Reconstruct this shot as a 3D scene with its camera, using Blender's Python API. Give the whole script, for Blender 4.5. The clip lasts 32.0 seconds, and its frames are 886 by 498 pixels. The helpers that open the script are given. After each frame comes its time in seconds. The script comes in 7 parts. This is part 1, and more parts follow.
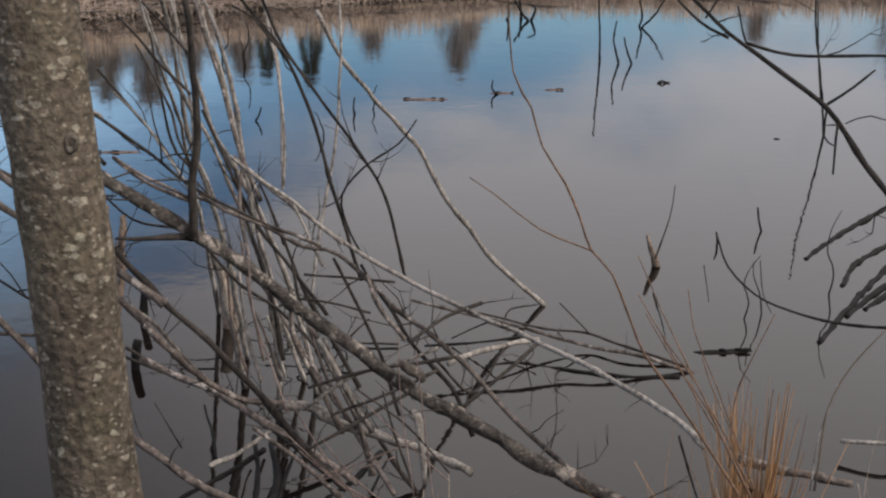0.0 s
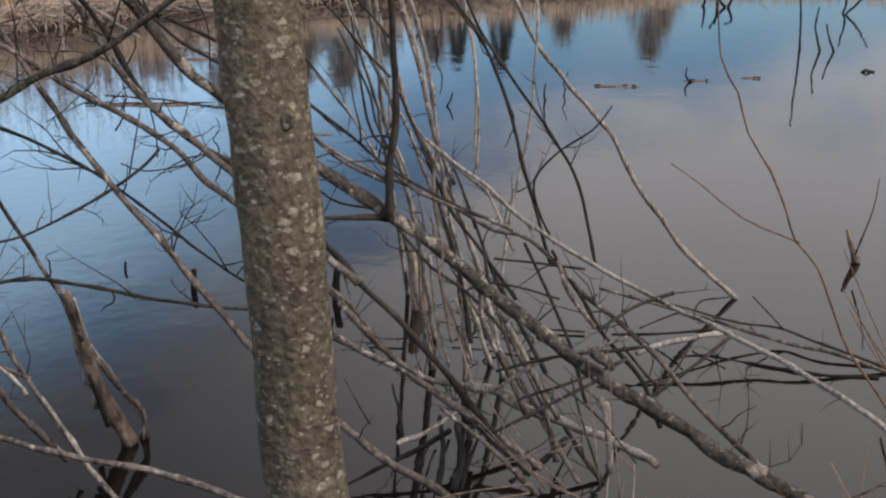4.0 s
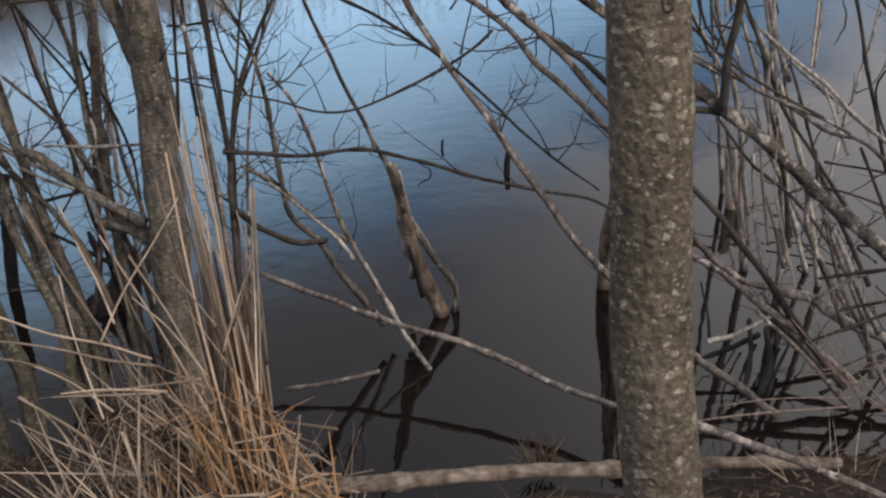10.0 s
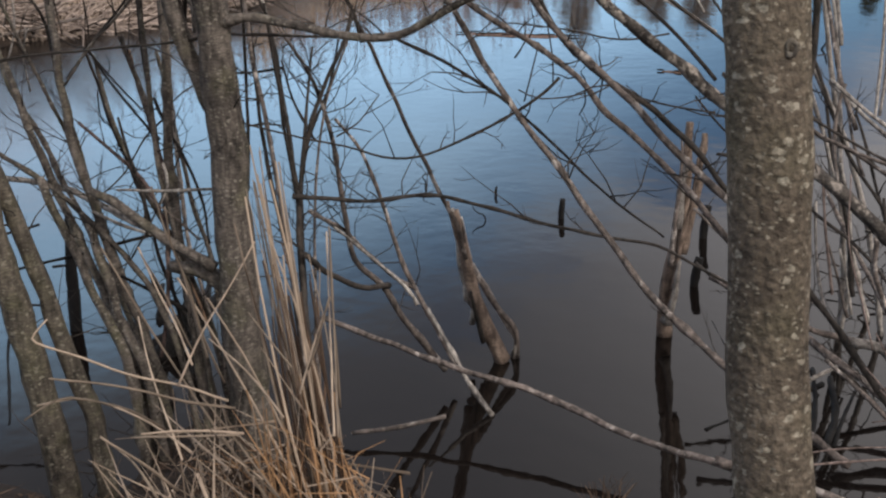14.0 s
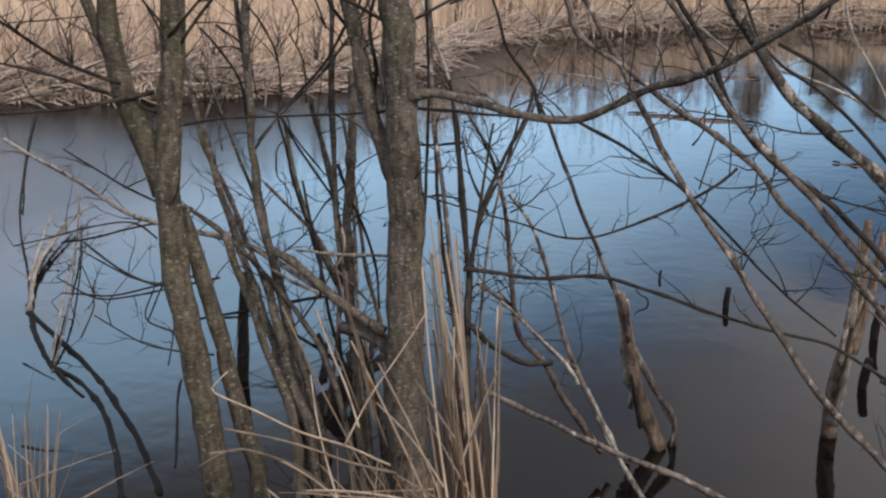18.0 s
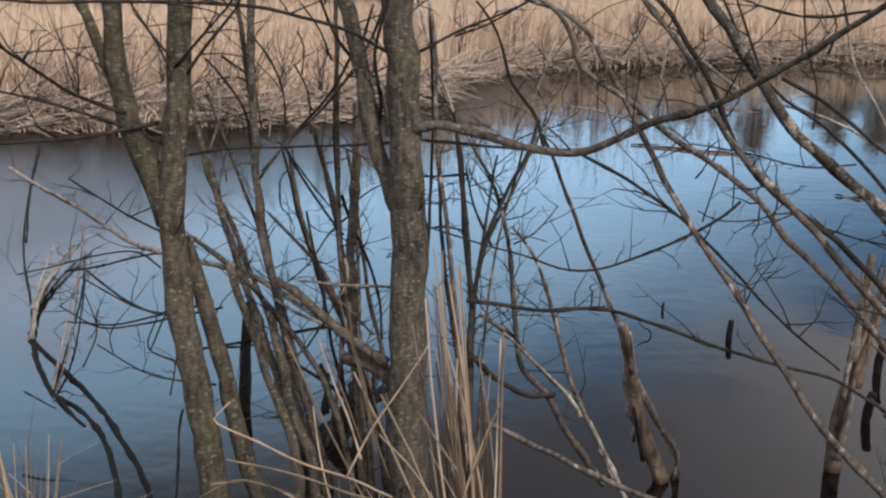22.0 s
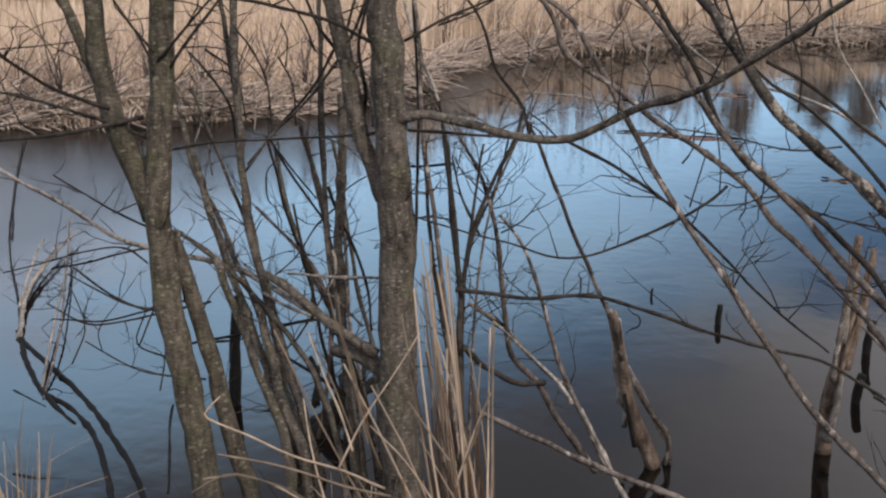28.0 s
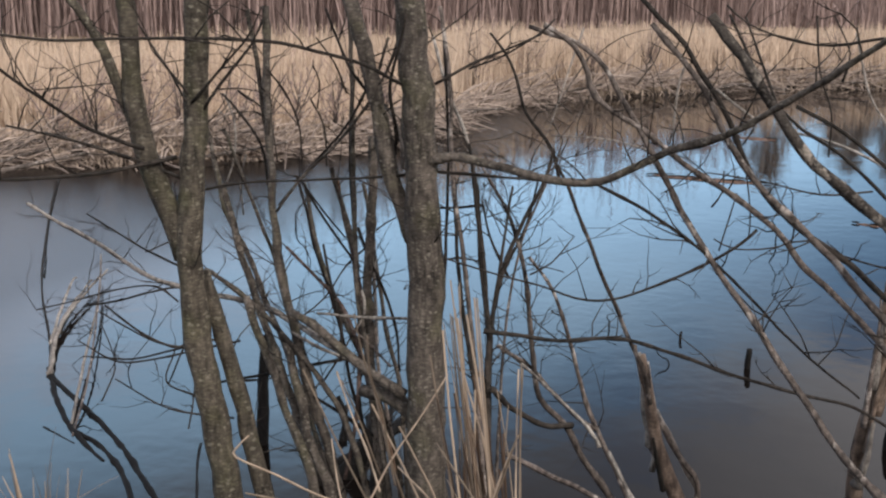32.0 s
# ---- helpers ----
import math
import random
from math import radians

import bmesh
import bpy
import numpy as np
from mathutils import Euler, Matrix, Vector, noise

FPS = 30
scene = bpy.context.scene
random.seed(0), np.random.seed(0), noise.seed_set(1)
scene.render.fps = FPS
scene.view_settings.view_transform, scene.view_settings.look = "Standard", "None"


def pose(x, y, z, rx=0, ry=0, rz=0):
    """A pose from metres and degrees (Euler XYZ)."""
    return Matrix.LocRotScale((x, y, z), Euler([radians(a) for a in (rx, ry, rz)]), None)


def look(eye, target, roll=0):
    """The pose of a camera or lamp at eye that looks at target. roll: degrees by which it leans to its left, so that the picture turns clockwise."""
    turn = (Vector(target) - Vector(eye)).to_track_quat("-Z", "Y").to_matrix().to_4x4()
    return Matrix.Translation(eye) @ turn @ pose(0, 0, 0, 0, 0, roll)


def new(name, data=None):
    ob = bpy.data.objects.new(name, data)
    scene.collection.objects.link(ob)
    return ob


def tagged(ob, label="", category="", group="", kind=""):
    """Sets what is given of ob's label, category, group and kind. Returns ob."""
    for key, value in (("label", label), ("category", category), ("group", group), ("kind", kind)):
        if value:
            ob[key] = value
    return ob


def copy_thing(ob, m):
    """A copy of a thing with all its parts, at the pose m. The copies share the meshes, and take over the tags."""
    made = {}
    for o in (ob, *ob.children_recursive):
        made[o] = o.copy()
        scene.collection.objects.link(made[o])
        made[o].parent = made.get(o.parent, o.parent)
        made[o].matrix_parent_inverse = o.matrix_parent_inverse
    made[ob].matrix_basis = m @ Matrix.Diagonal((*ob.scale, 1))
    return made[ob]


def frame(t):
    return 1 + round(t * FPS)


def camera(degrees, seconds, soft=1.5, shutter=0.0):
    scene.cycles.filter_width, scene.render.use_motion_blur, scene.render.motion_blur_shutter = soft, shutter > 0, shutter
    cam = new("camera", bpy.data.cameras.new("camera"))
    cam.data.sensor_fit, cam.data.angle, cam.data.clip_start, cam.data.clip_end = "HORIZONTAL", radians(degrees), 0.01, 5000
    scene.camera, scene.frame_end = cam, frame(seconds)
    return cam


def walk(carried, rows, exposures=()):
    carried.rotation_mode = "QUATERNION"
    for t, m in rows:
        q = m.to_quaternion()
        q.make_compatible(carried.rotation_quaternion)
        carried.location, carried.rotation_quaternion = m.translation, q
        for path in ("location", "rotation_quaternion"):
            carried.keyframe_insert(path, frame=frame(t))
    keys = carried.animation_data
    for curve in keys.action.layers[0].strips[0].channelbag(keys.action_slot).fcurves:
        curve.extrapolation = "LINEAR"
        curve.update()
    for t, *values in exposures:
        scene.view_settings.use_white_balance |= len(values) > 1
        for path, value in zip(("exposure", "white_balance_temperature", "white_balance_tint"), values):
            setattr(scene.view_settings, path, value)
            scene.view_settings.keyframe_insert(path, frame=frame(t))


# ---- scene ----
cam = camera(39.83, 32.0, soft=2.3)
PATH = [
    (0, (0.039, 0.008, 1.804), (-0.1459, 1.9223, 1.2561), 0.47),
    (0.5, (0.037, 0.009, 1.802), (-0.1733, 1.9214, 1.2574), 0.34),
    (1, (0.036, 0.010, 1.801), (-0.2049, 1.9195, 1.2583), 0.07),
    (1.5, (0.031, 0.008, 1.800), (-0.2520, 1.9100, 1.2496), -0.24),
    (2, (0.026, 0.007, 1.798), (-0.3173, 1.8959, 1.2391), -0.43),
    (2.5, (0.021, 0.007, 1.797), (-0.3853, 1.8822, 1.2336), -0.44),
    (3, (0.017, 0.007, 1.796), (-0.4329, 1.8712, 1.2274), -0.36),
    (3.5, (0.017, 0.007, 1.797), (-0.4567, 1.8639, 1.2254), -0.28),
    (5.5, (0.016, 0.004, 1.798), (-0.4671, 1.8642, 1.2449), -0.30),
    (6, (0.015, 0.003, 1.798), (-0.4634, 1.8649, 1.2463), -0.22),
    (6.5, (0.013, 0.004, 1.796), (-0.4611, 1.8674, 1.2451), -0.17),
    (7, (0.010, 0.005, 1.795), (-0.4593, 1.8699, 1.2441), -0.26),
    (7.5, (0.007, 0.006, 1.793), (-0.4768, 1.8661, 1.2384), -0.57),
    (8, (0.004, 0.007, 1.791), (-0.5655, 1.8331, 1.2057), -1.58),
    (8.5, (-0.012, 0.009, 1.785), (-0.6809, 1.7879, 1.1625), -1.32),
    (9, (-0.022, 0.007, 1.782), (-0.7818, 1.7258, 1.0980), -0.97),
    (9.5, (-0.035, -0.004, 1.788), (-0.8657, 1.6634, 1.0592), -0.56),
    (10, (-0.050, -0.016, 1.790), (-0.9529, 1.6108, 1.0559), -0.60),
    (10.5, (-0.059, -0.026, 1.793), (-1.0094, 1.5841, 1.0848), -0.78),
    (11, (-0.067, -0.037, 1.796), (-1.0247, 1.5806, 1.1140), -0.60),
    (11.5, (-0.084, -0.047, 1.795), (-1.0248, 1.5922, 1.1419), -0.10),
    (12, (-0.101, -0.057, 1.794), (-1.0290, 1.5945, 1.1542), 0.34),
    (12.5, (-0.110, -0.064, 1.792), (-1.0462, 1.5831, 1.1522), 0.31),
    (13, (-0.119, -0.071, 1.790), (-1.0653, 1.5675, 1.1422), 0.07),
    (13.5, (-0.119, -0.073, 1.790), (-1.0743, 1.5563, 1.1323), -0.46),
    (15.5, (-0.119, -0.081, 1.790), (-1.1107, 1.5252, 1.1298), -0.81),
    (16, (-0.119, -0.083, 1.790), (-1.1185, 1.5242, 1.1443), -0.58),
    (16.5, (-0.145, -0.083, 1.793), (-1.1626, 1.5169, 1.1576), -0.29),
    (17, (-0.143, -0.099, 1.804), (-1.2233, 1.4585, 1.1656), 0.00),
    (17.5, (-0.137, -0.112, 1.810), (-1.2863, 1.4157, 1.2227), 0.61),
    (18, (-0.133, -0.128, 1.819), (-1.3257, 1.3803, 1.2679), 1.09),
    (18.5, (-0.133, -0.131, 1.821), (-1.3443, 1.3757, 1.3079), 1.49),
    (19, (-0.134, -0.134, 1.824), (-1.3565, 1.3705, 1.3332), 1.75),
    (19.5, (-0.134, -0.134, 1.824), (-1.3590, 1.3716, 1.3411), 1.80),
    (20, (-0.134, -0.133, 1.824), (-1.3529, 1.3750, 1.3346), 1.74),
    (20.5, (-0.134, -0.133, 1.824), (-1.3459, 1.3790, 1.3279), 1.64),
    (21, (-0.134, -0.132, 1.823), (-1.3411, 1.3820, 1.3239), 1.61),
    (21.5, (-0.134, -0.132, 1.823), (-1.3390, 1.3835, 1.3217), 1.55),
    (22, (-0.134, -0.131, 1.823), (-1.3383, 1.3839, 1.3195), 1.41),
    (22.5, (-0.134, -0.130, 1.823), (-1.3366, 1.3860, 1.3174), 1.43),
    (23, (-0.135, -0.129, 1.822), (-1.3343, 1.3894, 1.3175), 1.53),
    (23.5, (-0.135, -0.128, 1.822), (-1.3318, 1.3940, 1.3210), 1.54),
    (24, (-0.135, -0.127, 1.821), (-1.3307, 1.3970, 1.3229), 1.53),
    (24.5, (-0.136, -0.126, 1.821), (-1.3282, 1.4005, 1.3228), 1.36),
    (25, (-0.136, -0.125, 1.820), (-1.3262, 1.4035, 1.3226), 1.16),
    (25.5, (-0.137, -0.124, 1.820), (-1.3247, 1.4044, 1.3174), 0.98),
    (26, (-0.137, -0.123, 1.819), (-1.3238, 1.4038, 1.3088), 0.93),
    (26.5, (-0.137, -0.124, 1.820), (-1.3227, 1.4008, 1.3000), 0.78),
    (28.5, (-0.137, -0.126, 1.821), (-1.3275, 1.3951, 1.3040), 0.30),
    (29, (-0.137, -0.127, 1.822), (-1.3341, 1.3924, 1.3139), 0.27),
    (29.5, (-0.136, -0.129, 1.822), (-1.3323, 1.3910, 1.3129), 0.45),
    (30, (-0.135, -0.130, 1.823), (-1.3338, 1.3917, 1.3264), 0.53),
    (30.5, (-0.134, -0.132, 1.824), (-1.3378, 1.3910, 1.3415), 0.55),
    (31, (-0.133, -0.134, 1.824), (-1.3459, 1.3840, 1.3479), 0.70),
    (31.5, (-0.133, -0.135, 1.825), (-1.3549, 1.3769, 1.3562), 0.76),
    (32, (-0.132, -0.137, 1.825), (-1.3648, 1.3708, 1.3704), 0.65),
]
walk(cam, [(t, look(eye, target, roll)) for t, eye, target, roll in PATH])

# ---- world and light ----
world = bpy.data.worlds.new("sky")
scene.world = world
world.use_nodes = True
wt = world.node_tree
SUN_EL, SUN_ROT = radians(36), radians(112)
sky = wt.nodes.new("ShaderNodeTexSky")
sky.sky_type, sky.sun_disc, sky.sun_elevation, sky.sun_rotation = "NISHITA", False, SUN_EL, SUN_ROT
sky.air_density, sky.dust_density, sky.ozone_density = 1.0, 0.3, 3.0
sky_gain = wt.nodes.new("ShaderNodeMix")
sky_gain.data_type, sky_gain.blend_type = "RGBA", "MULTIPLY"
sky_gain.inputs["Factor"].default_value = 1.0
wt.links.new(sky.outputs[0], sky_gain.inputs[6])
sky_gain.inputs[7].default_value = (0.096, 0.115, 0.129, 1)
# a bank of thin cloud that thickens overhead and towards the east
geo = wt.nodes.new("ShaderNodeTexCoord")
cloud_map = wt.nodes.new("ShaderNodeMapping")
cloud_map.inputs["Scale"].default_value = (1.6, 1.6, 3.2)
cloud_map.inputs["Location"].default_value = (0.3, 0.1, 0.0)
wt.links.new(geo.outputs["Generated"], cloud_map.inputs[0])
cloud_noise = wt.nodes.new("ShaderNodeTexNoise")
cloud_noise.inputs["Scale"].default_value, cloud_noise.inputs["Detail"].default_value, cloud_noise.inputs["Roughness"].default_value = 2.6, 5.0, 0.6
wt.links.new(cloud_map.outputs[0], cloud_noise.inputs[0])
bank_dir = wt.nodes.new("ShaderNodeVectorMath")
bank_dir.operation = "DOT_PRODUCT"
bank_dir.inputs[1].default_value = (0.75, 0.0, 2.3)
wt.links.new(geo.outputs["Generated"], bank_dir.inputs[0])
bank_sum = wt.nodes.new("ShaderNodeMath")
bank_sum.operation = "MULTIPLY_ADD"
bank_sum.inputs[1].default_value = 1.1
wt.links.new(cloud_noise.outputs[0], bank_sum.inputs[0])
wt.links.new(bank_dir.outputs["Value"], bank_sum.inputs[2])
cloud_ramp = wt.nodes.new("ShaderNodeMapRange")
cloud_ramp.interpolation_type = "SMOOTHSTEP"
cloud_ramp.inputs["From Min"].default_value, cloud_ramp.inputs["From Max"].default_value = 0.72, 1.10
wt.links.new(bank_sum.outputs[0], cloud_ramp.inputs["Value"])
cloud_mix = wt.nodes.new("ShaderNodeMix")
cloud_mix.data_type = "RGBA"
wt.links.new(cloud_ramp.outputs[0], cloud_mix.inputs["Factor"])
wt.links.new(sky_gain.outputs[2], cloud_mix.inputs[6])
# the cloud is thin and bright to the east, thicker and greyer to the west and overhead
east = wt.nodes.new("ShaderNodeVectorMath")
east.operation = "DOT_PRODUCT"
east.inputs[1].default_value = (1.0, 0.0, -0.35)
wt.links.new(geo.outputs["Generated"], east.inputs[0])
thick = wt.nodes.new("ShaderNodeMapRange")
thick.interpolation_type = "SMOOTHSTEP"
thick.inputs["From Min"].default_value, thick.inputs["From Max"].default_value = -0.66, -0.20
wt.links.new(east.outputs["Value"], thick.inputs["Value"])
tone = wt.nodes.new("ShaderNodeMix")
tone.data_type = "RGBA"
tone.inputs[6].default_value = (0.42, 0.425, 0.48, 1)
# its eastern part brightens upwards
height_z = wt.nodes.new("ShaderNodeSeparateXYZ")
wt.links.new(geo.outputs["Generated"], height_z.inputs[0])
lift = wt.nodes.new("ShaderNodeMapRange")
lift.inputs["From Min"].default_value, lift.inputs["From Max"].default_value = 0.11, 0.47
wt.links.new(height_z.outputs["Z"], lift.inputs["Value"])
lit = wt.nodes.new("ShaderNodeMix")
lit.data_type = "RGBA"
lit.inputs[6].default_value, lit.inputs[7].default_value = (0.73, 0.74, 0.80, 1), (1.46, 1.37, 1.36, 1)
wt.links.new(lift.outputs[0], lit.inputs["Factor"])
wt.links.new(lit.outputs[2], tone.inputs[7])
wt.links.new(thick.outputs[0], tone.inputs["Factor"])
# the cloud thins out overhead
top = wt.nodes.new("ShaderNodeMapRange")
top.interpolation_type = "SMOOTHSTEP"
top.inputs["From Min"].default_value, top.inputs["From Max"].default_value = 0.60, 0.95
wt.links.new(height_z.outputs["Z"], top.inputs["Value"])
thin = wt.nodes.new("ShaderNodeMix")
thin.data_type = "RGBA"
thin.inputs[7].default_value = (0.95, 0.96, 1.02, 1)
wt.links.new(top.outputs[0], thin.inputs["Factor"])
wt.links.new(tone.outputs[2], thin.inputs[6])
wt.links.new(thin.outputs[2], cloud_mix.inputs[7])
# a low pale haze of cloud in the west
west = wt.nodes.new("ShaderNodeVectorMath")
west.operation = "DOT_PRODUCT"
west.inputs[1].default_value = (-3.0, 0.0, -2.0)
wt.links.new(geo.outputs["Generated"], west.inputs[0])
west_sum = wt.nodes.new("ShaderNodeMath")
west_sum.operation = "MULTIPLY_ADD"
west_sum.inputs[1].default_value = 0.7
wt.links.new(cloud_noise.outputs[0], west_sum.inputs[0])
wt.links.new(west.outputs["Value"], west_sum.inputs[2])
west_ramp = wt.nodes.new("ShaderNodeMapRange")
west_ramp.interpolation_type = "SMOOTHSTEP"
west_ramp.inputs["From Min"].default_value, west_ramp.inputs["From Max"].default_value, west_ramp.inputs["To Max"].default_value = 0.55, 1.8, 0.92
wt.links.new(west_sum.outputs[0], west_ramp.inputs["Value"])
haze_mix = wt.nodes.new("ShaderNodeMix")
haze_mix.data_type = "RGBA"
haze_mix.inputs[7].default_value = (1.25, 1.93, 2.66, 1)
split = wt.nodes.new("ShaderNodeVectorMath")
split.operation = "DOT_PRODUCT"
split.inputs[1].default_value = (0.25, 0.0, 1.0)
wt.links.new(geo.outputs["Generated"], split.inputs[0])
low = wt.nodes.new("ShaderNodeMapRange")
low.interpolation_type = "SMOOTHSTEP"
low.inputs["From Min"].default_value, low.inputs["From Max"].default_value = 0.285, 0.16
wt.links.new(split.outputs["Value"], low.inputs["Value"])
haze_low = wt.nodes.new("ShaderNodeMath")
haze_low.operation = "MULTIPLY"
wt.links.new(west_ramp.outputs[0], haze_low.inputs[0])
wt.links.new(low.outputs[0], haze_low.inputs[1])
wt.links.new(haze_low.outputs[0], haze_mix.inputs["Factor"])
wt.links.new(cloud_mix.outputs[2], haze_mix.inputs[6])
# a low mauve cloud far round to the west
mauve_dir = wt.nodes.new("ShaderNodeVectorMath")
mauve_dir.operation = "DOT_PRODUCT"
mauve_dir.inputs[1].default_value = (-2.4, 0.0, -1.9)
wt.links.new(geo.outputs["Generated"], mauve_dir.inputs[0])
mauve_sum = wt.nodes.new("ShaderNodeMath")
mauve_sum.operation = "MULTIPLY_ADD"
mauve_sum.inputs[1].default_value = 1.0
wt.links.new(cloud_noise.outputs[0], mauve_sum.inputs[0])
wt.links.new(mauve_dir.outputs["Value"], mauve_sum.inputs[2])
mauve_ramp = wt.nodes.new("ShaderNodeMapRange")
mauve_ramp.interpolation_type = "SMOOTHSTEP"
mauve_ramp.inputs["From Min"].default_value, mauve_ramp.inputs["From Max"].default_value, mauve_ramp.inputs["To Max"].default_value = 1.70, 2.05, 0.85
wt.links.new(mauve_sum.outputs[0], mauve_ramp.inputs["Value"])
mauve_mix = wt.nodes.new("ShaderNodeMix")
mauve_mix.data_type = "RGBA"
mauve_mix.inputs[7].default_value = (1.34, 1.34, 1.56, 1)
wt.links.new(mauve_ramp.outputs[0], mauve_mix.inputs["Factor"])
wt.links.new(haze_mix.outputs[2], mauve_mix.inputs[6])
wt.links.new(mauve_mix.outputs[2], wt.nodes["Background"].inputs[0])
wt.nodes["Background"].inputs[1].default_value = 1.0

sun = new("sun", bpy.data.lights.new("sun", "SUN"))
sun.data.energy, sun.data.angle, sun.data.color = 3.3, radians(10), (1.0, 0.95, 0.88)
sun.matrix_world = look((10 * math.sin(SUN_ROT), 10 * math.cos(SUN_ROT), 10 * math.tan(SUN_EL)), (0, 0, 0))


# ---- materials ----
def graph(name, rough):
    m = bpy.data.materials.new(name)
    m.use_nodes = True
    b = m.node_tree.nodes["Principled BSDF"]
    b.inputs["Roughness"].default_value = rough
    b.inputs["Specular IOR Level"].default_value = 0.2
    return m, m.node_tree, b


def tex(nt, kind, scale, detail=4.0, coord="Object", stretch=(1, 1, 1)):
    c = nt.nodes.new("ShaderNodeTexCoord")
    k = nt.nodes.new("ShaderNodeMapping")
    k.inputs["Scale"].default_value = stretch
    nt.links.new(c.outputs[coord], k.inputs[0])
    n = nt.nodes.new(kind)
    n.inputs["Scale"].default_value = scale
    if kind == "ShaderNodeTexNoise":
        n.inputs["Detail"].default_value = detail
    nt.links.new(k.outputs[0], n.inputs["Vector"])
    return n


def ramp(nt, source, stops):
    r = nt.nodes.new("ShaderNodeValToRGB")
    while len(r.color_ramp.elements) < len(stops):
        r.color_ramp.elements.new(0.5)
    for e, (p, c) in zip(r.color_ramp.elements, stops):
        e.position, e.color = p, (*c, 1) if len(c) == 3 else c
    nt.links.new(source, r.inputs[0])
    return r


def mix(nt, factor, a, b, kind="MIX"):
    x = nt.nodes.new("ShaderNodeMix")
    x.data_type, x.blend_type = "RGBA", kind
    for sock, v in ((0, factor), (6, a), (7, b)):
        if isinstance(v, (int, float)):
            x.inputs[sock].default_value = v
        elif isinstance(v, tuple):
            x.inputs[sock].default_value = (*v, 1)
        else:
            nt.links.new(v, x.inputs[sock])
    return x.outputs[2]


def bump(nt, b, height, strength, distance):
    n = nt.nodes.new("ShaderNodeBump")
    n.inputs["Strength"].default_value, n.inputs["Distance"].default_value = strength, distance
    nt.links.new(height, n.inputs["Height"])
    nt.links.new(n.outputs[0], b.inputs["Normal"])


def vary(nt, colour, amount):
    """Lightens or darkens a colour from object to object."""
    info = nt.nodes.new("ShaderNodeObjectInfo")
    r = nt.nodes.new("ShaderNodeMapRange")
    r.inputs["To Min"].default_value, r.inputs["To Max"].default_value = 1 - amount, 1 + amount
    nt.links.new(info.outputs["Random"], r.inputs["Value"])
    c = nt.nodes.new("ShaderNodeVectorMath")
    c.operation = "SCALE"
    nt.links.new(colour, c.inputs[0])
    nt.links.new(r.outputs[0], c.inputs["Scale"])
    return c.outputs[0]


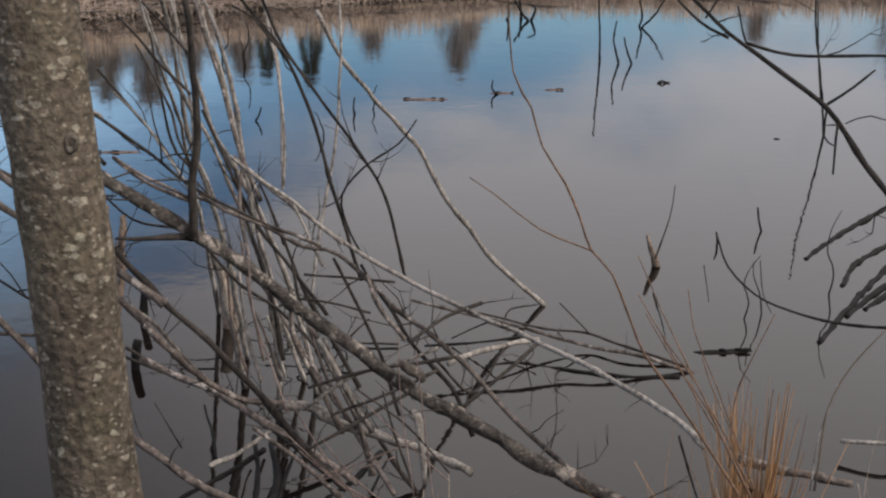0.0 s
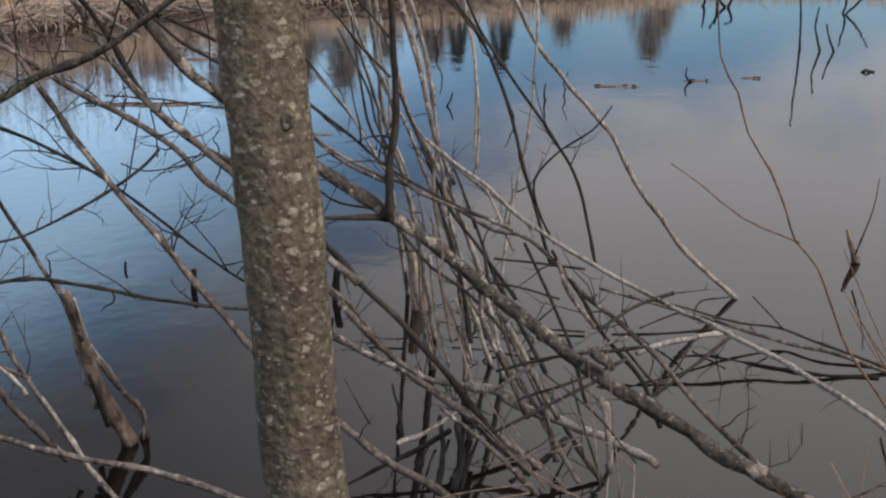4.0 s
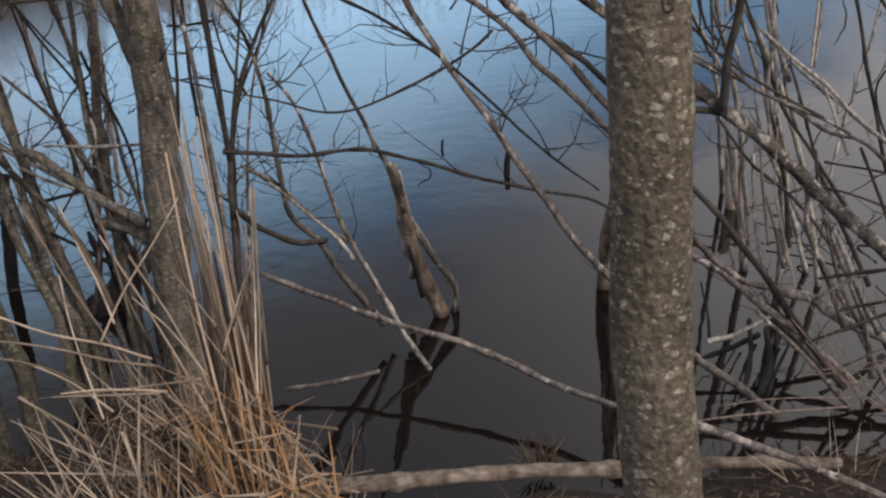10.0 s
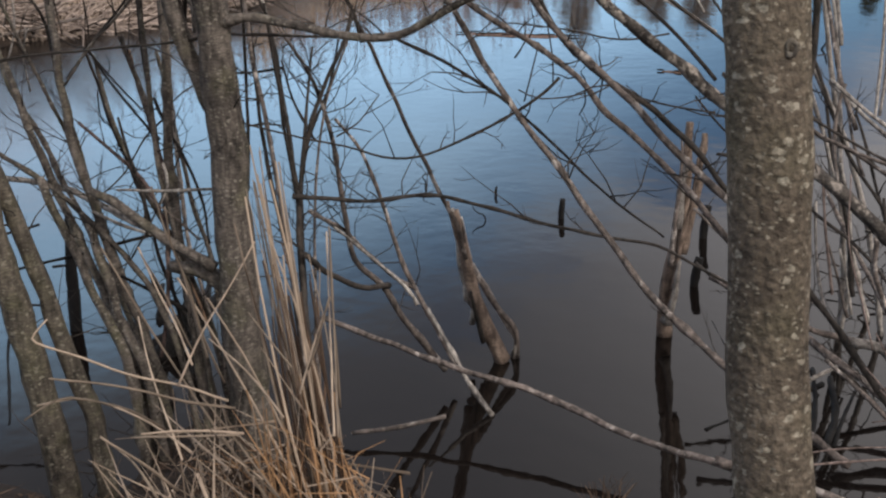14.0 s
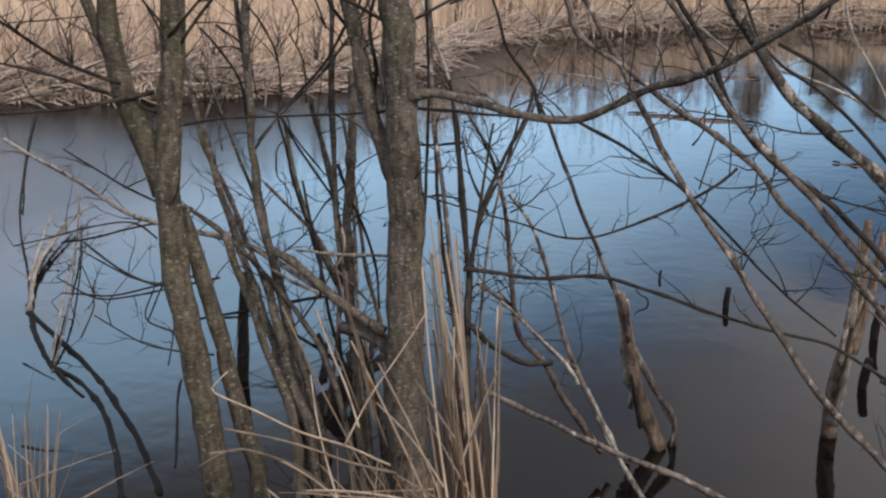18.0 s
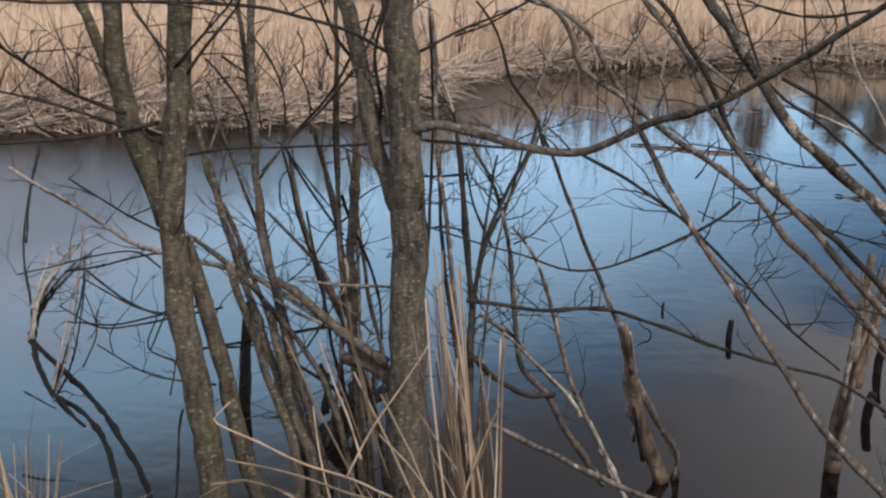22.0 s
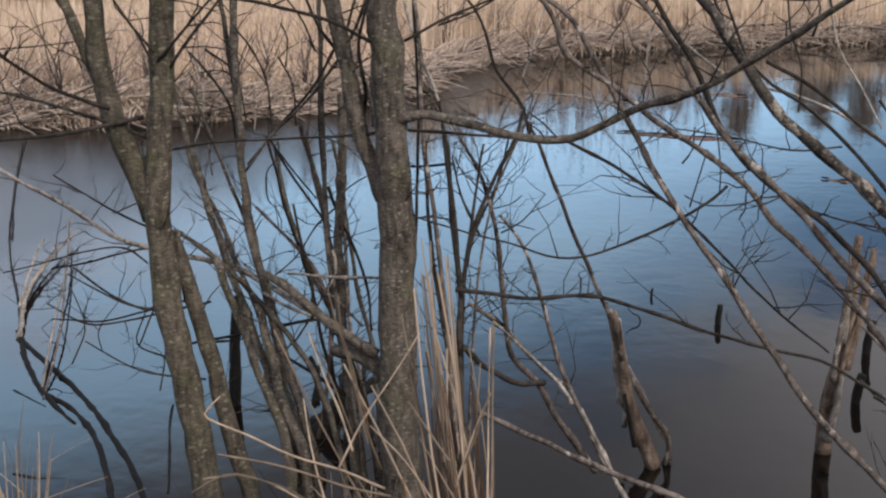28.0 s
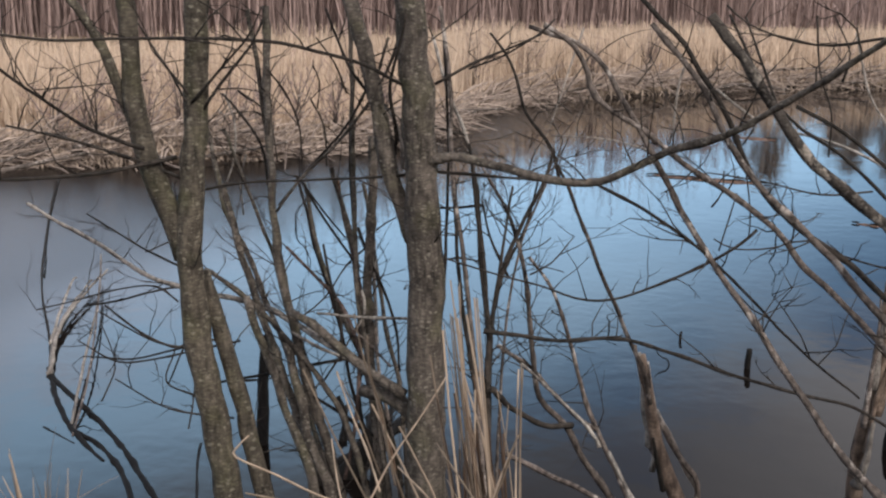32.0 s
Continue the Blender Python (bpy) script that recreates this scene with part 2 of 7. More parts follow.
def bark(name, dark, light, spots=0.0, spot_scale=60.0, spot=(0.5, 0.46, 0.36), grain=40.0, relief=0.004, amount=0.12, moss=0.0, peel=None, peel_at=0.56, along=0.35):
    m, nt, b = graph(name, 0.85)
    n1 = tex(nt, "ShaderNodeTexNoise", grain, 6, stretch=(1, 1, along))
    n2 = tex(nt, "ShaderNodeTexNoise", 7.0, 3)
    col = mix(nt, 0.45, ramp(nt, n1.outputs[0], [(0.36, dark), (0.66, light)]).outputs[0], ramp(nt, n2.outputs[0], [(0.35, dark), (0.7, light)]).outputs[0])
    height = n1.outputs[0]
    if moss:
        n5 = tex(nt, "ShaderNodeTexNoise", 11.0, 4)
        col = mix(nt, ramp(nt, n5.outputs[0], [(0.5, (0, 0, 0)), (0.72, (moss,) * 3)]).outputs[0], col, (0.10, 0.095, 0.05))
    if peel:
        # bark worn away in long patches
        n7 = tex(nt, "ShaderNodeTexNoise", 16.0, 5, stretch=(1.3, 1.3, 0.8))
        n7.inputs["Roughness"].default_value = 0.65
        col = mix(nt, ramp(nt, n7.outputs[0], [(peel_at, (0, 0, 0)), (peel_at + 0.06, (1, 1, 1))]).outputs[0], col, peel)
    if spots:
        # lichen: rounded pale patches of uneven size, broken up by noise
        for k, (sc, lim, amp) in enumerate(((spot_scale, 0.50, spots), (spot_scale * 2.3, 0.48, spots * 0.75))):
            v = tex(nt, "ShaderNodeTexVoronoi", sc, stretch=(0.75, 0.75, 1.25))
            v.inputs["Randomness"].default_value = 1.0
            warp = tex(nt, "ShaderNodeTexNoise", sc * 0.9, 3)
            add = nt.nodes.new("ShaderNodeVectorMath")
            add.operation = "MULTIPLY_ADD"
            add.inputs[1].default_value = (1.3 / sc,) * 3
            nt.links.new(warp.outputs["Color"], add.inputs[0])
            nt.links.new(v.inputs["Vector"].links[0].from_socket, add.inputs[2])
            nt.links.new(add.outputs[0], v.inputs["Vector"])
            n3 = tex(nt, "ShaderNodeTexNoise", sc * 1.3, 3)
            d = nt.nodes.new("ShaderNodeMath")
            d.operation = "MULTIPLY_ADD"
            d.inputs[1].default_value = 0.35
            nt.links.new(n3.outputs[0], d.inputs[0])
            nt.links.new(v.outputs["Distance"], d.inputs[2])
            pick = nt.nodes.new("ShaderNodeSeparateColor")
            nt.links.new(v.outputs["Color"], pick.inputs[0])
            keep = ramp(nt, pick.outputs[k], [(0.70, (0, 0, 0)), (0.80, (1, 1, 1))])
            edge = ramp(nt, d.outputs[0], [(lim, (1, 1, 1)), (lim + 0.1, (0, 0, 0))])
            mask = mix(nt, 1.0, edge.outputs[0], keep.outputs[0], "MULTIPLY")
            col = mix(nt, mix(nt, 1.0, mask, (amp,) * 3, "MULTIPLY"), col, spot)
    n6 = tex(nt, "ShaderNodeTexNoise", grain * 1.6, 3, stretch=(0.6, 0.6, 2.2) if along < 1 else (0.8, 0.8, 1.2))
    col = mix(nt, 0.55, col, ramp(nt, n6.outputs[0], [(0.36, (0.35, 0.35, 0.35)), (0.62, (1.25, 1.25, 1.25))]).outputs[0], "MULTIPLY")
    nt.links.new(vary(nt, col, amount), b.inputs["Base Color"])
    bump(nt, b, height, 0.8, relief)
    return m


BARK_A = bark("lichen_spotted_bark", (0.040, 0.031, 0.023), (0.126, 0.100, 0.075), 0.46, 72.0, (0.36, 0.325, 0.26), 90, 0.012, 0.0, 0.18, along=1.0)
BARK_B = bark("grey_brown_bark", (0.017, 0.014, 0.012), (0.140, 0.116, 0.098), 0.5, 90.0, (0.24, 0.215, 0.18), 60, 0.010, 0.18, 0.4)
BARK_M = bark("mossy_bark", (0.012, 0.010, 0.008), (0.108, 0.090, 0.070), 0.5, 70.0, (0.21, 0.19, 0.15), 60, 0.010, 0.18, 0.4)
BARK_R = bark("reddish_bark", (0.016, 0.010, 0.009), (0.125, 0.088, 0.078), 0.0, grain=70, relief=0.005, amount=0.2)
BARK_C = bark("dark_twig_bark", (0.008, 0.007, 0.006), (0.052, 0.042, 0.036), 0.0, grain=80, relief=0.003, amount=0.3)
BARK_L = bark("crusted_bark", (0.014, 0.011, 0.010), (0.085, 0.072, 0.062), 0.35, 95.0, (0.20, 0.18, 0.16), 55, 0.016, peel=(0.21, 0.18, 0.155), peel_at=0.55)
BARK_P = bark("weathered_bark", (0.014, 0.011, 0.010), (0.185, 0.149, 0.131), 0.12, 80.0, (0.36, 0.33, 0.30), 70, 0.005, 0.25, peel=(0.30, 0.26, 0.235), peel_at=0.57)
BARK_W = bark("bleached_wood", (0.050, 0.042, 0.038), (0.38, 0.340, 0.305), 0.0, grain=90, relief=0.004, amount=0.25)
DEADWOOD = bark("split_dead_wood", (0.030, 0.020, 0.016), (0.25, 0.185, 0.145), 0.0, grain=60, relief=0.012, amount=0.12)
LOGWOOD = bark("barkless_log", (0.07, 0.052, 0.041), (0.25, 0.20, 0.165), 0.0, grain=35, relief=0.006, peel=(0.11, 0.08, 0.06), peel_at=0.6)
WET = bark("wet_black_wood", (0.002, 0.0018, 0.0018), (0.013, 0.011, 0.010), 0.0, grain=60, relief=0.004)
CANE = bark("orange_cane", (0.075, 0.044, 0.030), (0.21, 0.13, 0.085), 0.0, grain=90, relief=0.001, amount=0.15)
DRYCANE = bark("pinkish_cane", (0.060, 0.042, 0.036), (0.21, 0.155, 0.135), 0.0, grain=90, relief=0.001, amount=0.2)


def straw(name, a, b_, amount, deep=1.0):
    m, nt, b = graph(name, 0.75)
    g = nt.nodes.new("ShaderNodeNewGeometry")
    col = ramp(nt, g.outputs["Random Per Island"], [(0.0, tuple(v * deep for v in a)), (0.55, tuple((p + q) / 2 for p, q in zip(a, b_))), (1.0, b_)]).outputs[0]
    n = tex(nt, "ShaderNodeTexNoise", 30.0, 3, stretch=(1, 1, 0.2))
    col = mix(nt, 0.35, col, ramp(nt, n.outputs[0], [(0.3, tuple(v * 0.5 for v in a)), (0.7, b_)]).outputs[0])
    nt.links.new(vary(nt, col, amount), b.inputs["Base Color"])
    return m


STRAW = straw("dry_straw", (0.050, 0.035, 0.026), (0.38, 0.292, 0.220), 0.62, 0.6)
STRAW_ORANGE = straw("rusty_straw", (0.12, 0.060, 0.030), (0.37, 0.215, 0.11), 0.3)
# dark core colour, the shade between the stalks of the straw column
GAP_REED = straw("gap_shade_reed", (0.014, 0.009, 0.006), (0.105, 0.064, 0.042), 0.3)
REED = straw("far_reed", (0.42, 0.315, 0.235), (0.61, 0.475, 0.37), 0.0)
LITTER = straw("dead_litter", (0.17, 0.128, 0.10), (0.52, 0.41, 0.33), 0.0)
BANK_STICK = straw("bleached_bank_sticks", (0.11, 0.083, 0.072), (0.47, 0.375, 0.318), 0.0)
BRUSH = straw("reddish_brush", (0.13, 0.092, 0.085), (0.36, 0.265, 0.245), 0.0)
TREE_TWIG = straw("grey_brown_twigs", (0.17, 0.145, 0.13), (0.34, 0.30, 0.275), 0.0)
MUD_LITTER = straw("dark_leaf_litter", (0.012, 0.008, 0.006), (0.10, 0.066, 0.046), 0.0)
NEEDLES = straw("dark_needles", (0.03, 0.035, 0.022), (0.08, 0.085, 0.055), 0.0)


def earth():
    m, nt, b = graph("wet_earth", 0.9)
    n1 = tex(nt, "ShaderNodeTexNoise", 9.0, 6)
    n2 = tex(nt, "ShaderNodeTexNoise", 0.6, 4)
    col = mix(nt, 0.5, ramp(nt, n1.outputs[0], [(0.35, (0.010, 0.007, 0.006)), (0.7, (0.034, 0.024, 0.018))]).outputs[0],
              ramp(nt, n2.outputs[0], [(0.4, (0.016, 0.011, 0.008)), (0.6, (0.030, 0.021, 0.016))]).outputs[0])
    # dry straw litter covers the ground away from the shore
    p = nt.nodes.new("ShaderNodeSeparateXYZ")
    g = nt.nodes.new("ShaderNodeNewGeometry")
    nt.links.new(g.outputs["Position"], p.inputs[0])
    flat = nt.nodes.new("ShaderNodeVectorMath")
    flat.operation = "LENGTH"
    nt.links.new(g.outputs["Position"], flat.inputs[0])
    away = nt.nodes.new("ShaderNodeMapRange")
    away.inputs["From Min"].default_value, away.inputs["From Max"].default_value = 6.0, 9.0
    nt.links.new(flat.outputs["Value"], away.inputs["Value"])
    k0 = ramp(nt, p.outputs["Z"], [(0.04, (0, 0, 0)), (0.12, (1, 1, 1))])
    k1 = mix(nt, 1.0, k0.outputs[0], away.outputs[0], "MULTIPLY")
    n3 = tex(nt, "ShaderNodeTexNoise", 25.0, 5)
    col = mix(nt, k1, col, ramp(nt, n3.outputs[0], [(0.3, (0.15, 0.108, 0.075)), (0.7, (0.36, 0.27, 0.19))]).outputs[0])
    nt.links.new(col, b.inputs["Base Color"])
    bump(nt, b, n1.outputs[0], 0.8, 0.03)
    return m


EARTH = earth()


def pond_water():
    m, nt, b = graph("pond_water", 0.03)
    b.inputs["Base Color"].default_value = (0.0055, 0.0042, 0.0036, 1)
    b.inputs["IOR"].default_value = 1.333
    b.inputs["Specular IOR Level"].default_value = 0.5
    n1 = tex(nt, "ShaderNodeTexNoise", 1.6, 3, stretch=(1, 1, 1))
    n2 = tex(nt, "ShaderNodeTexNoise", 9.0, 2, stretch=(1, 1, 1))
    h = mix(nt, 0.25, n1.outputs[0], n2.outputs[0])
    bump(nt, b, h, 0.14, 0.02)
    # a breeze ruffles the water along the western reeds
    g = nt.nodes.new("ShaderNodeNewGeometry")
    d = nt.nodes.new("ShaderNodeVectorMath")
    d.operation = "DOT_PRODUCT"
    d.inputs[1].default_value = (-1.0, -0.35, 0.0)
    nt.links.new(g.outputs["Position"], d.inputs[0])
    gust = nt.nodes.new("ShaderNodeMapRange")
    gust.inputs["From Min"].default_value, gust.inputs["From Max"].default_value = 3.9, 5.0
    gust.inputs["To Min"].default_value, gust.inputs["To Max"].default_value = 0.03, 0.26
    nt.links.new(d.outputs["Value"], gust.inputs["Value"])
    nt.links.new(gust.outputs[0], b.inputs["Roughness"])
    return m


WATER = pond_water()


# ---- building helpers ----
def mesh_object(name, verts, faces, material, parent=None, label="", smooth=True):
    me = bpy.data.meshes.new(name)
    me.from_pydata([tuple(v) for v in verts], [], faces)
    me.materials.append(material)
    if smooth:
        me.polygons.foreach_set("use_smooth", [True] * len(me.polygons))
    ob = new(name, me)
    if parent is not None:
        ob.parent = parent
    if label:
        ob["label"] = label
    return ob


def thing(name, at, label, category, group="", kind=""):
    ob = new(name)
    ob.location = at
    ob.empty_display_size = 0.1
    return tagged(ob, label, category, group, kind)


def spline(points, steps):
    """Catmull-Rom line through points."""
    p = [Vector(q) for q in points]
    if len(p) == 2:
        p = [p[0], (p[0] + p[1]) / 2, p[1]]
    p = [2 * p[0] - p[1], *p, 2 * p[-1] - p[-2]]
    out = []
    for a, b, c, d in zip(p, p[1:], p[2:], p[3:]):
        n = max(2, int((c - b).length / steps))
        for k in range(n):
            t = k / n
            out.append(0.5 * ((2 * b) + (c - a) * t + (2 * a - 5 * b + 4 * c - d) * t * t + (3 * b - a - 3 * c + d) * t ** 3))
    out.append(p[-2])
    return out


def tube(path, radii, sides, rough=0.0, seed=0.0):
    """Rings round a path; returns verts and faces with closed ends."""
    verts, faces = [], []
    up = Vector((0.31, 0.17, 0.93))
    for i, (q, r) in enumerate(zip(path, radii)):
        d = (path[min(i + 1, len(path) - 1)] - path[max(i - 1, 0)]).normalized()
        s = d.cross(up)
        s = s.normalized() if s.length > 1e-4 else Vector((1, 0, 0))
        n = s.cross(d)
        for k in range(sides):
            a = 2 * math.pi * k / sides
            e = s * math.cos(a) + n * math.sin(a)
            w = 1 + rough * noise.noise((q + e * 0.05) * 14 + Vector((seed, 0, 0))) + rough * 0.6 * noise.noise((q + e * 0.02) * 45)
            verts.append(q + e * r * w)
    for i in range(len(path) - 1):
        for k in range(sides):
            a, b = i * sides + k, i * sides + (k + 1) % sides
            faces.append((a, b, b + sides, a + sides))
    faces.append(tuple(range(sides))[::-1])
    faces.append(tuple(range((len(path) - 1) * sides, len(path) * sides)))
    return verts, faces


seed_count = [0]


def limb(owner, name, r0, r1, points, material=None, label="", knots=True, rough=None):
    """A tapered limb of a thing through a few places, with slight crooks and swellings."""
    seed_count[0] += 1
    rnd = random.Random(seed_count[0])
    if max(r0, r1) < 0.0163 and material is not WET:
        slim = 0.92 if owner in (BP, LT) or owner in FB.values() else 0.8
        r0, r1 = r0 * slim, r1 * slim
    big = max(r0, r1)
    step = 0.05 if big > 0.03 else 0.03
    path = spline(points, step)
    n = len(path)
    swell = [1 + (rnd.uniform(0.15, 0.4) if rnd.random() < 0.09 and knots and big < 0.025 else 0.0) + rnd.uniform(-0.08, 0.08) * (1 if big < 0.02 else 0.25) for _ in range(n)]
    off = Vector((rnd.uniform(0, 50), 0, 0))
    radii = [(r0 + (r1 - r0) * i / (n - 1)) * swell[i] for i in range(n)]
    crook = 0.5 if big < 0.02 else 0.12
    path = [q + crook * big * noise.noise_vector(q * 9 + off) * (0.0 if i in (0, n - 1) else 1.0) for i, q in enumerate(path)]
    sides = 20 if big > 0.04 else 10 if big > 0.012 else 6
    base = owner.location
    if rough is None:
        rough = 0.45 if material is BARK_L else 0.22 if big > 0.01 else 0.1
    verts, faces = tube([q - base for q in path], radii, sides, rough, seed_count[0] * 3.1)
    ob = mesh_object(name, verts, faces, material or BARK_C, owner, label)
    grown_paths.setdefault(owner.name, []).append((path, radii))
    return ob


grown_paths = {}


def fine_twigs(owner, count, length, radius, material, up=0.5, seed=1, low=0.1, high=1.0):
    """Small crooked side twigs with buds along the limbs of a thing, as one part."""
    rnd = random.Random(seed)
    verts, faces = [], []
    lines = grown_paths[owner.name]
    weights = [len(p) for p, _ in lines]
    for _ in range(count):
        path, radii = rnd.choices(lines, weights)[0]
        i = rnd.randrange(int(low * (len(path) - 1)), max(1, int(high * (len(path) - 1))))
        q = path[i]
        along = (path[min(i + 1, len(path) - 1)] - path[i]).normalized()
        if along.z < 0:
            along = -along
        side = Vector((rnd.gauss(0, 1), rnd.gauss(0, 1), rnd.gauss(0, 0.6))).normalized()
        d = (along * 0.5 + side + Vector((0, 0, up))).normalized()
        size = length * rnd.uniform(0.35, 1.2)
        pts, r = [q], min(radius, radii[i] * 0.7)
        for k in range(4):
            d = (d + Vector((rnd.gauss(0, 0.28), rnd.gauss(0, 0.28), rnd.gauss(0, 0.22)))).normalized()
            pts.append(pts[-1] + d * size / 4)
        jobs = [(pts, r)]
        for k in (1, 2, 3):
            if rnd.random() < 0.55:
                e = (d + Vector((rnd.gauss(0, 0.8), rnd.gauss(0, 0.8), rnd.gauss(0, 0.5)))).normalized()
                jobs.append(([pts[k], pts[k] + e * size * 0.16, pts[k] + e * size * 0.28 + Vector((0, 0, 0.01))], r * 0.6))
        for line, rr in jobs:
            v, f = tube([p - owner.location for p in line], [rr * (1 - 0.75 * k / (len(line) - 1)) for k in range(len(line))], 4)
            o = len(verts)
            verts += v
            faces += [tuple(a + o for a in g) for g in f]
    return tagged(mesh_object("twig_spray", verts, faces, material, owner), kind="stuff")


def blade(height, width, bend, seed, segments=6, kink=False):
    """A folded dry stalk leaf: a narrow V that tapers and arches over."""
    rnd = random.Random(seed)
    verts, faces = [], []
    ang, p = 0.0, Vector((0, 0, 0))
    k_at = rnd.randrange(2, segments)
    for i in range(segments + 1):
        t = i / segments
        w = width * (1 - 0.75 * t) * (0.8 + 0.4 * rnd.random())
        n = Vector((math.cos(ang), 0, -math.sin(ang)))
        verts += [p + Vector((0, -w / 2, 0)), p + n * w * 0.35, p + Vector((0, w / 2, 0)), p - n * w * 0.12]
        ang += bend / segments * (0.6 + 0.8 * t) + (rnd.uniform(0.5, 1.3) if kink and i == k_at else 0)
        p = p + Vector((math.sin(ang), rnd.uniform(-0.02, 0.02), math.cos(ang))) * height / segments
    for i in range(segments):
        a = 4 * i
        for k in range(4):
            faces.append((a + k, a + (k + 1) % 4, a + 4 + (k + 1) % 4, a + 4 + k))
    me = bpy.data.meshes.new("stalk")
    me.from_pydata([tuple(v) for v in verts], [], faces)
    return me


def tuft(at, spread, count, height, lean, drift, material, label, seed, width=0.008, bend=0.9, stray=0.3, group="grass tufts"):
    """A clump of dead grass: each stalk is a part; stalks share a dozen meshes."""
    rnd = random.Random(seed)
    owner = thing("dry_grass_tuft", at, label, "grass", group)
    kinds = []
    for k in range(14):
        me = blade(1.0, width / height, rnd.uniform(0.03, bend), seed * 50 + k, kink=k % 3 == 0 and bend > 0.3)
        me.materials.append(material)
        kinds.append(me)
    for _ in range(count):
        ob = new("stalk", rnd.choice(kinds))
        ob.parent = owner
        a, r = rnd.uniform(0, 2 * math.pi), spread * math.sqrt(rnd.random())
        tilt = abs(rnd.gauss(0, lean)) if rnd.random() > stray else rnd.uniform(lean, 1.35)
        way = a + rnd.gauss(0, 0.6)
        d = Vector((math.cos(way), math.sin(way), 0)) * math.sin(tilt) + Vector((0, 0, math.cos(tilt))) + Vector(drift) * rnd.random()
        s = height * rnd.uniform(0.45, 1.1)
        m = d.to_track_quat("Z", "X").to_matrix().to_4x4() @ pose(0, 0, 0, 0, 0, rnd.uniform(0, 360)) @ Matrix.Diagonal((s, s, s, 1))
        m.translation = Vector((math.cos(a) * r, math.sin(a) * r, -0.03))
        ob.matrix_local = m
    return owner


def heap(at, reach, height, count, length, material, label, seed, width=0.011, group="straw heaps"):
    """A collapsed pile of straw: broken stalks lying across one another at every slant, each a part."""
    rnd = random.Random(seed)
    owner = thing("straw_heap", at, label, "grass", group)
    kinds = []
    for k in range(12):
        me = blade(1.0, width / length, rnd.uniform(0.0, 0.12), seed * 70 + k, 4, kink=k % 4 == 0)
        me.materials.append(material)
        kinds.append(me)
    for _ in range(count):
        ob = new("stalk", rnd.choice(kinds))
        ob.parent = owner
        a, q = rnd.uniform(0, 2 * math.pi), math.sqrt(rnd.random())
        z = height * (1 - q ** 1.6) * rnd.random() ** 0.8
        way = rnd.gauss(3.8, 1.1)
        rise = rnd.choice((rnd.gauss(0.1, 0.25), rnd.gauss(0.9, 0.3), rnd.gauss(1.1, 0.3)))
        d = Vector((math.cos(way) * math.cos(rise), math.sin(way) * math.cos(rise), math.sin(rise)))
        s = length * rnd.uniform(0.5, 1.25)
        m = d.to_track_quat("Z", "X").to_matrix().to_4x4() @ pose(0, 0, 0, 0, 0, rnd.uniform(0, 360)) @ Matrix.Diagonal((s, s, s, 1))
        m.translation = Vector((math.cos(a) * q * reach, math.sin(a) * q * reach, z - 0.02)) - d * s * 0.4
        ob.matrix_local = m
    return owner


def column(at, spread, count, heights, lean, material, label, seed, width=0.0105):
    """A bunch of stiff broken reed stalks leaning one way, blunt at the top; each stalk is a part."""
    rnd = random.Random(seed)
    owner = thing("dry_reed_bunch", at, label, "grass", "grass tufts")
    kinds = []
    for k in range(12):
        verts, faces, p, sway = [], [], Vector((0, 0, 0)), Vector((rnd.gauss(0, 0.012), rnd.gauss(0, 0.012), 0))
        for i in range(6):
            t = i / 5
            w = width * (1.0 - 0.35 * t) * rnd.uniform(0.8, 1.15)
            q = Vector((0, 0, t)) + sway * 6 * t * (1 - t)
            verts += [q + Vector((-w / 2, 0, 0)), q + Vector((0, w * 0.3, 0)), q + Vector((w / 2, 0, 0)), q + Vector((0, -w * 0.22, 0))]
        for i in range(5):
            for j in range(4):
                faces.append((4 * i + j, 4 * i + (j + 1) % 4, 4 * i + 4 + (j + 1) % 4, 4 * i + 4 + j))
        faces.append((20, 21, 22, 23))
        me = bpy.data.meshes.new("stalk")
        me.from_pydata([tuple(v) for v in verts], [], faces)
        me.materials.append(material)
        kinds.append(me)
    for _ in range(count):
        ob = new("stalk", rnd.choice(kinds))
        ob.parent = owner
        a, r = rnd.uniform(0, 2 * math.pi), spread * math.sqrt(rnd.random())
        h = rnd.uniform(*heights)
        stray = 0.22 if rnd.random() < 0.07 else 0.030
        d = Vector((lean[0] + rnd.gauss(0, stray), lean[1] + rnd.gauss(0, stray), 1.0)).normalized()
        m = d.to_track_quat("Z", "X").to_matrix().to_4x4() @ pose(0, 0, 0, 0, 0, rnd.uniform(0, 360)) @ Matrix.Diagonal((1, 1, h, 1))
        m.translation = Vector((math.cos(a) * r, math.sin(a) * r, -0.04))
        ob.matrix_local = m
    return owner


# ---- ground, pond and far shore ----
def lerp_table(table, x):
    for (a, p), (b, q) in zip(table, table[1:]):
        if a <= x <= b:
            return p + (q - p) * (x - a) / (b - a)
    return table[0][1] if x < table[0][0] else table[-1][1]


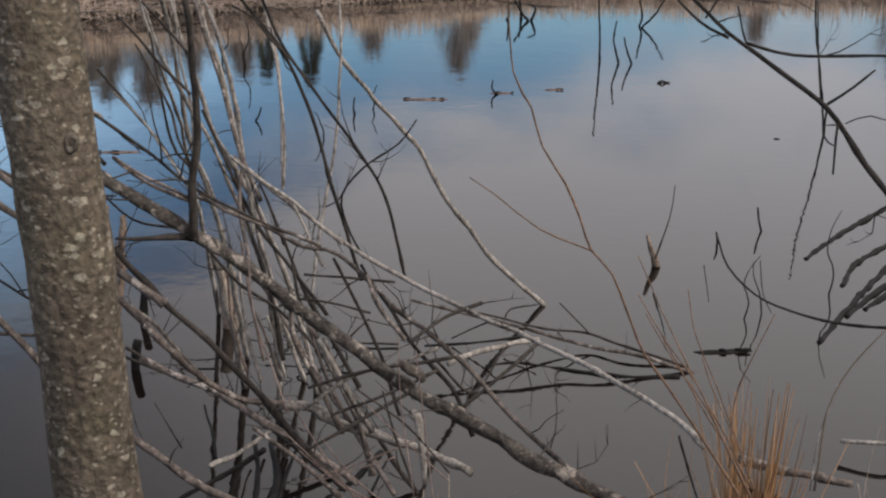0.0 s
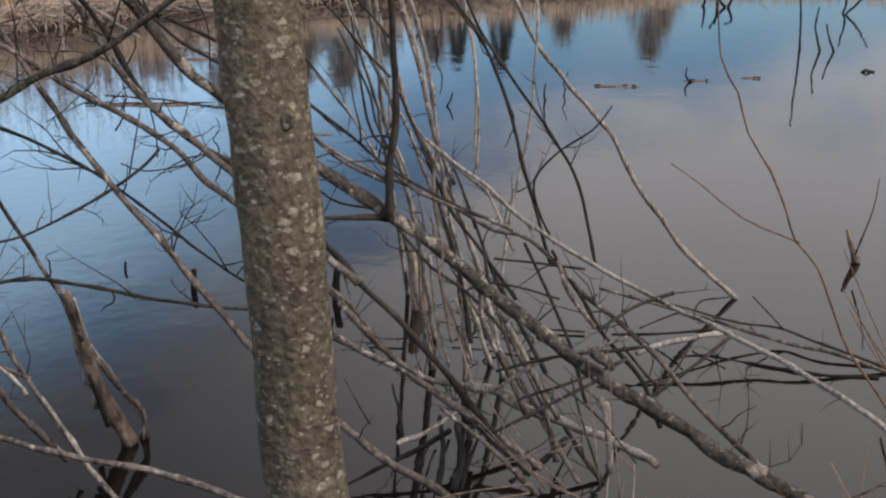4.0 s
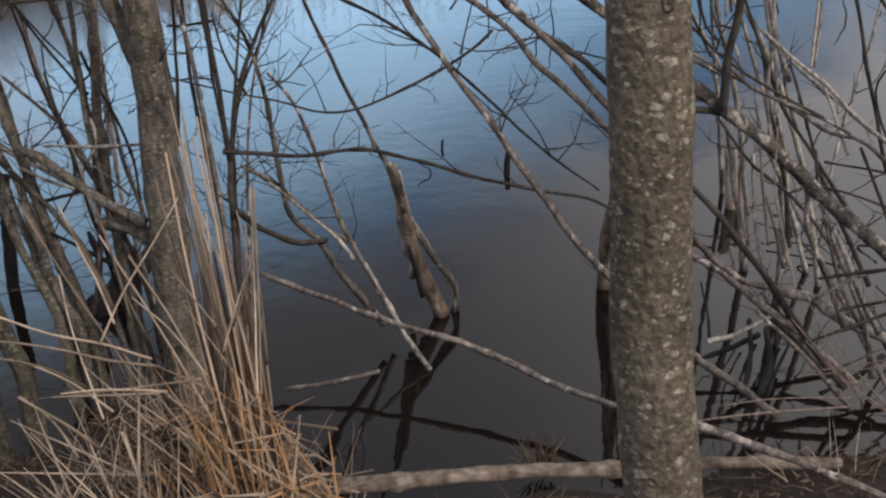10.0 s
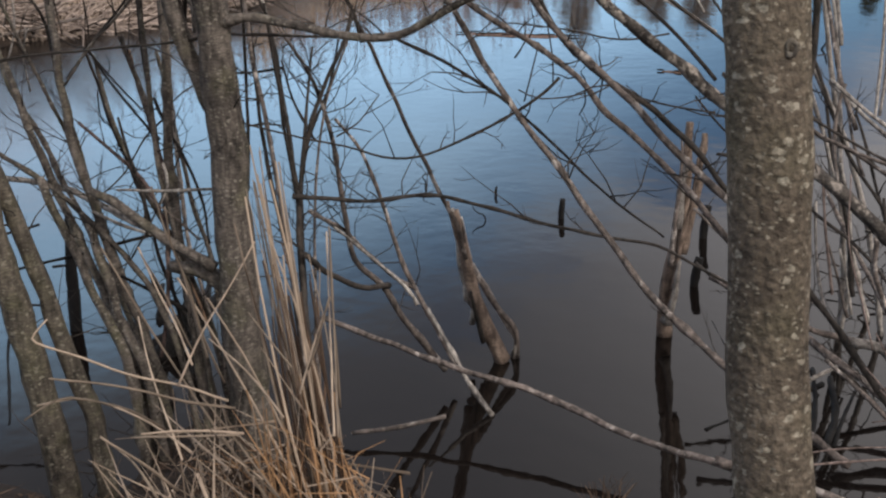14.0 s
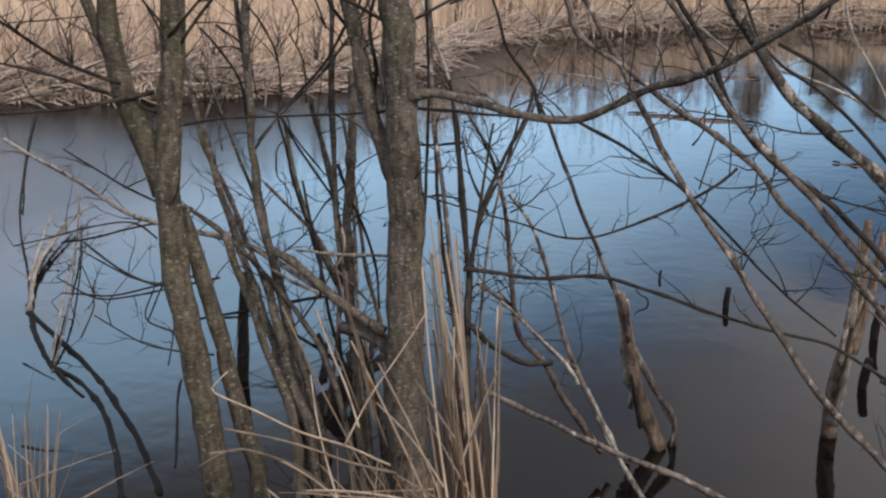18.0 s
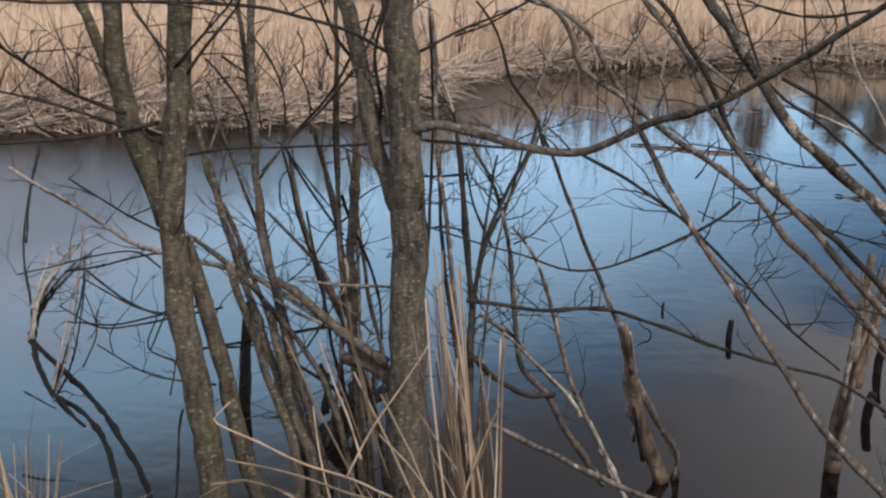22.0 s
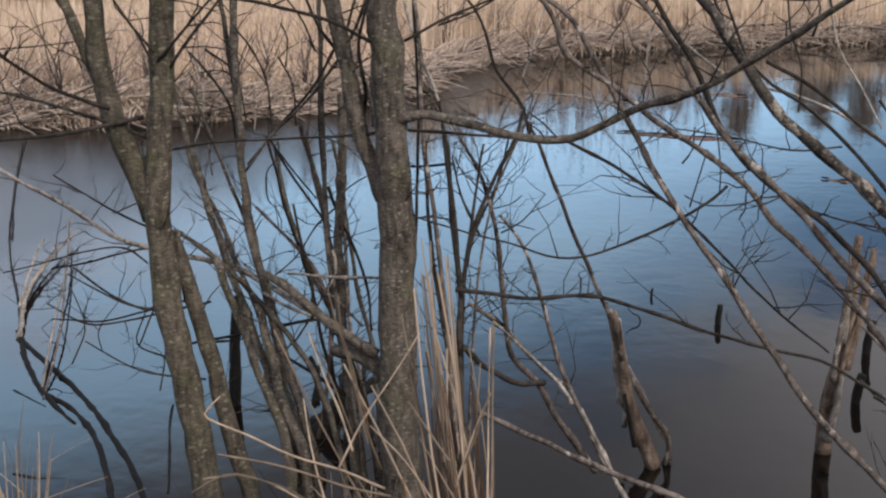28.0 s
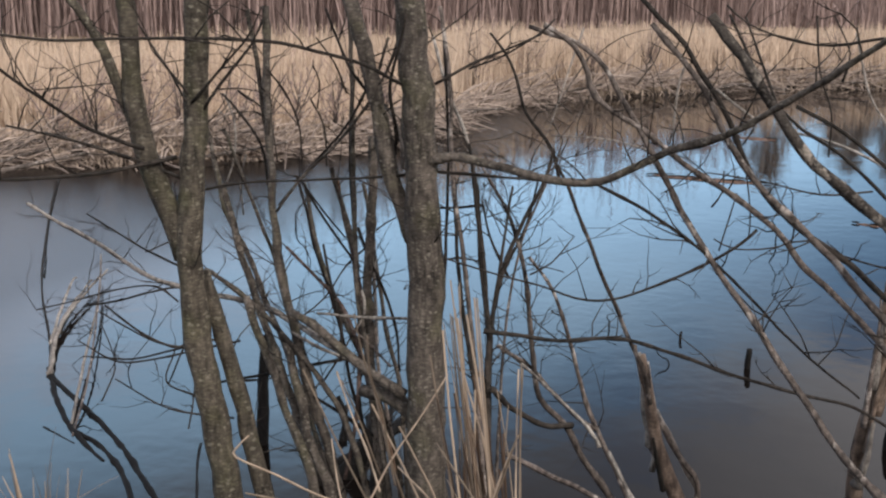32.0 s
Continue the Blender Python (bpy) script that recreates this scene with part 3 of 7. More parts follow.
# bearing to the left of +y in degrees, distance of the shore
FAR_SHORE = [(-115, 60), (-75, 30), (-60, 28), (-30, 29), (-12, 27), (0, 25.5), (8, 22.9), (14, 21.2), (18.8, 20.4), (22.8, 19.6), (25.3, 19.1), (28.5, 18.4), (31.7, 17.5), (34.5, 16.8), (36.8, 15.9), (38.6, 14.9), (39.8, 13.4), (42.5, 12.35), (45.3, 11.8), (49, 11.45), (54, 11.2), (60, 11.5), (75, 10), (115, 60)]
NEAR_SHORE = [(-110, 60), (-90, 9), (-75, 5.2), (-30, 3.9), (-12, 3.55), (0, 3.3), (12, 3.05), (20, 2.72), (30, 2.62), (37, 2.75), (40.5, 3.35), (43.5, 3.65), (46.5, 3.45), (50, 3.12), (53, 3.15), (57, 3.45), (63, 3.35), (75, 4.4), (90, 9), (110, 60)]


def ground_height(x, y):
    r, a = math.hypot(x, y), math.degrees(math.atan2(-x, y))
    wob = 0.12 * noise.noise(Vector((x * 1.3, y * 1.3, 0))) + 0.05 * noise.noise(Vector((x * 4, y * 4, 3)))
    if abs(a) > 110:
        return 0.28 + wob * 0.6 + 0.3 * min(1, r / 30)
    near, far = lerp_table(NEAR_SHORE, a), lerp_table(FAR_SHORE, a)
    if r < near + 1.2:
        return max(-0.5, min(0.30, (near - r) * 0.16)) + wob * (0.45 if r < near else 0.25)
    wob_f = 0.45 * noise.noise(Vector((x * 0.8, y * 0.8, 9)))
    d = r - far - wob_f
    if d < -1.0:
        return -0.5
    if d < 0.6:
        return -0.5 + (d + 1) / 1.6 * 0.68 if d < 0 else -0.075 + 0.22 * min(1, d / 0.25) + 0.3 * wob
    return 0.17 - 0.08 * min(1, (d - 0.6) / 25) + 0.35 * wob + 2.5 * max(0, min(1, (r - 120) / 900))


def build_ground():
    radii = [0.15 + 0.14 * k for k in range(36)] + [5.2 + 0.45 * k for k in range(10)] + [9.7 + 0.2 * k for k in range(90)] + [28 + 1.2 * 1.13 ** k for k in range(52)]
    n = 300
    verts = [(0, 0, ground_height(0, 0.01))]
    for r in radii:
        for k in range(n):
            a = 2 * math.pi * k / n
            x, y = -r * math.sin(a), r * math.cos(a)
            verts.append((x, y, ground_height(x, y)))
    faces = [(0, 1 + k, 1 + (k + 1) % n) for k in range(n)]
    for i in range(len(radii) - 1):
        for k in range(n):
            a, b = 1 + i * n + k, 1 + i * n + (k + 1) % n
            faces.append((a, a + n, b + n, b))
    return tagged(mesh_object("ground", verts, faces, EARTH), "muddy pond bank rising to a dry reed meadow", "ground", kind="structure")


build_ground()


def build_water():
    n, verts = 96, [(0, 0, 0)]
    verts += [(-34 * math.sin(2 * math.pi * k / n), 34 * math.cos(2 * math.pi * k / n), 0) for k in range(n)]
    faces = [(0, 1 + (k + 1) % n, 1 + k) for k in range(n)]
    return tagged(mesh_object("water", verts, faces, WATER, smooth=False), "still dark pond water mirroring a blue and cloudy sky", "water", kind="structure")


build_water()


def bearing(a, r):
    return -r * math.sin(radians(a)), r * math.cos(radians(a))


def strands(count, where, height, width, lean, seed, rows=3, cross=True):
    """Many thin upright strands in one mesh: verts and faces."""
    rnd = random.Random(seed)
    verts, faces = [], []
    for _ in range(count):
        x, y, hs = where(rnd)
        z = ground_height(x, y) - 0.03
        h = height * hs * rnd.uniform(0.65, 1.2)
        yaw, b = rnd.uniform(0, math.pi), rnd.uniform(0, 2 * math.pi)
        l = abs(rnd.gauss(0, lean))
        if rnd.random() < 0.12:
            l = rnd.uniform(0.4, 1.1)
        dx, dy = math.cos(b) * l * h, math.sin(b) * l * h
        w = width * rnd.uniform(0.6, 1.4)
        cx, cy = math.cos(yaw) * w / 2, math.sin(yaw) * w / 2
        o = len(verts)
        for k in range(rows):
            t = k / (rows - 1)
            s = 1 - 0.7 * t
            px, py, pz = x + dx * t * t, y + dy * t * t, z + h * (t - 0.25 * min(l, 1) * t * t)
            verts += [(px - cx * s, py - cy * s, pz), (px + cx * s, py + cy * s, pz)]
        for k in range(rows - 1):
            faces.append((o + 2 * k, o + 2 * k + 1, o + 2 * k + 3, o + 2 * k + 2))
    return verts, faces


def reed_spot(rnd):
    a = rnd.uniform(-34, 72)
    d = 0.7 + 6.5 * rnd.random() ** 1.25
    if a > 40:
        d += 0.25
    r = lerp_table(FAR_SHORE, a) + d
    x, y = bearing(a, r)
    if 40 < a < 51:
        tall = 0.2 + 0.8 * max(0, min(1, (d - 1.2) / 4.5))
    else:
        tall = (0.8 if a < 40 else 0.5) + (0.2 if a < 40 else 0.4) * min(1, d / (1.5 if a < 40 else 3.0))
    return x, y, tall - 0.035 * max(0, r - 16) + 0.22 * noise.noise(Vector((x * 0.5, y * 0.5, 4)))


tagged(mesh_object("reed_bed", *strands(46000, reed_spot, 0.78, 0.017, 0.14, 5), REED, smooth=False), "dense stand of dry tan reeds along the far bank", "reeds", kind="stuff")


def bank_spot(rnd):
    a = rnd.uniform(-34, 72)
    r = lerp_table(FAR_SHORE, a) + (rnd.uniform(-0.1, 0.9) if a < 40 else rnd.uniform(0.0, 0.5))
    return *bearing(a, r), rnd.uniform(0.4, 1.2)


tagged(mesh_object("bank_litter", *strands(15000, bank_spot, 0.25, 0.022, 0.7, 6), LITTER, smooth=False), "collapsed grey-brown dead stems along the far waterline", "dead reeds", kind="stuff")


def thicket_spot(rnd):
    a = rnd.uniform(-36, 72)
    r = lerp_table(FAR_SHORE, a) + 17 + 16 * rnd.random()
    return *bearing(a, r), 0.62 + 1.0 * max(0, min(1, (a - 24) / 3)) + 0.3 * noise.noise(Vector((a * 0.9, 0, 5)))


tagged(mesh_object("thicket", *strands(34000, thicket_spot, 2.7, 0.036, 0.3, 7, 4), BRUSH, smooth=False), "dense leafless reddish-brown thicket behind the reeds", "brush", kind="stuff")


def leaf_litter(count, seed):
    """Dead leaves, stem scraps and bark bits lying flat on the muddy shore, in one mesh."""
    rs = random.Random(seed)
    verts, faces = [], []
    for k in range(count):
        a = rs.uniform(-28, 70)
        r = lerp_table(NEAR_SHORE, a) + 0.05 - 1.0 * rs.random() ** 1.5
        x, y = bearing(a, r)
        z = ground_height(x, y) + rs.uniform(0.002, 0.018)
        turn = rs.uniform(0, 2 * math.pi)
        l, w = (rs.uniform(0.05, 0.22), rs.uniform(0.003, 0.006)) if k % 3 == 0 else (rs.uniform(0.01, 0.035), rs.uniform(0.005, 0.013))
        d = Vector((math.cos(turn) * l / 2, math.sin(turn) * l / 2, rs.gauss(0, 0.18) * l))
        n = Vector((-math.sin(turn) * w / 2, math.cos(turn) * w / 2, rs.gauss(0, 0.3) * w))
        q, o = Vector((x, y, z)), len(verts)
        verts += [q - d, q + n, q + d, q - n, q + Vector((0, 0, w * 0.5))]
        faces += [(o, o + 3, o + 4), (o + 3, o + 2, o + 4), (o + 2, o + 1, o + 4), (o + 1, o, o + 4)]
    return verts, faces


tagged(mesh_object("shore_litter", *leaf_litter(4200, 8), MUD_LITTER, smooth=False), "scattered dead stems and leaf litter on the muddy shore", "litter", kind="stuff")


def tangle(count, seed):
    """Short broken sticks and roots lying in a heap along the far waterline, in one mesh."""
    rs = random.Random(seed)
    verts, faces = [], []
    for k in range(count):
        a = rs.uniform(12, 70) if k % 5 else rs.uniform(-30, 12)
        x, y = bearing(a, lerp_table(FAR_SHORE, a) + 0.12 + rs.uniform(-0.1, 0.6) * rs.random())
        z = max(0.0, ground_height(x, y)) + rs.uniform(0, 0.22) * rs.random()
        turn = radians(a) + rs.gauss(0, 0.8)
        l, rise = rs.uniform(0.15, 0.7), rs.gauss(0.08, 0.35)
        d = Vector((math.cos(turn), math.sin(turn), rise)).normalized() * l
        q = Vector((x, y, z))
        line = [q, q + d * 0.5 + Vector((rs.uniform(-0.04, 0.04), rs.uniform(-0.04, 0.04), rs.uniform(-0.03, 0.05))), q + d]
        r = rs.uniform(0.004, 0.012)
        v, f = tube(line, [r, r * 0.9, r * 0.4], 4)
        o = len(verts)
        verts += v
        faces += [tuple(g + o for g in h) for h in f]
    return verts, faces


tagged(mesh_object("bank_tangle", *tangle(3000, 31), BANK_STICK, smooth=False), "heaped grey-brown sticks and roots along the far waterline", "debris", kind="stuff")


# ---- trees and branches on the near bank ----
T1 = thing("tree", (-0.255, 1.035, 0.15), "grey-brown tree trunk flecked with pale lichen, on the bank", "tree", "bank trees")
T2 = thing("tree", (-2.24, 2.40, 0.05), "slim grey tree with a long curved side limb, by dry grass", "tree", "bank trees")
T3 = thing("tree", (-2.55, 1.97, 0.0), "mossy grey tree forking into several leaning stems", "tree", "bank trees")
SH1 = thing("alder_shrub", (-2.55, 2.45, 0.05), "leafless alder stems crowded between two trees", "shrub", "bank shrubs")
SH2 = thing("alder_shrub", (-2.00, 2.60, 0.05), "thin dark leafless shrub behind a dry grass tuft", "shrub", "bank shrubs")
SH3 = thing("alder_shrub", (-2.45, 2.75, 0.0), "tall thin mixed grey and pale alder stems behind two trees", "shrub", "bank shrubs")
SN = thing("snag", (-1.96, 3.41, 0.0), "broken brown dead branch standing in dark water", "dead wood", "snags")
ST = thing("snag", (-1.54, 3.90, 0.0), "split rotten stump with orange wood in the water", "dead wood", "snags")
LT = thing("leaning_dead_tree", (-0.35, 3.00, 0.0), "long fallen lichen-crusted trunk leaning over the water", "dead tree")
BP = thing("brush_pile", (-0.90, 3.60, 0.0), "tangle of pale bleached stems standing in the shallows", "brush")
RT = thing("bramble", (0.42, 2.60, 0.05), "thin orange-brown arching cane beside dry grass", "bramble")
RB = thing("overhanging_branch", (1.20, 2.40, 0.9), "dark bare branch hanging over the pond", "branch", "overhanging branches")
RB2 = thing("overhanging_branch", (1.30, 2.60, 0.5), "thin drooping dark twig over the pond", "branch", "overhanging branches")
WB = thing("sunken_branch", (2.00, 6.30, 0.0), "black strokes on the water drawn as an overhanging branch's reflection", "branch")
BU = thing("dead_stalk", (0.55, 6.10, 0.0), "curled brown dead stalk sticking out of the water", "dead plant")
LP = thing("sunken_branch", (-4.79, 2.79, 0.0), "pale bare dead branch lying in the blue water", "branch")
FS = thing("fallen_branch", (-1.9, 2.9, 0.1), "long straight grey stick lying from shallows to bank", "branch", "fallen branches")
FS2 = thing("fallen_branch", (-2.0, 2.5, 0.1), "short pale broken stick beside dry grass", "branch", "fallen branches")
FALLEN = {
    1: "pale stripped branch sloping down to the bank", 2: "long weathered branch crossing behind the lichen-speckled trunk",
    3: "dark thin branch sloping into the brush", 4: "dark crooked branch resting on the brush pile", 5: "long straight bleached branch over the water",
    6: "low brown branch with its tip in the water", 7: "short dark branch lying on the water", 8: "short white stick caught in the brush",
    9: "bleached stick leaning into the pond", 10: "thick pale stripped branch in the brush", 11: "grey branch lying by the lichen-speckled trunk",
    12: "short curved bleached stick", 13: "dark branch slanting through the brush", 14: "weathered branch slanting through the brush",
    15: "thin dark branch over dark water", 16: "weathered thin branch over dark water", 17: "weathered branch low over the water", 18: "weathered upper branch over the water"}
FB = {k: thing("fallen_branch", (-0.6 - 0.05 * k, 3.2, 0.2), s, "branch", "fallen branches") for k, s in FALLEN.items()}
limb(T1, "trunk", 0.0405, 0.0480, [(-0.225, 1.03, -0.05), (-0.255, 1.035, 0.1), (-0.337, 1.071, 0.6), (-0.383, 1.101, 0.9), (-0.427, 1.136, 1.2), (-0.468, 1.178, 1.5), (-0.500, 1.217, 1.75), (-0.531, 1.260, 2.0), (-0.60, 1.37, 2.6), (-0.68, 1.50, 3.4)], BARK_A, knots=False, rough=0.07)
WT = {k: thing("water_twig", (0.1 * k, 12, 0), "thin dark crooked stem standing in the pond", "twig", "twigs in the water") for k in range(1, 17)}
# some of these are sodden wood, others flat black wood drawn as reflections
FK = {k: thing("sodden_stick", (-4.7, 2.9 - 0.1 * k, 0), "black bent sodden stick or drawn reflection lying in blue water", "branch", "sodden sticks") for k in range(1, 14)}
GS = {k: thing("straw_stalk", (-2.0, 2.0, 0.3), "long hooked straw stalk leaning out of a tuft", "grass", "straw stalks") for k in range(1, 10)}
limb(T2, "upper_trunk", 0.037, 0.020, [(-2.31, 2.34, 2.07), (-2.34, 2.33, 2.8), (-2.36, 2.30, 3.6)], BARK_B)
limb(T3, "upper_trunk", 0.0285, 0.0166, [(-2.80, 1.88, 2.00), (-2.81, 1.86, 2.72), (-2.77, 1.83, 3.37)], BARK_M)
limb(T2, "trunk", 0.0367, 0.0642, [(-2.31, 2.34, 2.09), (-2.30, 2.36, 1.70), (-2.28, 2.37, 1.49), (-2.27, 2.38, 1.29), (-2.26, 2.39, 0.97), (-2.26, 2.39, 0.55), (-2.25, 2.40, 0.27), (-2.24, 2.40, 0.15), (-2.23, 2.41, -0.18)], BARK_B)
limb(T2, "second_stem", 0.0205, 0.0269, [(-2.52, 2.32, 1.83), (-2.47, 2.34, 1.66), (-2.44, 2.35, 1.57), (-2.41, 2.36, 1.43), (-2.37, 2.37, 1.25), (-2.31, 2.40, 1.07)], BARK_B)
limb(T2, "limb", 0.0161, 0.0072, [(-2.26, 2.37, 1.29), (-2.17, 2.39, 1.32), (-2.05, 2.42, 1.31), (-1.92, 2.44, 1.29), (-1.78, 2.46, 1.29), (-1.66, 2.47, 1.34), (-1.56, 2.48, 1.39), (-1.42, 2.47, 1.44), (-1.30, 2.46, 1.51), (-1.17, 2.43, 1.59), (-1.04, 2.40, 1.68), (-0.91, 2.35, 1.76)], BARK_B)
limb(T2, "branch", 0.0068, 0.0044, [(-1.84, 2.57, 1.27), (-1.74, 2.72, 1.17), (-1.63, 2.88, 1.03), (-1.47, 3.10, 0.77), (-1.33, 3.26, 0.60)], BARK_C)
limb(T2, "branch", 0.0054, 0.0033, [(-2.28, 2.40, 1.27), (-2.35, 2.37, 1.25), (-2.57, 2.24, 1.23), (-2.76, 2.12, 1.21), (-2.89, 2.02, 1.17)], BARK_C)
limb(T2, "branch", 0.0054, 0.0045, [(-2.24, 2.41, 1.27), (-2.11, 2.45, 1.27), (-1.96, 2.49, 1.27)], BARK_C)
limb(T2, "branch", 0.0069, 0.0042, [(-2.30, 2.33, 1.51), (-2.35, 2.25, 1.56), (-2.42, 2.13, 1.60), (-2.50, 1.99, 1.63), (-2.61, 1.73, 1.64), (-2.68, 1.54, 1.64), (-2.72, 1.38, 1.66)], BARK_C)
limb(T2, "branch", 0.0061, 0.0030, [(-2.24, 2.40, 1.51), (-2.14, 2.44, 1.57), (-2.05, 2.47, 1.61), (-1.96, 2.49, 1.65)], BARK_C)
limb(T2, "branch", 0.0045, 0.0027, [(-1.08, 2.50, 1.68), (-1.19, 2.49, 1.66), (-1.29, 2.48, 1.67), (-1.38, 2.47, 1.70), (-1.43, 2.46, 1.74)], BARK_C)
limb(T2, "branch", 0.0063, 0.0040, [(-2.44, 2.36, 1.47), (-2.50, 2.35, 1.53), (-2.55, 2.35, 1.61), (-2.60, 2.35, 1.70)], BARK_C)
limb(T2, "branch", 0.0080, 0.0044, [(-2.40, 2.40, 1.24), (-2.36, 2.38, 1.36), (-2.33, 2.32, 1.50), (-2.28, 2.30, 1.61), (-2.24, 2.28, 1.71)], BARK_C)
limb(T3, "trunk", 0.0303, 0.0429, [(-2.65, 1.95, 2.00), (-2.65, 1.93, 1.68), (-2.65, 1.92, 1.44), (-2.66, 1.90, 1.21), (-2.66, 1.89, 1.07), (-2.65, 1.90, 0.82), (-2.61, 1.93, 0.52), (-2.59, 1.95, 0.28), (-2.58, 1.96, 0.16), (-2.57, 1.97, -0.02), (-2.56, 1.98, -0.22)], BARK_M)
limb(T3, "second_stem", 0.0230, 0.0325, [(-2.82, 1.80, 1.86), (-2.79, 1.82, 1.68), (-2.78, 1.82, 1.48), (-2.76, 1.83, 1.36), (-2.72, 1.86, 1.21), (-2.68, 1.89, 1.05)], BARK_M)
limb(T3, "side_stem", 0.0108, 0.0169, [(-2.88, 1.71, 1.73), (-2.84, 1.76, 1.62), (-2.80, 1.81, 1.45), (-2.78, 1.83, 1.37)], BARK_M)
limb(T3, "third_stem", 0.0202, 0.0291, [(-2.66, 1.93, 1.01), (-2.61, 1.98, 0.74), (-2.56, 2.01, 0.48), (-2.52, 2.04, 0.27), (-2.50, 2.04, 0.17), (-2.49, 2.05, -0.02)], BARK_M)
limb(T3, "branch", 0.0075, 0.0040, [(-2.72, 1.80, 1.35), (-2.71, 1.63, 1.42), (-2.67, 1.46, 1.52), (-2.63, 1.36, 1.58), (-2.61, 1.30, 1.62)], BARK_C)
limb(T3, "branch", 0.0076, 0.0042, [(-2.70, 1.89, 1.32), (-2.72, 1.78, 1.31), (-2.74, 1.65, 1.30), (-2.77, 1.42, 1.31), (-2.77, 1.37, 1.32)], BARK_C)
limb(T3, "branch", 0.0062, 0.0038, [(-2.68, 1.92, 1.25), (-2.74, 1.81, 1.31), (-2.83, 1.65, 1.38), (-2.90, 1.52, 1.42)], BARK_C)
limb(T3, "branch", 0.0052, 0.0021, [(-2.63, 1.89, 1.47), (-2.51, 1.91, 1.58), (-2.44, 1.92, 1.65), (-2.38, 1.91, 1.72)], BARK_C)
limb(T3, "branch", 0.0045, 0.0023, [(-2.64, 1.88, 1.47), (-2.70, 1.88, 1.54), (-2.77, 1.87, 1.62)], BARK_C)
limb(T3, "branch", 0.0060, 0.0036, [(-2.62, 1.92, 1.45), (-2.57, 1.95, 1.53), (-2.49, 1.97, 1.62), (-2.45, 1.98, 1.69)], BARK_C)
limb(T3, "branch", 0.0045, 0.0029, [(-2.64, 1.89, 1.49), (-2.68, 1.86, 1.55), (-2.71, 1.82, 1.63), (-2.72, 1.80, 1.67)], BARK_C)
limb(T3, "branch", 0.0025, 0.0024, [(-3.18, 1.78, 1.47), (-3.08, 1.83, 1.48), (-2.94, 1.88, 1.50), (-2.85, 1.92, 1.51)], BARK_C)
limb(SH1, "stem", 0.0108, 0.0183, [(-3.01, 2.50, 1.69), (-2.92, 2.42, 1.29), (-2.88, 2.39, 1.12), (-2.82, 2.36, 0.91), (-2.73, 2.35, 0.69), (-2.63, 2.35, 0.43), (-2.54, 2.34, 0.22), (-2.48, 2.33, -0.18)], BARK_B)
limb(SH1, "stem", 0.0110, 0.0164, [(-3.11, 2.39, 1.13), (-2.98, 2.36, 0.90), (-2.84, 2.34, 0.67), (-2.72, 2.32, 0.49), (-2.59, 2.29, 0.27), (-2.53, 2.28, -0.18)], BARK_B)
limb(SH1, "stem", 0.0090, 0.0139, [(-3.05, 2.46, 1.68), (-3.01, 2.47, 1.44), (-2.99, 2.48, 1.26), (-2.98, 2.48, 1.10), (-2.94, 2.50, 0.79), (-2.86, 2.55, 0.37), (-2.77, 2.60, 0.03), (-2.74, 2.62, -0.18)], BARK_B)
limb(SH1, "stem", 0.0078, 0.0126, [(-2.72, 2.58, 1.69), (-2.66, 2.52, 1.31), (-2.58, 2.45, 0.90), (-2.52, 2.43, 0.67), (-2.47, 2.42, 0.49), (-2.40, 2.40, 0.24), (-2.34, 2.39, -0.18)], BARK_B)
limb(SH1, "stem", 0.0138, 0.0164, [(-2.64, 2.59, 1.31), (-2.61, 2.55, 1.09), (-2.58, 2.50, 0.86), (-2.52, 2.46, 0.57), (-2.45, 2.42, 0.22), (-2.40, 2.40, -0.18)], BARK_B)
limb(SH1, "stem", 0.0089, 0.0129, [(-2.80, 2.57, 1.20), (-2.73, 2.57, 1.02), (-2.66, 2.55, 0.81), (-2.61, 2.53, 0.65), (-2.54, 2.50, 0.41), (-2.48, 2.47, 0.18), (-2.42, 2.44, -0.18)], BARK_B)
limb(SH1, "stem", 0.0071, 0.0111, [(-2.86, 2.51, 1.15), (-2.80, 2.50, 0.98), (-2.71, 2.50, 0.78), (-2.60, 2.52, 0.59), (-2.50, 2.52, 0.38), (-2.44, 2.50, 0.20), (-2.38, 2.49, -0.18)], BARK_B)
limb(SH1, "stem", 0.0071, 0.0109, [(-2.73, 2.64, 1.15), (-2.64, 2.60, 0.92), (-2.57, 2.57, 0.72), (-2.49, 2.55, 0.52), (-2.39, 2.47, 0.22), (-2.34, 2.44, -0.18)], BARK_B)
limb(SH1, "stem", 0.0055, 0.0052, [(-2.37, 2.43, 1.69), (-2.47, 2.45, 1.51), (-2.61, 2.44, 1.34), (-2.75, 2.40, 1.20), (-2.85, 2.38, 1.08)], BARK_B)
limb(SH1, "stem", 0.0088, 0.0144, [(-2.98, 2.22, 0.90), (-2.88, 2.28, 0.82), (-2.70, 2.34, 0.65), (-2.56, 2.37, 0.48), (-2.45, 2.36, 0.24), (-2.39, 2.35, -0.18)], BARK_B)
limb(SH1, "stem", 0.0062, 0.0097, [(-3.02, 2.33, 1.32), (-2.99, 2.36, 1.20), (-2.94, 2.39, 1.04), (-2.90, 2.42, 0.90), (-2.83, 2.45, 0.57), (-2.74, 2.49, 0.10), (-2.71, 2.50, -0.18)], BARK_B)
limb(SH1, "stem", 0.0140, 0.0181, [(-2.76, 2.33, 0.69), (-2.70, 2.31, 0.57), (-2.62, 2.29, 0.41), (-2.53, 2.28, 0.24), (-2.47, 2.27, -0.18)], BARK_B)
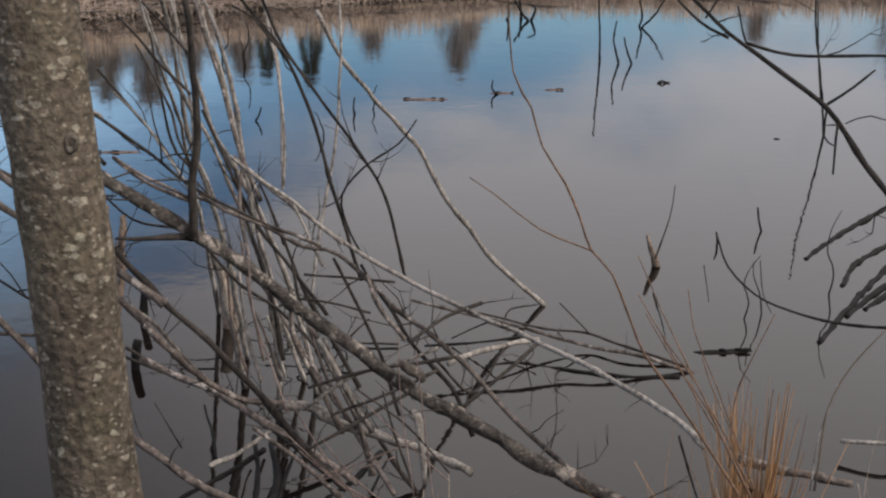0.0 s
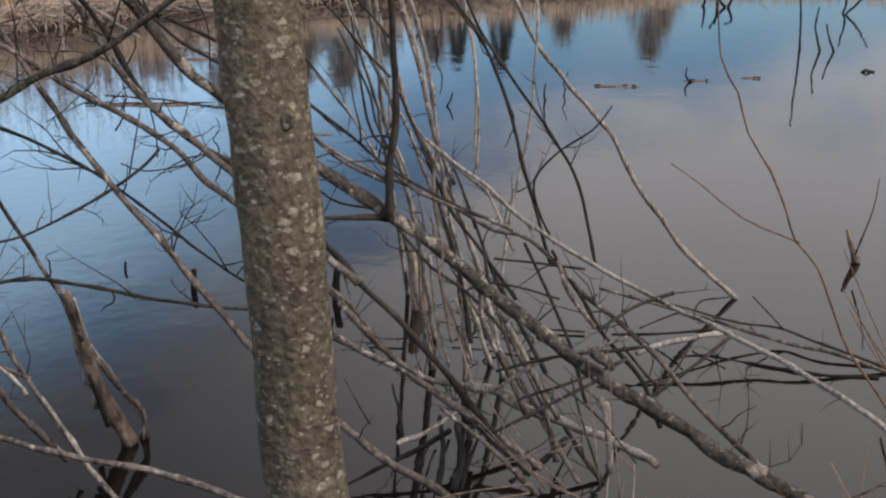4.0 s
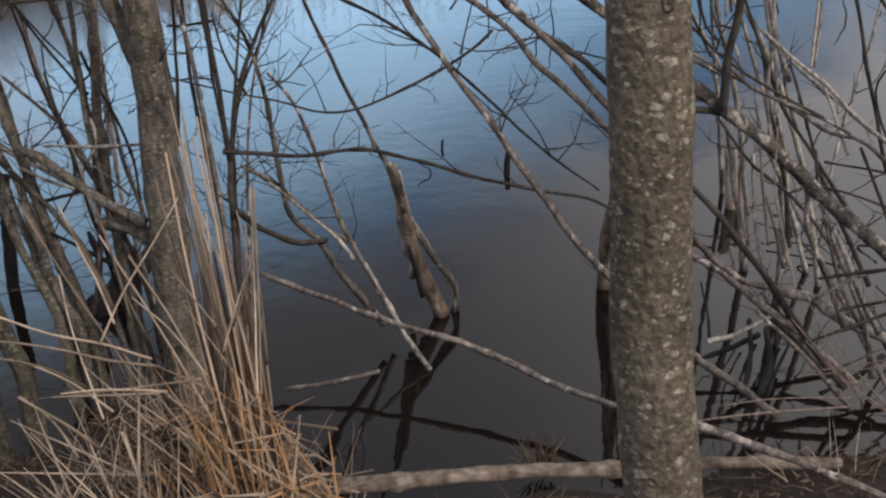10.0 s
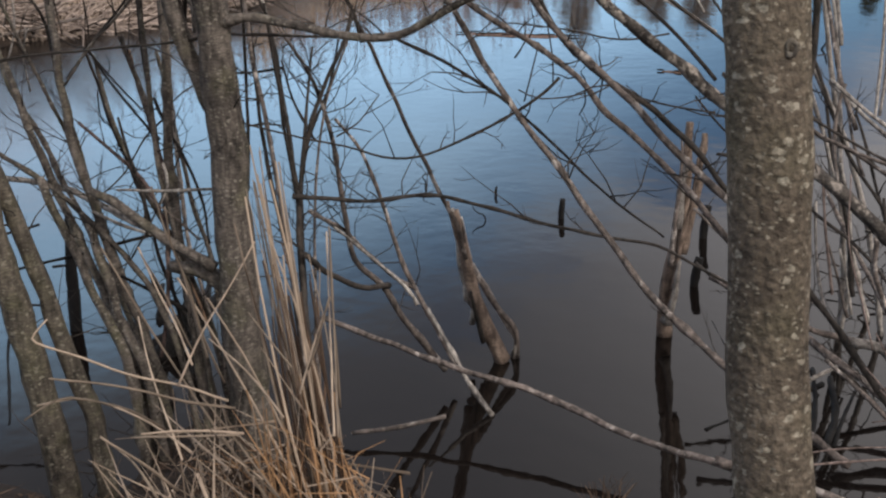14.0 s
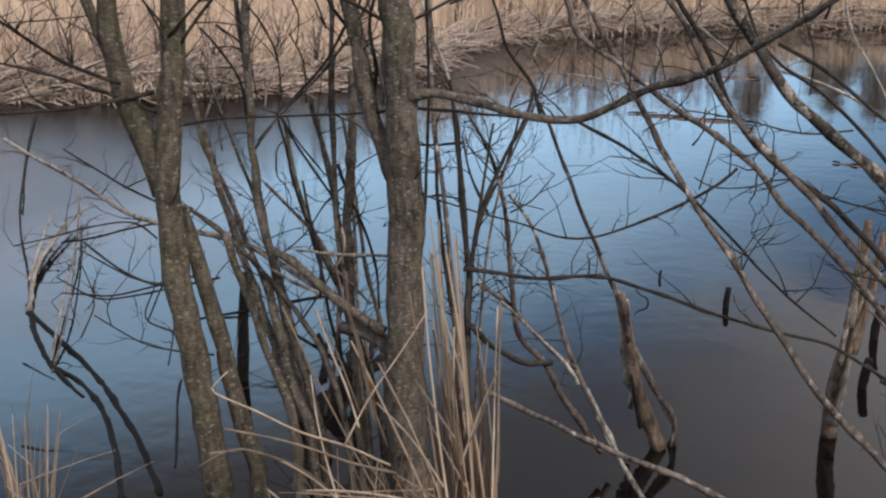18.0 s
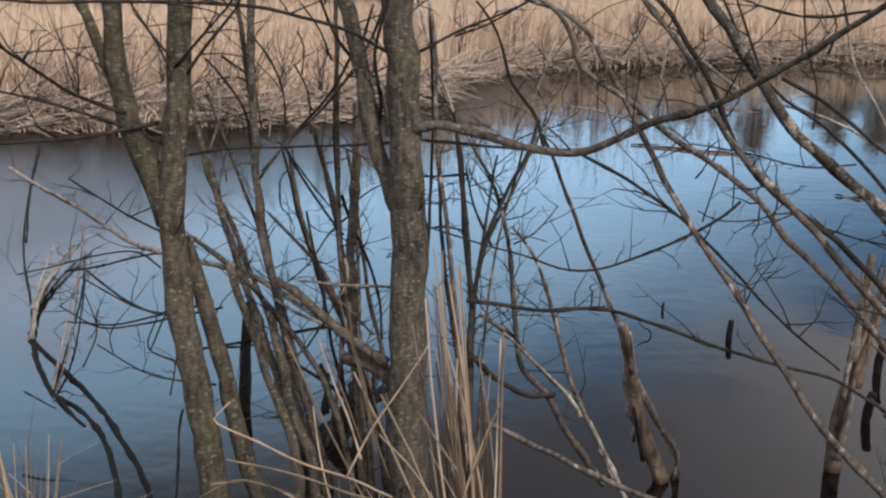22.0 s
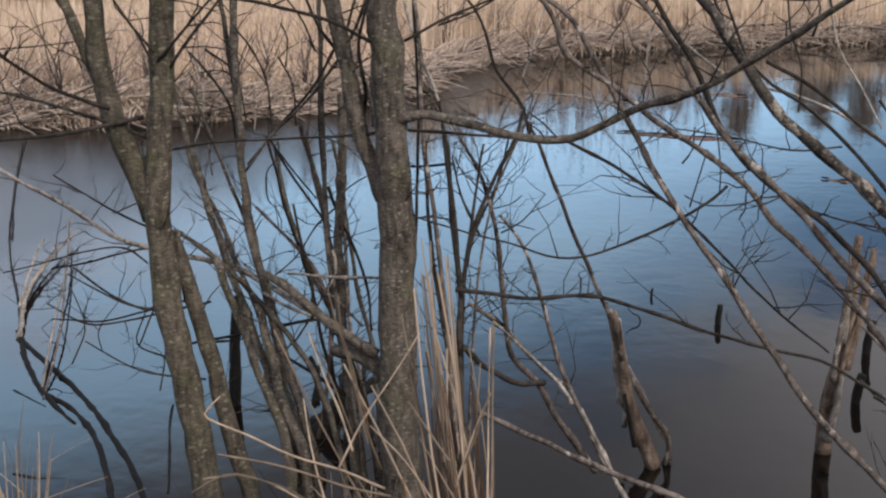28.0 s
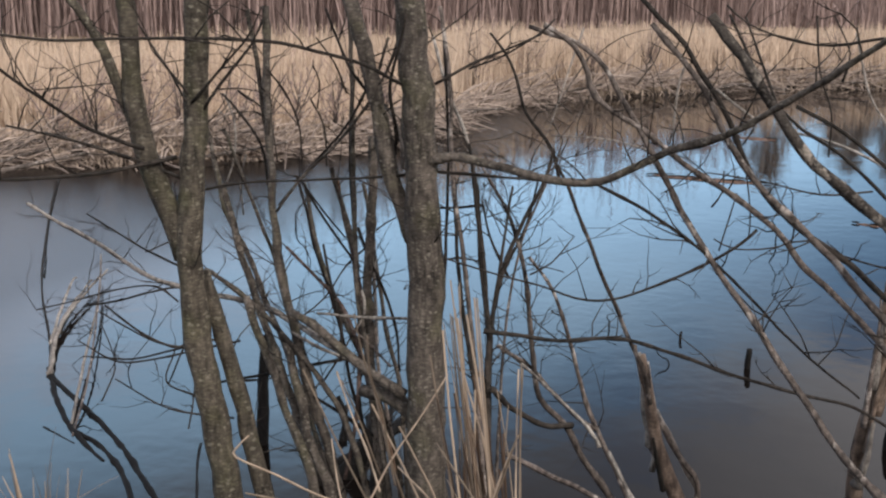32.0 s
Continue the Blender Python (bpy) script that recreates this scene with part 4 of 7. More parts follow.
limb(SH1, "stem", 0.0121, 0.0181, [(-2.84, 2.24, 0.84), (-2.77, 2.24, 0.71), (-2.69, 2.24, 0.55), (-2.57, 2.24, 0.33), (-2.51, 2.24, -0.18)], BARK_B)
limb(SH1, "leaning_stem", 0.0072, 0.0149, [(-3.88, 2.17, 1.00), (-3.62, 2.25, 0.89), (-3.39, 2.30, 0.80), (-3.21, 2.35, 0.77), (-2.97, 2.40, 0.76), (-2.73, 2.42, 0.70), (-2.52, 2.43, 0.63), (-2.31, 2.41, 0.55)], BARK_W)
limb(SH1, "twig", 0.0045, 0.0053, [(-2.87, 2.50, 1.17), (-2.81, 2.52, 1.07), (-2.73, 2.54, 0.97), (-2.67, 2.56, 0.90)], BARK_C)
limb(SH1, "twig", 0.0027, 0.0053, [(-2.94, 2.58, 1.15), (-2.91, 2.54, 1.32), (-2.92, 2.49, 1.43), (-2.94, 2.43, 1.51)], BARK_C)
limb(SH1, "twig", 0.0037, 0.0037, [(-2.99, 2.67, 1.39), (-2.96, 2.70, 1.30), (-2.95, 2.70, 1.17)], BARK_C)
limb(SH1, "twig", 0.0027, 0.0045, [(-2.99, 2.52, 1.20), (-3.01, 2.50, 1.35), (-3.07, 2.43, 1.43)], BARK_C)
limb(SH1, "twig", 0.0040, 0.0049, [(-3.63, 2.20, 0.67), (-3.54, 2.28, 0.69), (-3.39, 2.40, 0.74), (-3.31, 2.46, 0.72)], BARK_C)
limb(SH1, "twig", 0.0030, 0.0057, [(-3.64, 2.18, 0.55), (-3.50, 2.24, 0.49), (-3.35, 2.31, 0.52), (-3.23, 2.36, 0.56), (-3.08, 2.42, 0.61)], BARK_C)
limb(SH1, "twig", 0.0030, 0.0048, [(-3.60, 2.24, 0.65), (-3.40, 2.31, 0.57), (-3.26, 2.36, 0.56)], BARK_C)
limb(SH1, "twig", 0.0039, 0.0047, [(-3.31, 2.30, 0.44), (-3.21, 2.32, 0.61), (-3.12, 2.37, 0.61)], BARK_C)
limb(SH1, "twig", 0.0040, 0.0058, [(-3.59, 2.26, 0.67), (-3.45, 2.30, 0.59), (-3.32, 2.33, 0.56), (-3.28, 2.35, 0.57)], BARK_C)
limb(SH1, "twig", 0.0031, 0.0050, [(-3.72, 2.25, 0.46), (-3.54, 2.33, 0.47), (-3.36, 2.41, 0.53)], BARK_C)
limb(SH1, "twig", 0.0031, 0.0049, [(-3.46, 2.45, 0.49), (-3.40, 2.36, 0.41), (-3.26, 2.37, 0.39)], BARK_C)
limb(SH1, "twig", 0.0031, 0.0049, [(-3.58, 2.28, 0.40), (-3.42, 2.35, 0.32), (-3.31, 2.41, 0.30), (-3.18, 2.47, 0.30)], BARK_C)
limb(SH1, "twig", 0.0030, 0.0039, [(-3.34, 2.44, 0.44), (-3.27, 2.37, 0.37), (-3.20, 2.29, 0.31)], BARK_C)
limb(SH1, "twig", 0.0030, 0.0042, [(-3.71, 2.07, 0.67), (-3.59, 2.16, 0.71), (-3.48, 2.23, 0.75), (-3.36, 2.30, 0.77), (-3.29, 2.34, 0.72)], BARK_C)
limb(SH1, "twig", 0.0025, 0.0041, [(-3.77, 2.36, 0.55), (-3.70, 2.35, 0.48), (-3.65, 2.33, 0.41), (-3.61, 2.24, 0.32)], BARK_C)
limb(SH1, "twig", 0.0026, 0.0031, [(-3.71, 2.44, 0.29), (-3.63, 2.37, 0.39), (-3.54, 2.33, 0.47)], BARK_C)
limb(SH2, "stem", 0.0067, 0.0118, [(-2.35, 2.70, 1.28), (-2.30, 2.68, 1.12), (-2.25, 2.65, 0.93), (-2.20, 2.61, 0.75), (-2.17, 2.57, 0.56), (-2.11, 2.51, 0.30)], BARK_C)
limb(SH2, "stem", 0.0060, 0.0134, [(-2.21, 2.93, 1.28), (-2.21, 2.88, 1.18), (-2.24, 2.77, 1.00), (-2.24, 2.70, 0.87), (-2.22, 2.64, 0.73), (-2.18, 2.58, 0.54), (-2.11, 2.51, 0.30)], BARK_C)
limb(SH2, "stem", 0.0059, 0.0153, [(-2.33, 2.72, 1.25), (-2.26, 2.81, 1.04), (-2.24, 2.85, 0.86), (-2.23, 2.88, 0.65), (-2.22, 2.91, 0.49), (-2.16, 2.97, 0.39), (-2.10, 3.03, 0.24), (-2.01, 3.11, 0.07)], BARK_P)
limb(SH2, "stem", 0.0062, 0.0135, [(-2.26, 2.89, 0.94), (-2.21, 2.95, 0.83), (-2.17, 2.99, 0.68), (-2.14, 3.04, 0.48), (-2.08, 3.10, 0.29), (-2.01, 3.17, 0.07)], BARK_P)
limb(SH2, "stem", 0.0053, 0.0079, [(-2.43, 2.89, 1.62), (-2.37, 2.92, 1.53), (-2.32, 2.94, 1.38), (-2.25, 2.98, 1.27), (-2.22, 2.99, 1.16)], BARK_C)
limb(SH2, "stem", 0.0070, 0.0097, [(-2.28, 2.76, 0.68), (-2.25, 2.90, 0.58), (-2.21, 3.08, 0.39), (-2.17, 3.19, 0.30)], BARK_P)
limb(SH2, "stem", 0.0115, 0.0110, [(-2.14, 2.55, 0.63), (-2.16, 2.69, 0.52), (-2.15, 2.84, 0.43), (-2.14, 2.98, 0.39)], BARK_C)
limb(SH2, "stem", 0.0069, 0.0101, [(-2.45, 2.75, 1.18), (-2.39, 2.69, 0.98), (-2.32, 2.64, 0.79), (-2.23, 2.59, 0.59), (-2.13, 2.50, 0.30)], BARK_C)
limb(SH2, "stem", 0.0051, 0.0101, [(-2.25, 2.78, 1.18), (-2.23, 2.70, 0.97), (-2.21, 2.63, 0.75), (-2.18, 2.58, 0.59), (-2.11, 2.51, 0.30)], BARK_C)
limb(SH2, "stem", 0.0068, 0.0101, [(-2.49, 2.72, 1.70), (-2.42, 2.69, 1.46), (-2.37, 2.64, 1.23), (-2.30, 2.61, 0.98), (-2.22, 2.57, 0.69), (-2.12, 2.50, 0.30)], BARK_P)
limb(SH2, "cross_branch", 0.0078, 0.0050, [(-2.19, 2.57, 0.79), (-2.12, 2.62, 0.78), (-2.01, 2.69, 0.77), (-1.86, 2.76, 0.79), (-1.72, 2.83, 0.76), (-1.54, 2.90, 0.71), (-1.36, 2.96, 0.68), (-1.25, 2.99, 0.67), (-1.15, 3.02, 0.62), (-1.02, 3.04, 0.56)], BARK_C)
limb(SH2, "twig", 0.0031, 0.0059, [(-2.22, 2.42, 1.03), (-2.15, 2.53, 0.98), (-2.06, 2.66, 0.93), (-1.99, 2.74, 0.89), (-1.92, 2.82, 0.88), (-1.85, 2.90, 0.91), (-1.73, 3.03, 0.98), (-1.66, 3.11, 1.04), (-1.63, 3.14, 1.08)], BARK_C)
limb(SH2, "twig", 0.0026, 0.0034, [(-2.15, 2.97, 1.01), (-2.17, 2.88, 0.94), (-2.20, 2.81, 0.91)], BARK_C)
limb(SH2, "twig", 0.0038, 0.0030, [(-2.18, 2.47, 1.55), (-2.08, 2.49, 1.59), (-1.98, 2.51, 1.65), (-1.94, 2.52, 1.69)], BARK_C)
limb(SH2, "twig", 0.0021, 0.0039, [(-2.31, 2.99, 1.23), (-2.27, 3.02, 1.38), (-2.23, 3.04, 1.53), (-2.20, 3.06, 1.64)], BARK_W)
limb(SH2, "twig", 0.0022, 0.0036, [(-2.39, 3.06, 1.25), (-2.31, 3.11, 1.41), (-2.23, 3.16, 1.56)], BARK_P)
limb(SH2, "twig", 0.0027, 0.0027, [(-2.32, 3.11, 1.27), (-2.27, 3.14, 1.35), (-2.22, 3.17, 1.44)], BARK_P)
limb(SH2, "twig", 0.0031, 0.0040, [(-2.22, 2.93, 1.32), (-2.14, 3.10, 1.30), (-2.05, 3.27, 1.25)], BARK_W)
limb(SH2, "twig", 0.0036, 0.0045, [(-1.98, 3.31, 1.54), (-2.00, 3.30, 1.45), (-2.01, 3.30, 1.30)], BARK_W)
limb(SH2, "twig", 0.0026, 0.0021, [(-2.06, 3.15, 1.47), (-2.02, 3.18, 1.54), (-2.00, 3.18, 1.59)], BARK_C)
limb(SH2, "twig", 0.0054, 0.0070, [(-2.34, 2.85, 0.65), (-2.22, 2.86, 0.58), (-2.01, 2.87, 0.45), (-1.96, 2.86, 0.40)], BARK_W)
limb(SH2, "twig", 0.0027, 0.0022, [(-2.36, 2.96, 0.93), (-2.30, 3.00, 0.95), (-2.27, 3.02, 0.98)], BARK_C)
limb(SH2, "twig", 0.0027, 0.0022, [(-2.33, 2.98, 0.89), (-2.27, 3.02, 0.88), (-2.23, 3.04, 0.87)], BARK_C)
limb(SH2, "twig", 0.0035, 0.0052, [(-2.39, 2.81, 1.12), (-2.34, 2.79, 1.01), (-2.26, 2.78, 0.90)], BARK_C)
limb(SN, "bough", 0.0070, 0.0110, [(-2.20, 2.94, 1.23), (-2.18, 2.98, 1.15), (-2.16, 3.04, 1.02), (-2.12, 3.15, 0.79), (-2.08, 3.24, 0.60), (-2.06, 3.28, 0.51), (-2.05, 3.32, 0.39)], BARK_P)
limb(SN, "broken_trunk", 0.0135, 0.0303, [(-2.10, 3.33, 0.55), (-2.08, 3.34, 0.46), (-2.05, 3.35, 0.30), (-2.02, 3.37, 0.18), (-1.98, 3.38, 0.08), (-1.95, 3.40, 0.00)], DEADWOOD)
limb(SN, "splinter", 0.0057, 0.0158, [(-2.09, 3.27, 0.60), (-2.08, 3.30, 0.49), (-2.05, 3.33, 0.37), (-2.04, 3.36, 0.24)], DEADWOOD)
limb(SN, "splinter", 0.0038, 0.0139, [(-2.06, 3.31, 0.53), (-2.06, 3.34, 0.42), (-2.05, 3.38, 0.29)], BARK_P)
limb(SN, "splinter", 0.0058, 0.0120, [(-2.01, 3.28, 0.29), (-2.01, 3.32, 0.18), (-2.00, 3.35, 0.08)], BARK_C)
limb(SN, "side_branch", 0.0137, 0.0142, [(-2.05, 3.36, 0.34), (-2.01, 3.38, 0.27), (-1.96, 3.41, 0.18), (-1.92, 3.44, 0.10), (-1.92, 3.45, 0.00)], BARK_P)
limb(SN, "splinter", 0.0057, 0.0178, [(-2.10, 3.32, 0.56), (-2.10, 3.34, 0.46), (-2.09, 3.37, 0.33), (-2.08, 3.39, 0.21)], BARK_W)
limb(SN, "splinter", 0.0058, 0.0140, [(-2.09, 3.36, 0.52), (-2.08, 3.38, 0.41), (-2.07, 3.40, 0.31), (-2.07, 3.41, 0.21), (-2.08, 3.41, 0.11)], BARK_W)
limb(SN, "splinter", 0.0099, 0.0180, [(-2.09, 3.41, 0.20), (-2.04, 3.41, 0.14), (-1.99, 3.41, 0.06), (-1.95, 3.40, 0.00)], BARK_P)
limb(SN, "splinter", 0.0117, 0.0140, [(-2.07, 3.40, 0.34), (-2.01, 3.42, 0.23), (-1.95, 3.44, 0.12), (-1.92, 3.45, 0.07), (-1.93, 3.44, -0.00)], BARK_W)
limb(ST, "broken_trunk", 0.0140, 0.0296, [(-1.49, 3.90, 0.80), (-1.49, 3.90, 0.61), (-1.50, 3.90, 0.42), (-1.53, 3.89, 0.25), (-1.54, 3.89, 0.12), (-1.54, 3.89, 0.00)], DEADWOOD)
limb(ST, "splinter", 0.0039, 0.0143, [(-1.48, 3.80, 0.79), (-1.48, 3.81, 0.63), (-1.50, 3.83, 0.44), (-1.51, 3.84, 0.29)], BARK_P)
limb(ST, "splinter", 0.0040, 0.0124, [(-1.44, 3.86, 0.69), (-1.46, 3.87, 0.52), (-1.49, 3.87, 0.35), (-1.51, 3.87, 0.19)], DEADWOOD)
limb(ST, "splinter", 0.0102, 0.0165, [(-1.47, 4.01, 0.74), (-1.47, 3.99, 0.65), (-1.47, 3.96, 0.52), (-1.49, 3.90, 0.32)], DEADWOOD)
limb(ST, "splinter", 0.0060, 0.0182, [(-1.47, 3.85, 0.69), (-1.49, 3.86, 0.56), (-1.50, 3.86, 0.43)], BARK_W)
limb(ST, "splinter", 0.0061, 0.0187, [(-1.48, 3.85, 0.31), (-1.49, 3.85, 0.20), (-1.52, 3.85, 0.07)], BARK_W)
limb(FS, "fallen_stick", 0.0112, 0.0140, [(-2.38, 2.93, 0.25), (-2.08, 2.96, 0.19), (-1.92, 2.96, 0.17), (-1.76, 2.96, 0.16), (-1.54, 2.95, 0.14), (-1.25, 2.90, 0.11), (-1.02, 2.84, 0.13), (-0.85, 2.78, 0.15)], BARK_P)
limb(FS, "side_stick", 0.0074, 0.0109, [(-2.06, 3.08, 0.29), (-1.95, 3.05, 0.17), (-1.88, 3.03, 0.09), (-1.78, 3.01, 0.00)], BARK_W)
limb(FS, "twig", 0.0038, 0.0063, [(-1.38, 3.30, -0.25), (-1.22, 3.26, -0.17), (-1.06, 3.20, -0.07)], BARK_W)
limb(FS2, "fallen_stick", 0.0081, 0.0079, [(-1.93, 2.45, 0.16), (-1.80, 2.50, 0.19), (-1.68, 2.55, 0.23)], BARK_P)
limb(LT, "trunk", 0.0125, 0.0225, [(-1.55, 2.62, 1.71), (-1.46, 2.67, 1.58), (-1.37, 2.72, 1.43), (-1.31, 2.75, 1.35), (-1.25, 2.78, 1.30), (-1.15, 2.82, 1.21), (-1.05, 2.86, 1.12), (-0.97, 2.89, 1.06), (-0.88, 2.92, 0.99), (-0.75, 2.96, 0.89), (-0.62, 2.99, 0.77), (-0.50, 3.01, 0.68), (-0.40, 3.03, 0.59), (-0.28, 3.04, 0.51), (-0.12, 3.05, 0.42), (0.01, 3.05, 0.34), (0.18, 3.05, 0.26), (0.32, 3.05, 0.17), (0.48, 3.04, 0.06)], BARK_L)
limb(LT, "stem", 0.0068, 0.0130, [(-0.86, 2.82, 1.66), (-0.84, 2.84, 1.53), (-0.84, 2.86, 1.40), (-0.84, 2.87, 1.26), (-0.86, 2.88, 1.13), (-0.87, 2.89, 0.99)], BARK_C)
limb(LT, "stub", 0.0043, 0.0117, [(-1.04, 2.81, 1.00), (-0.96, 2.86, 0.99), (-0.88, 2.92, 0.98)], BARK_C)
limb(LT, "branch", 0.0065, 0.0036, [(-1.38, 2.77, 1.49), (-1.27, 2.81, 1.43), (-1.17, 2.85, 1.35), (-1.08, 2.88, 1.28), (-0.97, 2.91, 1.19), (-0.88, 2.93, 1.11), (-0.75, 2.96, 1.03), (-0.64, 2.98, 0.98)], BARK_C)
limb(LT, "branch", 0.0044, 0.0072, [(-1.07, 2.91, 1.18), (-0.99, 2.91, 1.12), (-0.87, 2.92, 1.07)], BARK_P)
limb(LT, "knob", 0.0089, 0.0136, [(-0.36, 2.98, 0.64), (-0.33, 3.00, 0.61), (-0.30, 3.02, 0.58)], BARK_L)
limb(LT, "branch", 0.0039, 0.0058, [(-1.65, 2.92, 1.70), (-1.55, 2.90, 1.55), (-1.50, 2.89, 1.49), (-1.41, 2.88, 1.42), (-1.31, 2.88, 1.37), (-1.19, 2.86, 1.29), (-1.06, 2.83, 1.18)], BARK_C)
limb(LT, "branch", 0.0031, 0.0045, [(-1.57, 2.85, 1.70), (-1.50, 2.82, 1.58), (-1.44, 2.80, 1.47)], BARK_C)
limb(LT, "branch", 0.0033, 0.0022, [(-1.37, 2.83, 1.71), (-1.35, 2.83, 1.57), (-1.32, 2.85, 1.47), (-1.32, 2.85, 1.36)], BARK_C)
limb(LT, "branch", 0.0022, 0.0030, [(-1.33, 2.84, 1.71), (-1.29, 2.86, 1.62), (-1.30, 2.85, 1.55)], BARK_C)
limb(LT, "branch", 0.0030, 0.0030, [(-1.28, 2.86, 1.67), (-1.24, 2.88, 1.52), (-1.19, 2.90, 1.44), (-1.13, 2.92, 1.33)], BARK_W)
limb(LT, "branch", 0.0040, 0.0052, [(-1.51, 2.98, 1.40), (-1.36, 2.97, 1.38), (-1.23, 2.96, 1.34), (-1.10, 2.93, 1.28)], BARK_W)
limb(LT, "branch", 0.0032, 0.0047, [(-1.67, 2.91, 1.50), (-1.62, 2.93, 1.46), (-1.57, 2.96, 1.42)], BARK_W)
limb(LT, "branch", 0.0027, 0.0037, [(-1.91, 3.35, 1.19), (-1.75, 3.43, 1.17), (-1.59, 3.49, 1.14), (-1.45, 3.55, 1.16)], BARK_C)
limb(LT, "branch", 0.0027, 0.0028, [(-1.80, 3.40, 1.20), (-1.78, 3.41, 1.07), (-1.78, 3.41, 0.99)], BARK_C)
limb(LT, "branch", 0.0027, 0.0028, [(-1.82, 3.39, 1.13), (-1.84, 3.39, 1.05), (-1.86, 3.37, 0.94)], BARK_C)
limb(LT, "branch", 0.0027, 0.0037, [(-1.86, 3.37, 1.20), (-1.86, 3.37, 1.13), (-1.89, 3.36, 1.08)], BARK_C)
limb(LT, "branch", 0.0027, 0.0027, [(-1.60, 3.38, 1.04), (-1.65, 3.36, 0.99), (-1.77, 3.31, 0.97), (-1.83, 3.27, 1.00)], BARK_C)
limb(LT, "branch", 0.0033, 0.0032, [(-1.37, 3.15, 1.04), (-1.28, 3.14, 1.03), (-1.15, 3.12, 1.03)], BARK_C)
limb(FB[1], "branch", 0.0082, 0.0122, [(-2.22, 2.80, 1.65), (-2.09, 2.84, 1.61), (-2.00, 2.86, 1.55), (-1.95, 2.86, 1.48), (-1.89, 2.86, 1.40), (-1.84, 2.86, 1.33), (-1.79, 2.86, 1.26), (-1.71, 2.86, 1.14), (-1.62, 2.86, 1.02), (-1.51, 2.86, 0.91), (-1.42, 2.85, 0.81), (-1.33, 2.85, 0.71), (-1.21, 2.84, 0.58), (-0.98, 2.83, 0.42), (-0.89, 2.83, 0.35), (-0.77, 2.84, 0.28), (-0.65, 2.85, 0.21)], BARK_P)
limb(FB[2], "branch", 0.0085, 0.0115, [(-2.14, 2.76, 1.66), (-2.06, 2.80, 1.60), (-2.02, 2.81, 1.53), (-1.99, 2.81, 1.46), (-1.84, 2.87, 1.36), (-1.75, 2.90, 1.29), (-1.61, 2.95, 1.20), (-1.50, 2.98, 1.12), (-1.43, 2.99, 1.04), (-1.36, 3.01, 0.98), (-1.22, 3.03, 0.86), (-1.10, 3.05, 0.73), (-1.01, 3.06, 0.62), (-0.98, 3.30, 0.43), (-0.90, 3.41, 0.33), (-0.82, 3.57, 0.25)], BARK_P)
limb(FB[3], "branch", 0.0079, 0.0116, [(-1.87, 2.83, 1.74), (-1.82, 2.86, 1.68), (-1.76, 2.88, 1.62), (-1.72, 2.90, 1.55), (-1.64, 2.92, 1.43), (-1.56, 2.95, 1.26), (-1.46, 2.98, 1.15), (-1.37, 3.01, 1.09), (-1.24, 3.05, 0.99), (-1.12, 3.08, 0.86), (-1.02, 3.10, 0.73), (-0.89, 3.12, 0.60), (-0.77, 3.14, 0.45), (-0.65, 3.15, 0.30), (-0.54, 3.16, 0.17)], BARK_C)
limb(FB[4], "branch", 0.0060, 0.0095, [(-1.08, 3.54, 0.94), (-0.86, 3.52, 0.86), (-0.72, 3.49, 0.80), (-0.61, 3.48, 0.78), (-0.43, 3.42, 0.64), (-0.32, 3.39, 0.57), (-0.20, 3.34, 0.49), (-0.10, 3.29, 0.39), (0.06, 3.21, 0.28), (0.16, 3.16, 0.22)], BARK_P)
limb(FB[5], "branch", 0.0074, 0.0091, [(-1.00, 3.77, 1.01), (-0.84, 3.71, 0.90), (-0.68, 3.65, 0.81), (-0.56, 3.60, 0.75), (-0.41, 3.54, 0.69), (-0.18, 3.43, 0.62), (-0.06, 3.36, 0.60), (0.01, 3.32, 0.58), (0.14, 3.24, 0.55), (0.36, 3.06, 0.49), (0.44, 2.98, 0.44)], BARK_W)
limb(FB[6], "branch", 0.0065, 0.0095, [(-0.55, 4.76, 0.22), (-0.39, 4.75, 0.19), (-0.23, 4.73, 0.16), (-0.09, 4.71, 0.14), (0.06, 4.70, 0.10), (0.22, 4.66, 0.08), (0.39, 4.67, 0.05), (0.56, 4.65, 0.01), (0.64, 4.66, -0.02)], BARK_P)
limb(FB[7], "branch", 0.0045, 0.0070, [(-0.43, 4.74, 0.20), (-0.23, 4.81, 0.15), (-0.00, 4.87, 0.08), (0.18, 4.92, 0.05), (0.33, 4.81, 0.04), (0.58, 4.70, 0.00)], BARK_C)
limb(FB[7], "twig", 0.0035, 0.0050, [(-0.39, 4.87, 0.02), (-0.25, 4.85, 0.10), (-0.20, 4.82, 0.13)], BARK_C)
limb(FB[7], "twig", 0.0035, 0.0045, [(-0.03, 4.95, 0.16), (-0.15, 4.99, 0.12), (-0.17, 4.94, 0.09)], BARK_C)
limb(FB[7], "twig", 0.0030, 0.0040, [(0.06, 4.98, 0.16), (0.14, 4.95, 0.09), (0.19, 4.91, 0.05)], BARK_C)
limb(FB[8], "branch", 0.0104, 0.0075, [(-0.28, 3.50, 0.44), (-0.19, 3.62, 0.44), (-0.01, 3.81, 0.42)], BARK_W)
limb(FB[9], "branch", 0.0087, 0.0132, [(-0.89, 4.61, 1.40), (-0.82, 4.73, 1.21), (-0.70, 4.86, 1.02), (-0.55, 5.00, 0.81), (-0.46, 5.10, 0.60), (-0.35, 5.20, 0.42), (-0.25, 5.28, 0.26), (-0.14, 5.35, 0.13), (-0.01, 5.42, 0.00)], BARK_W)
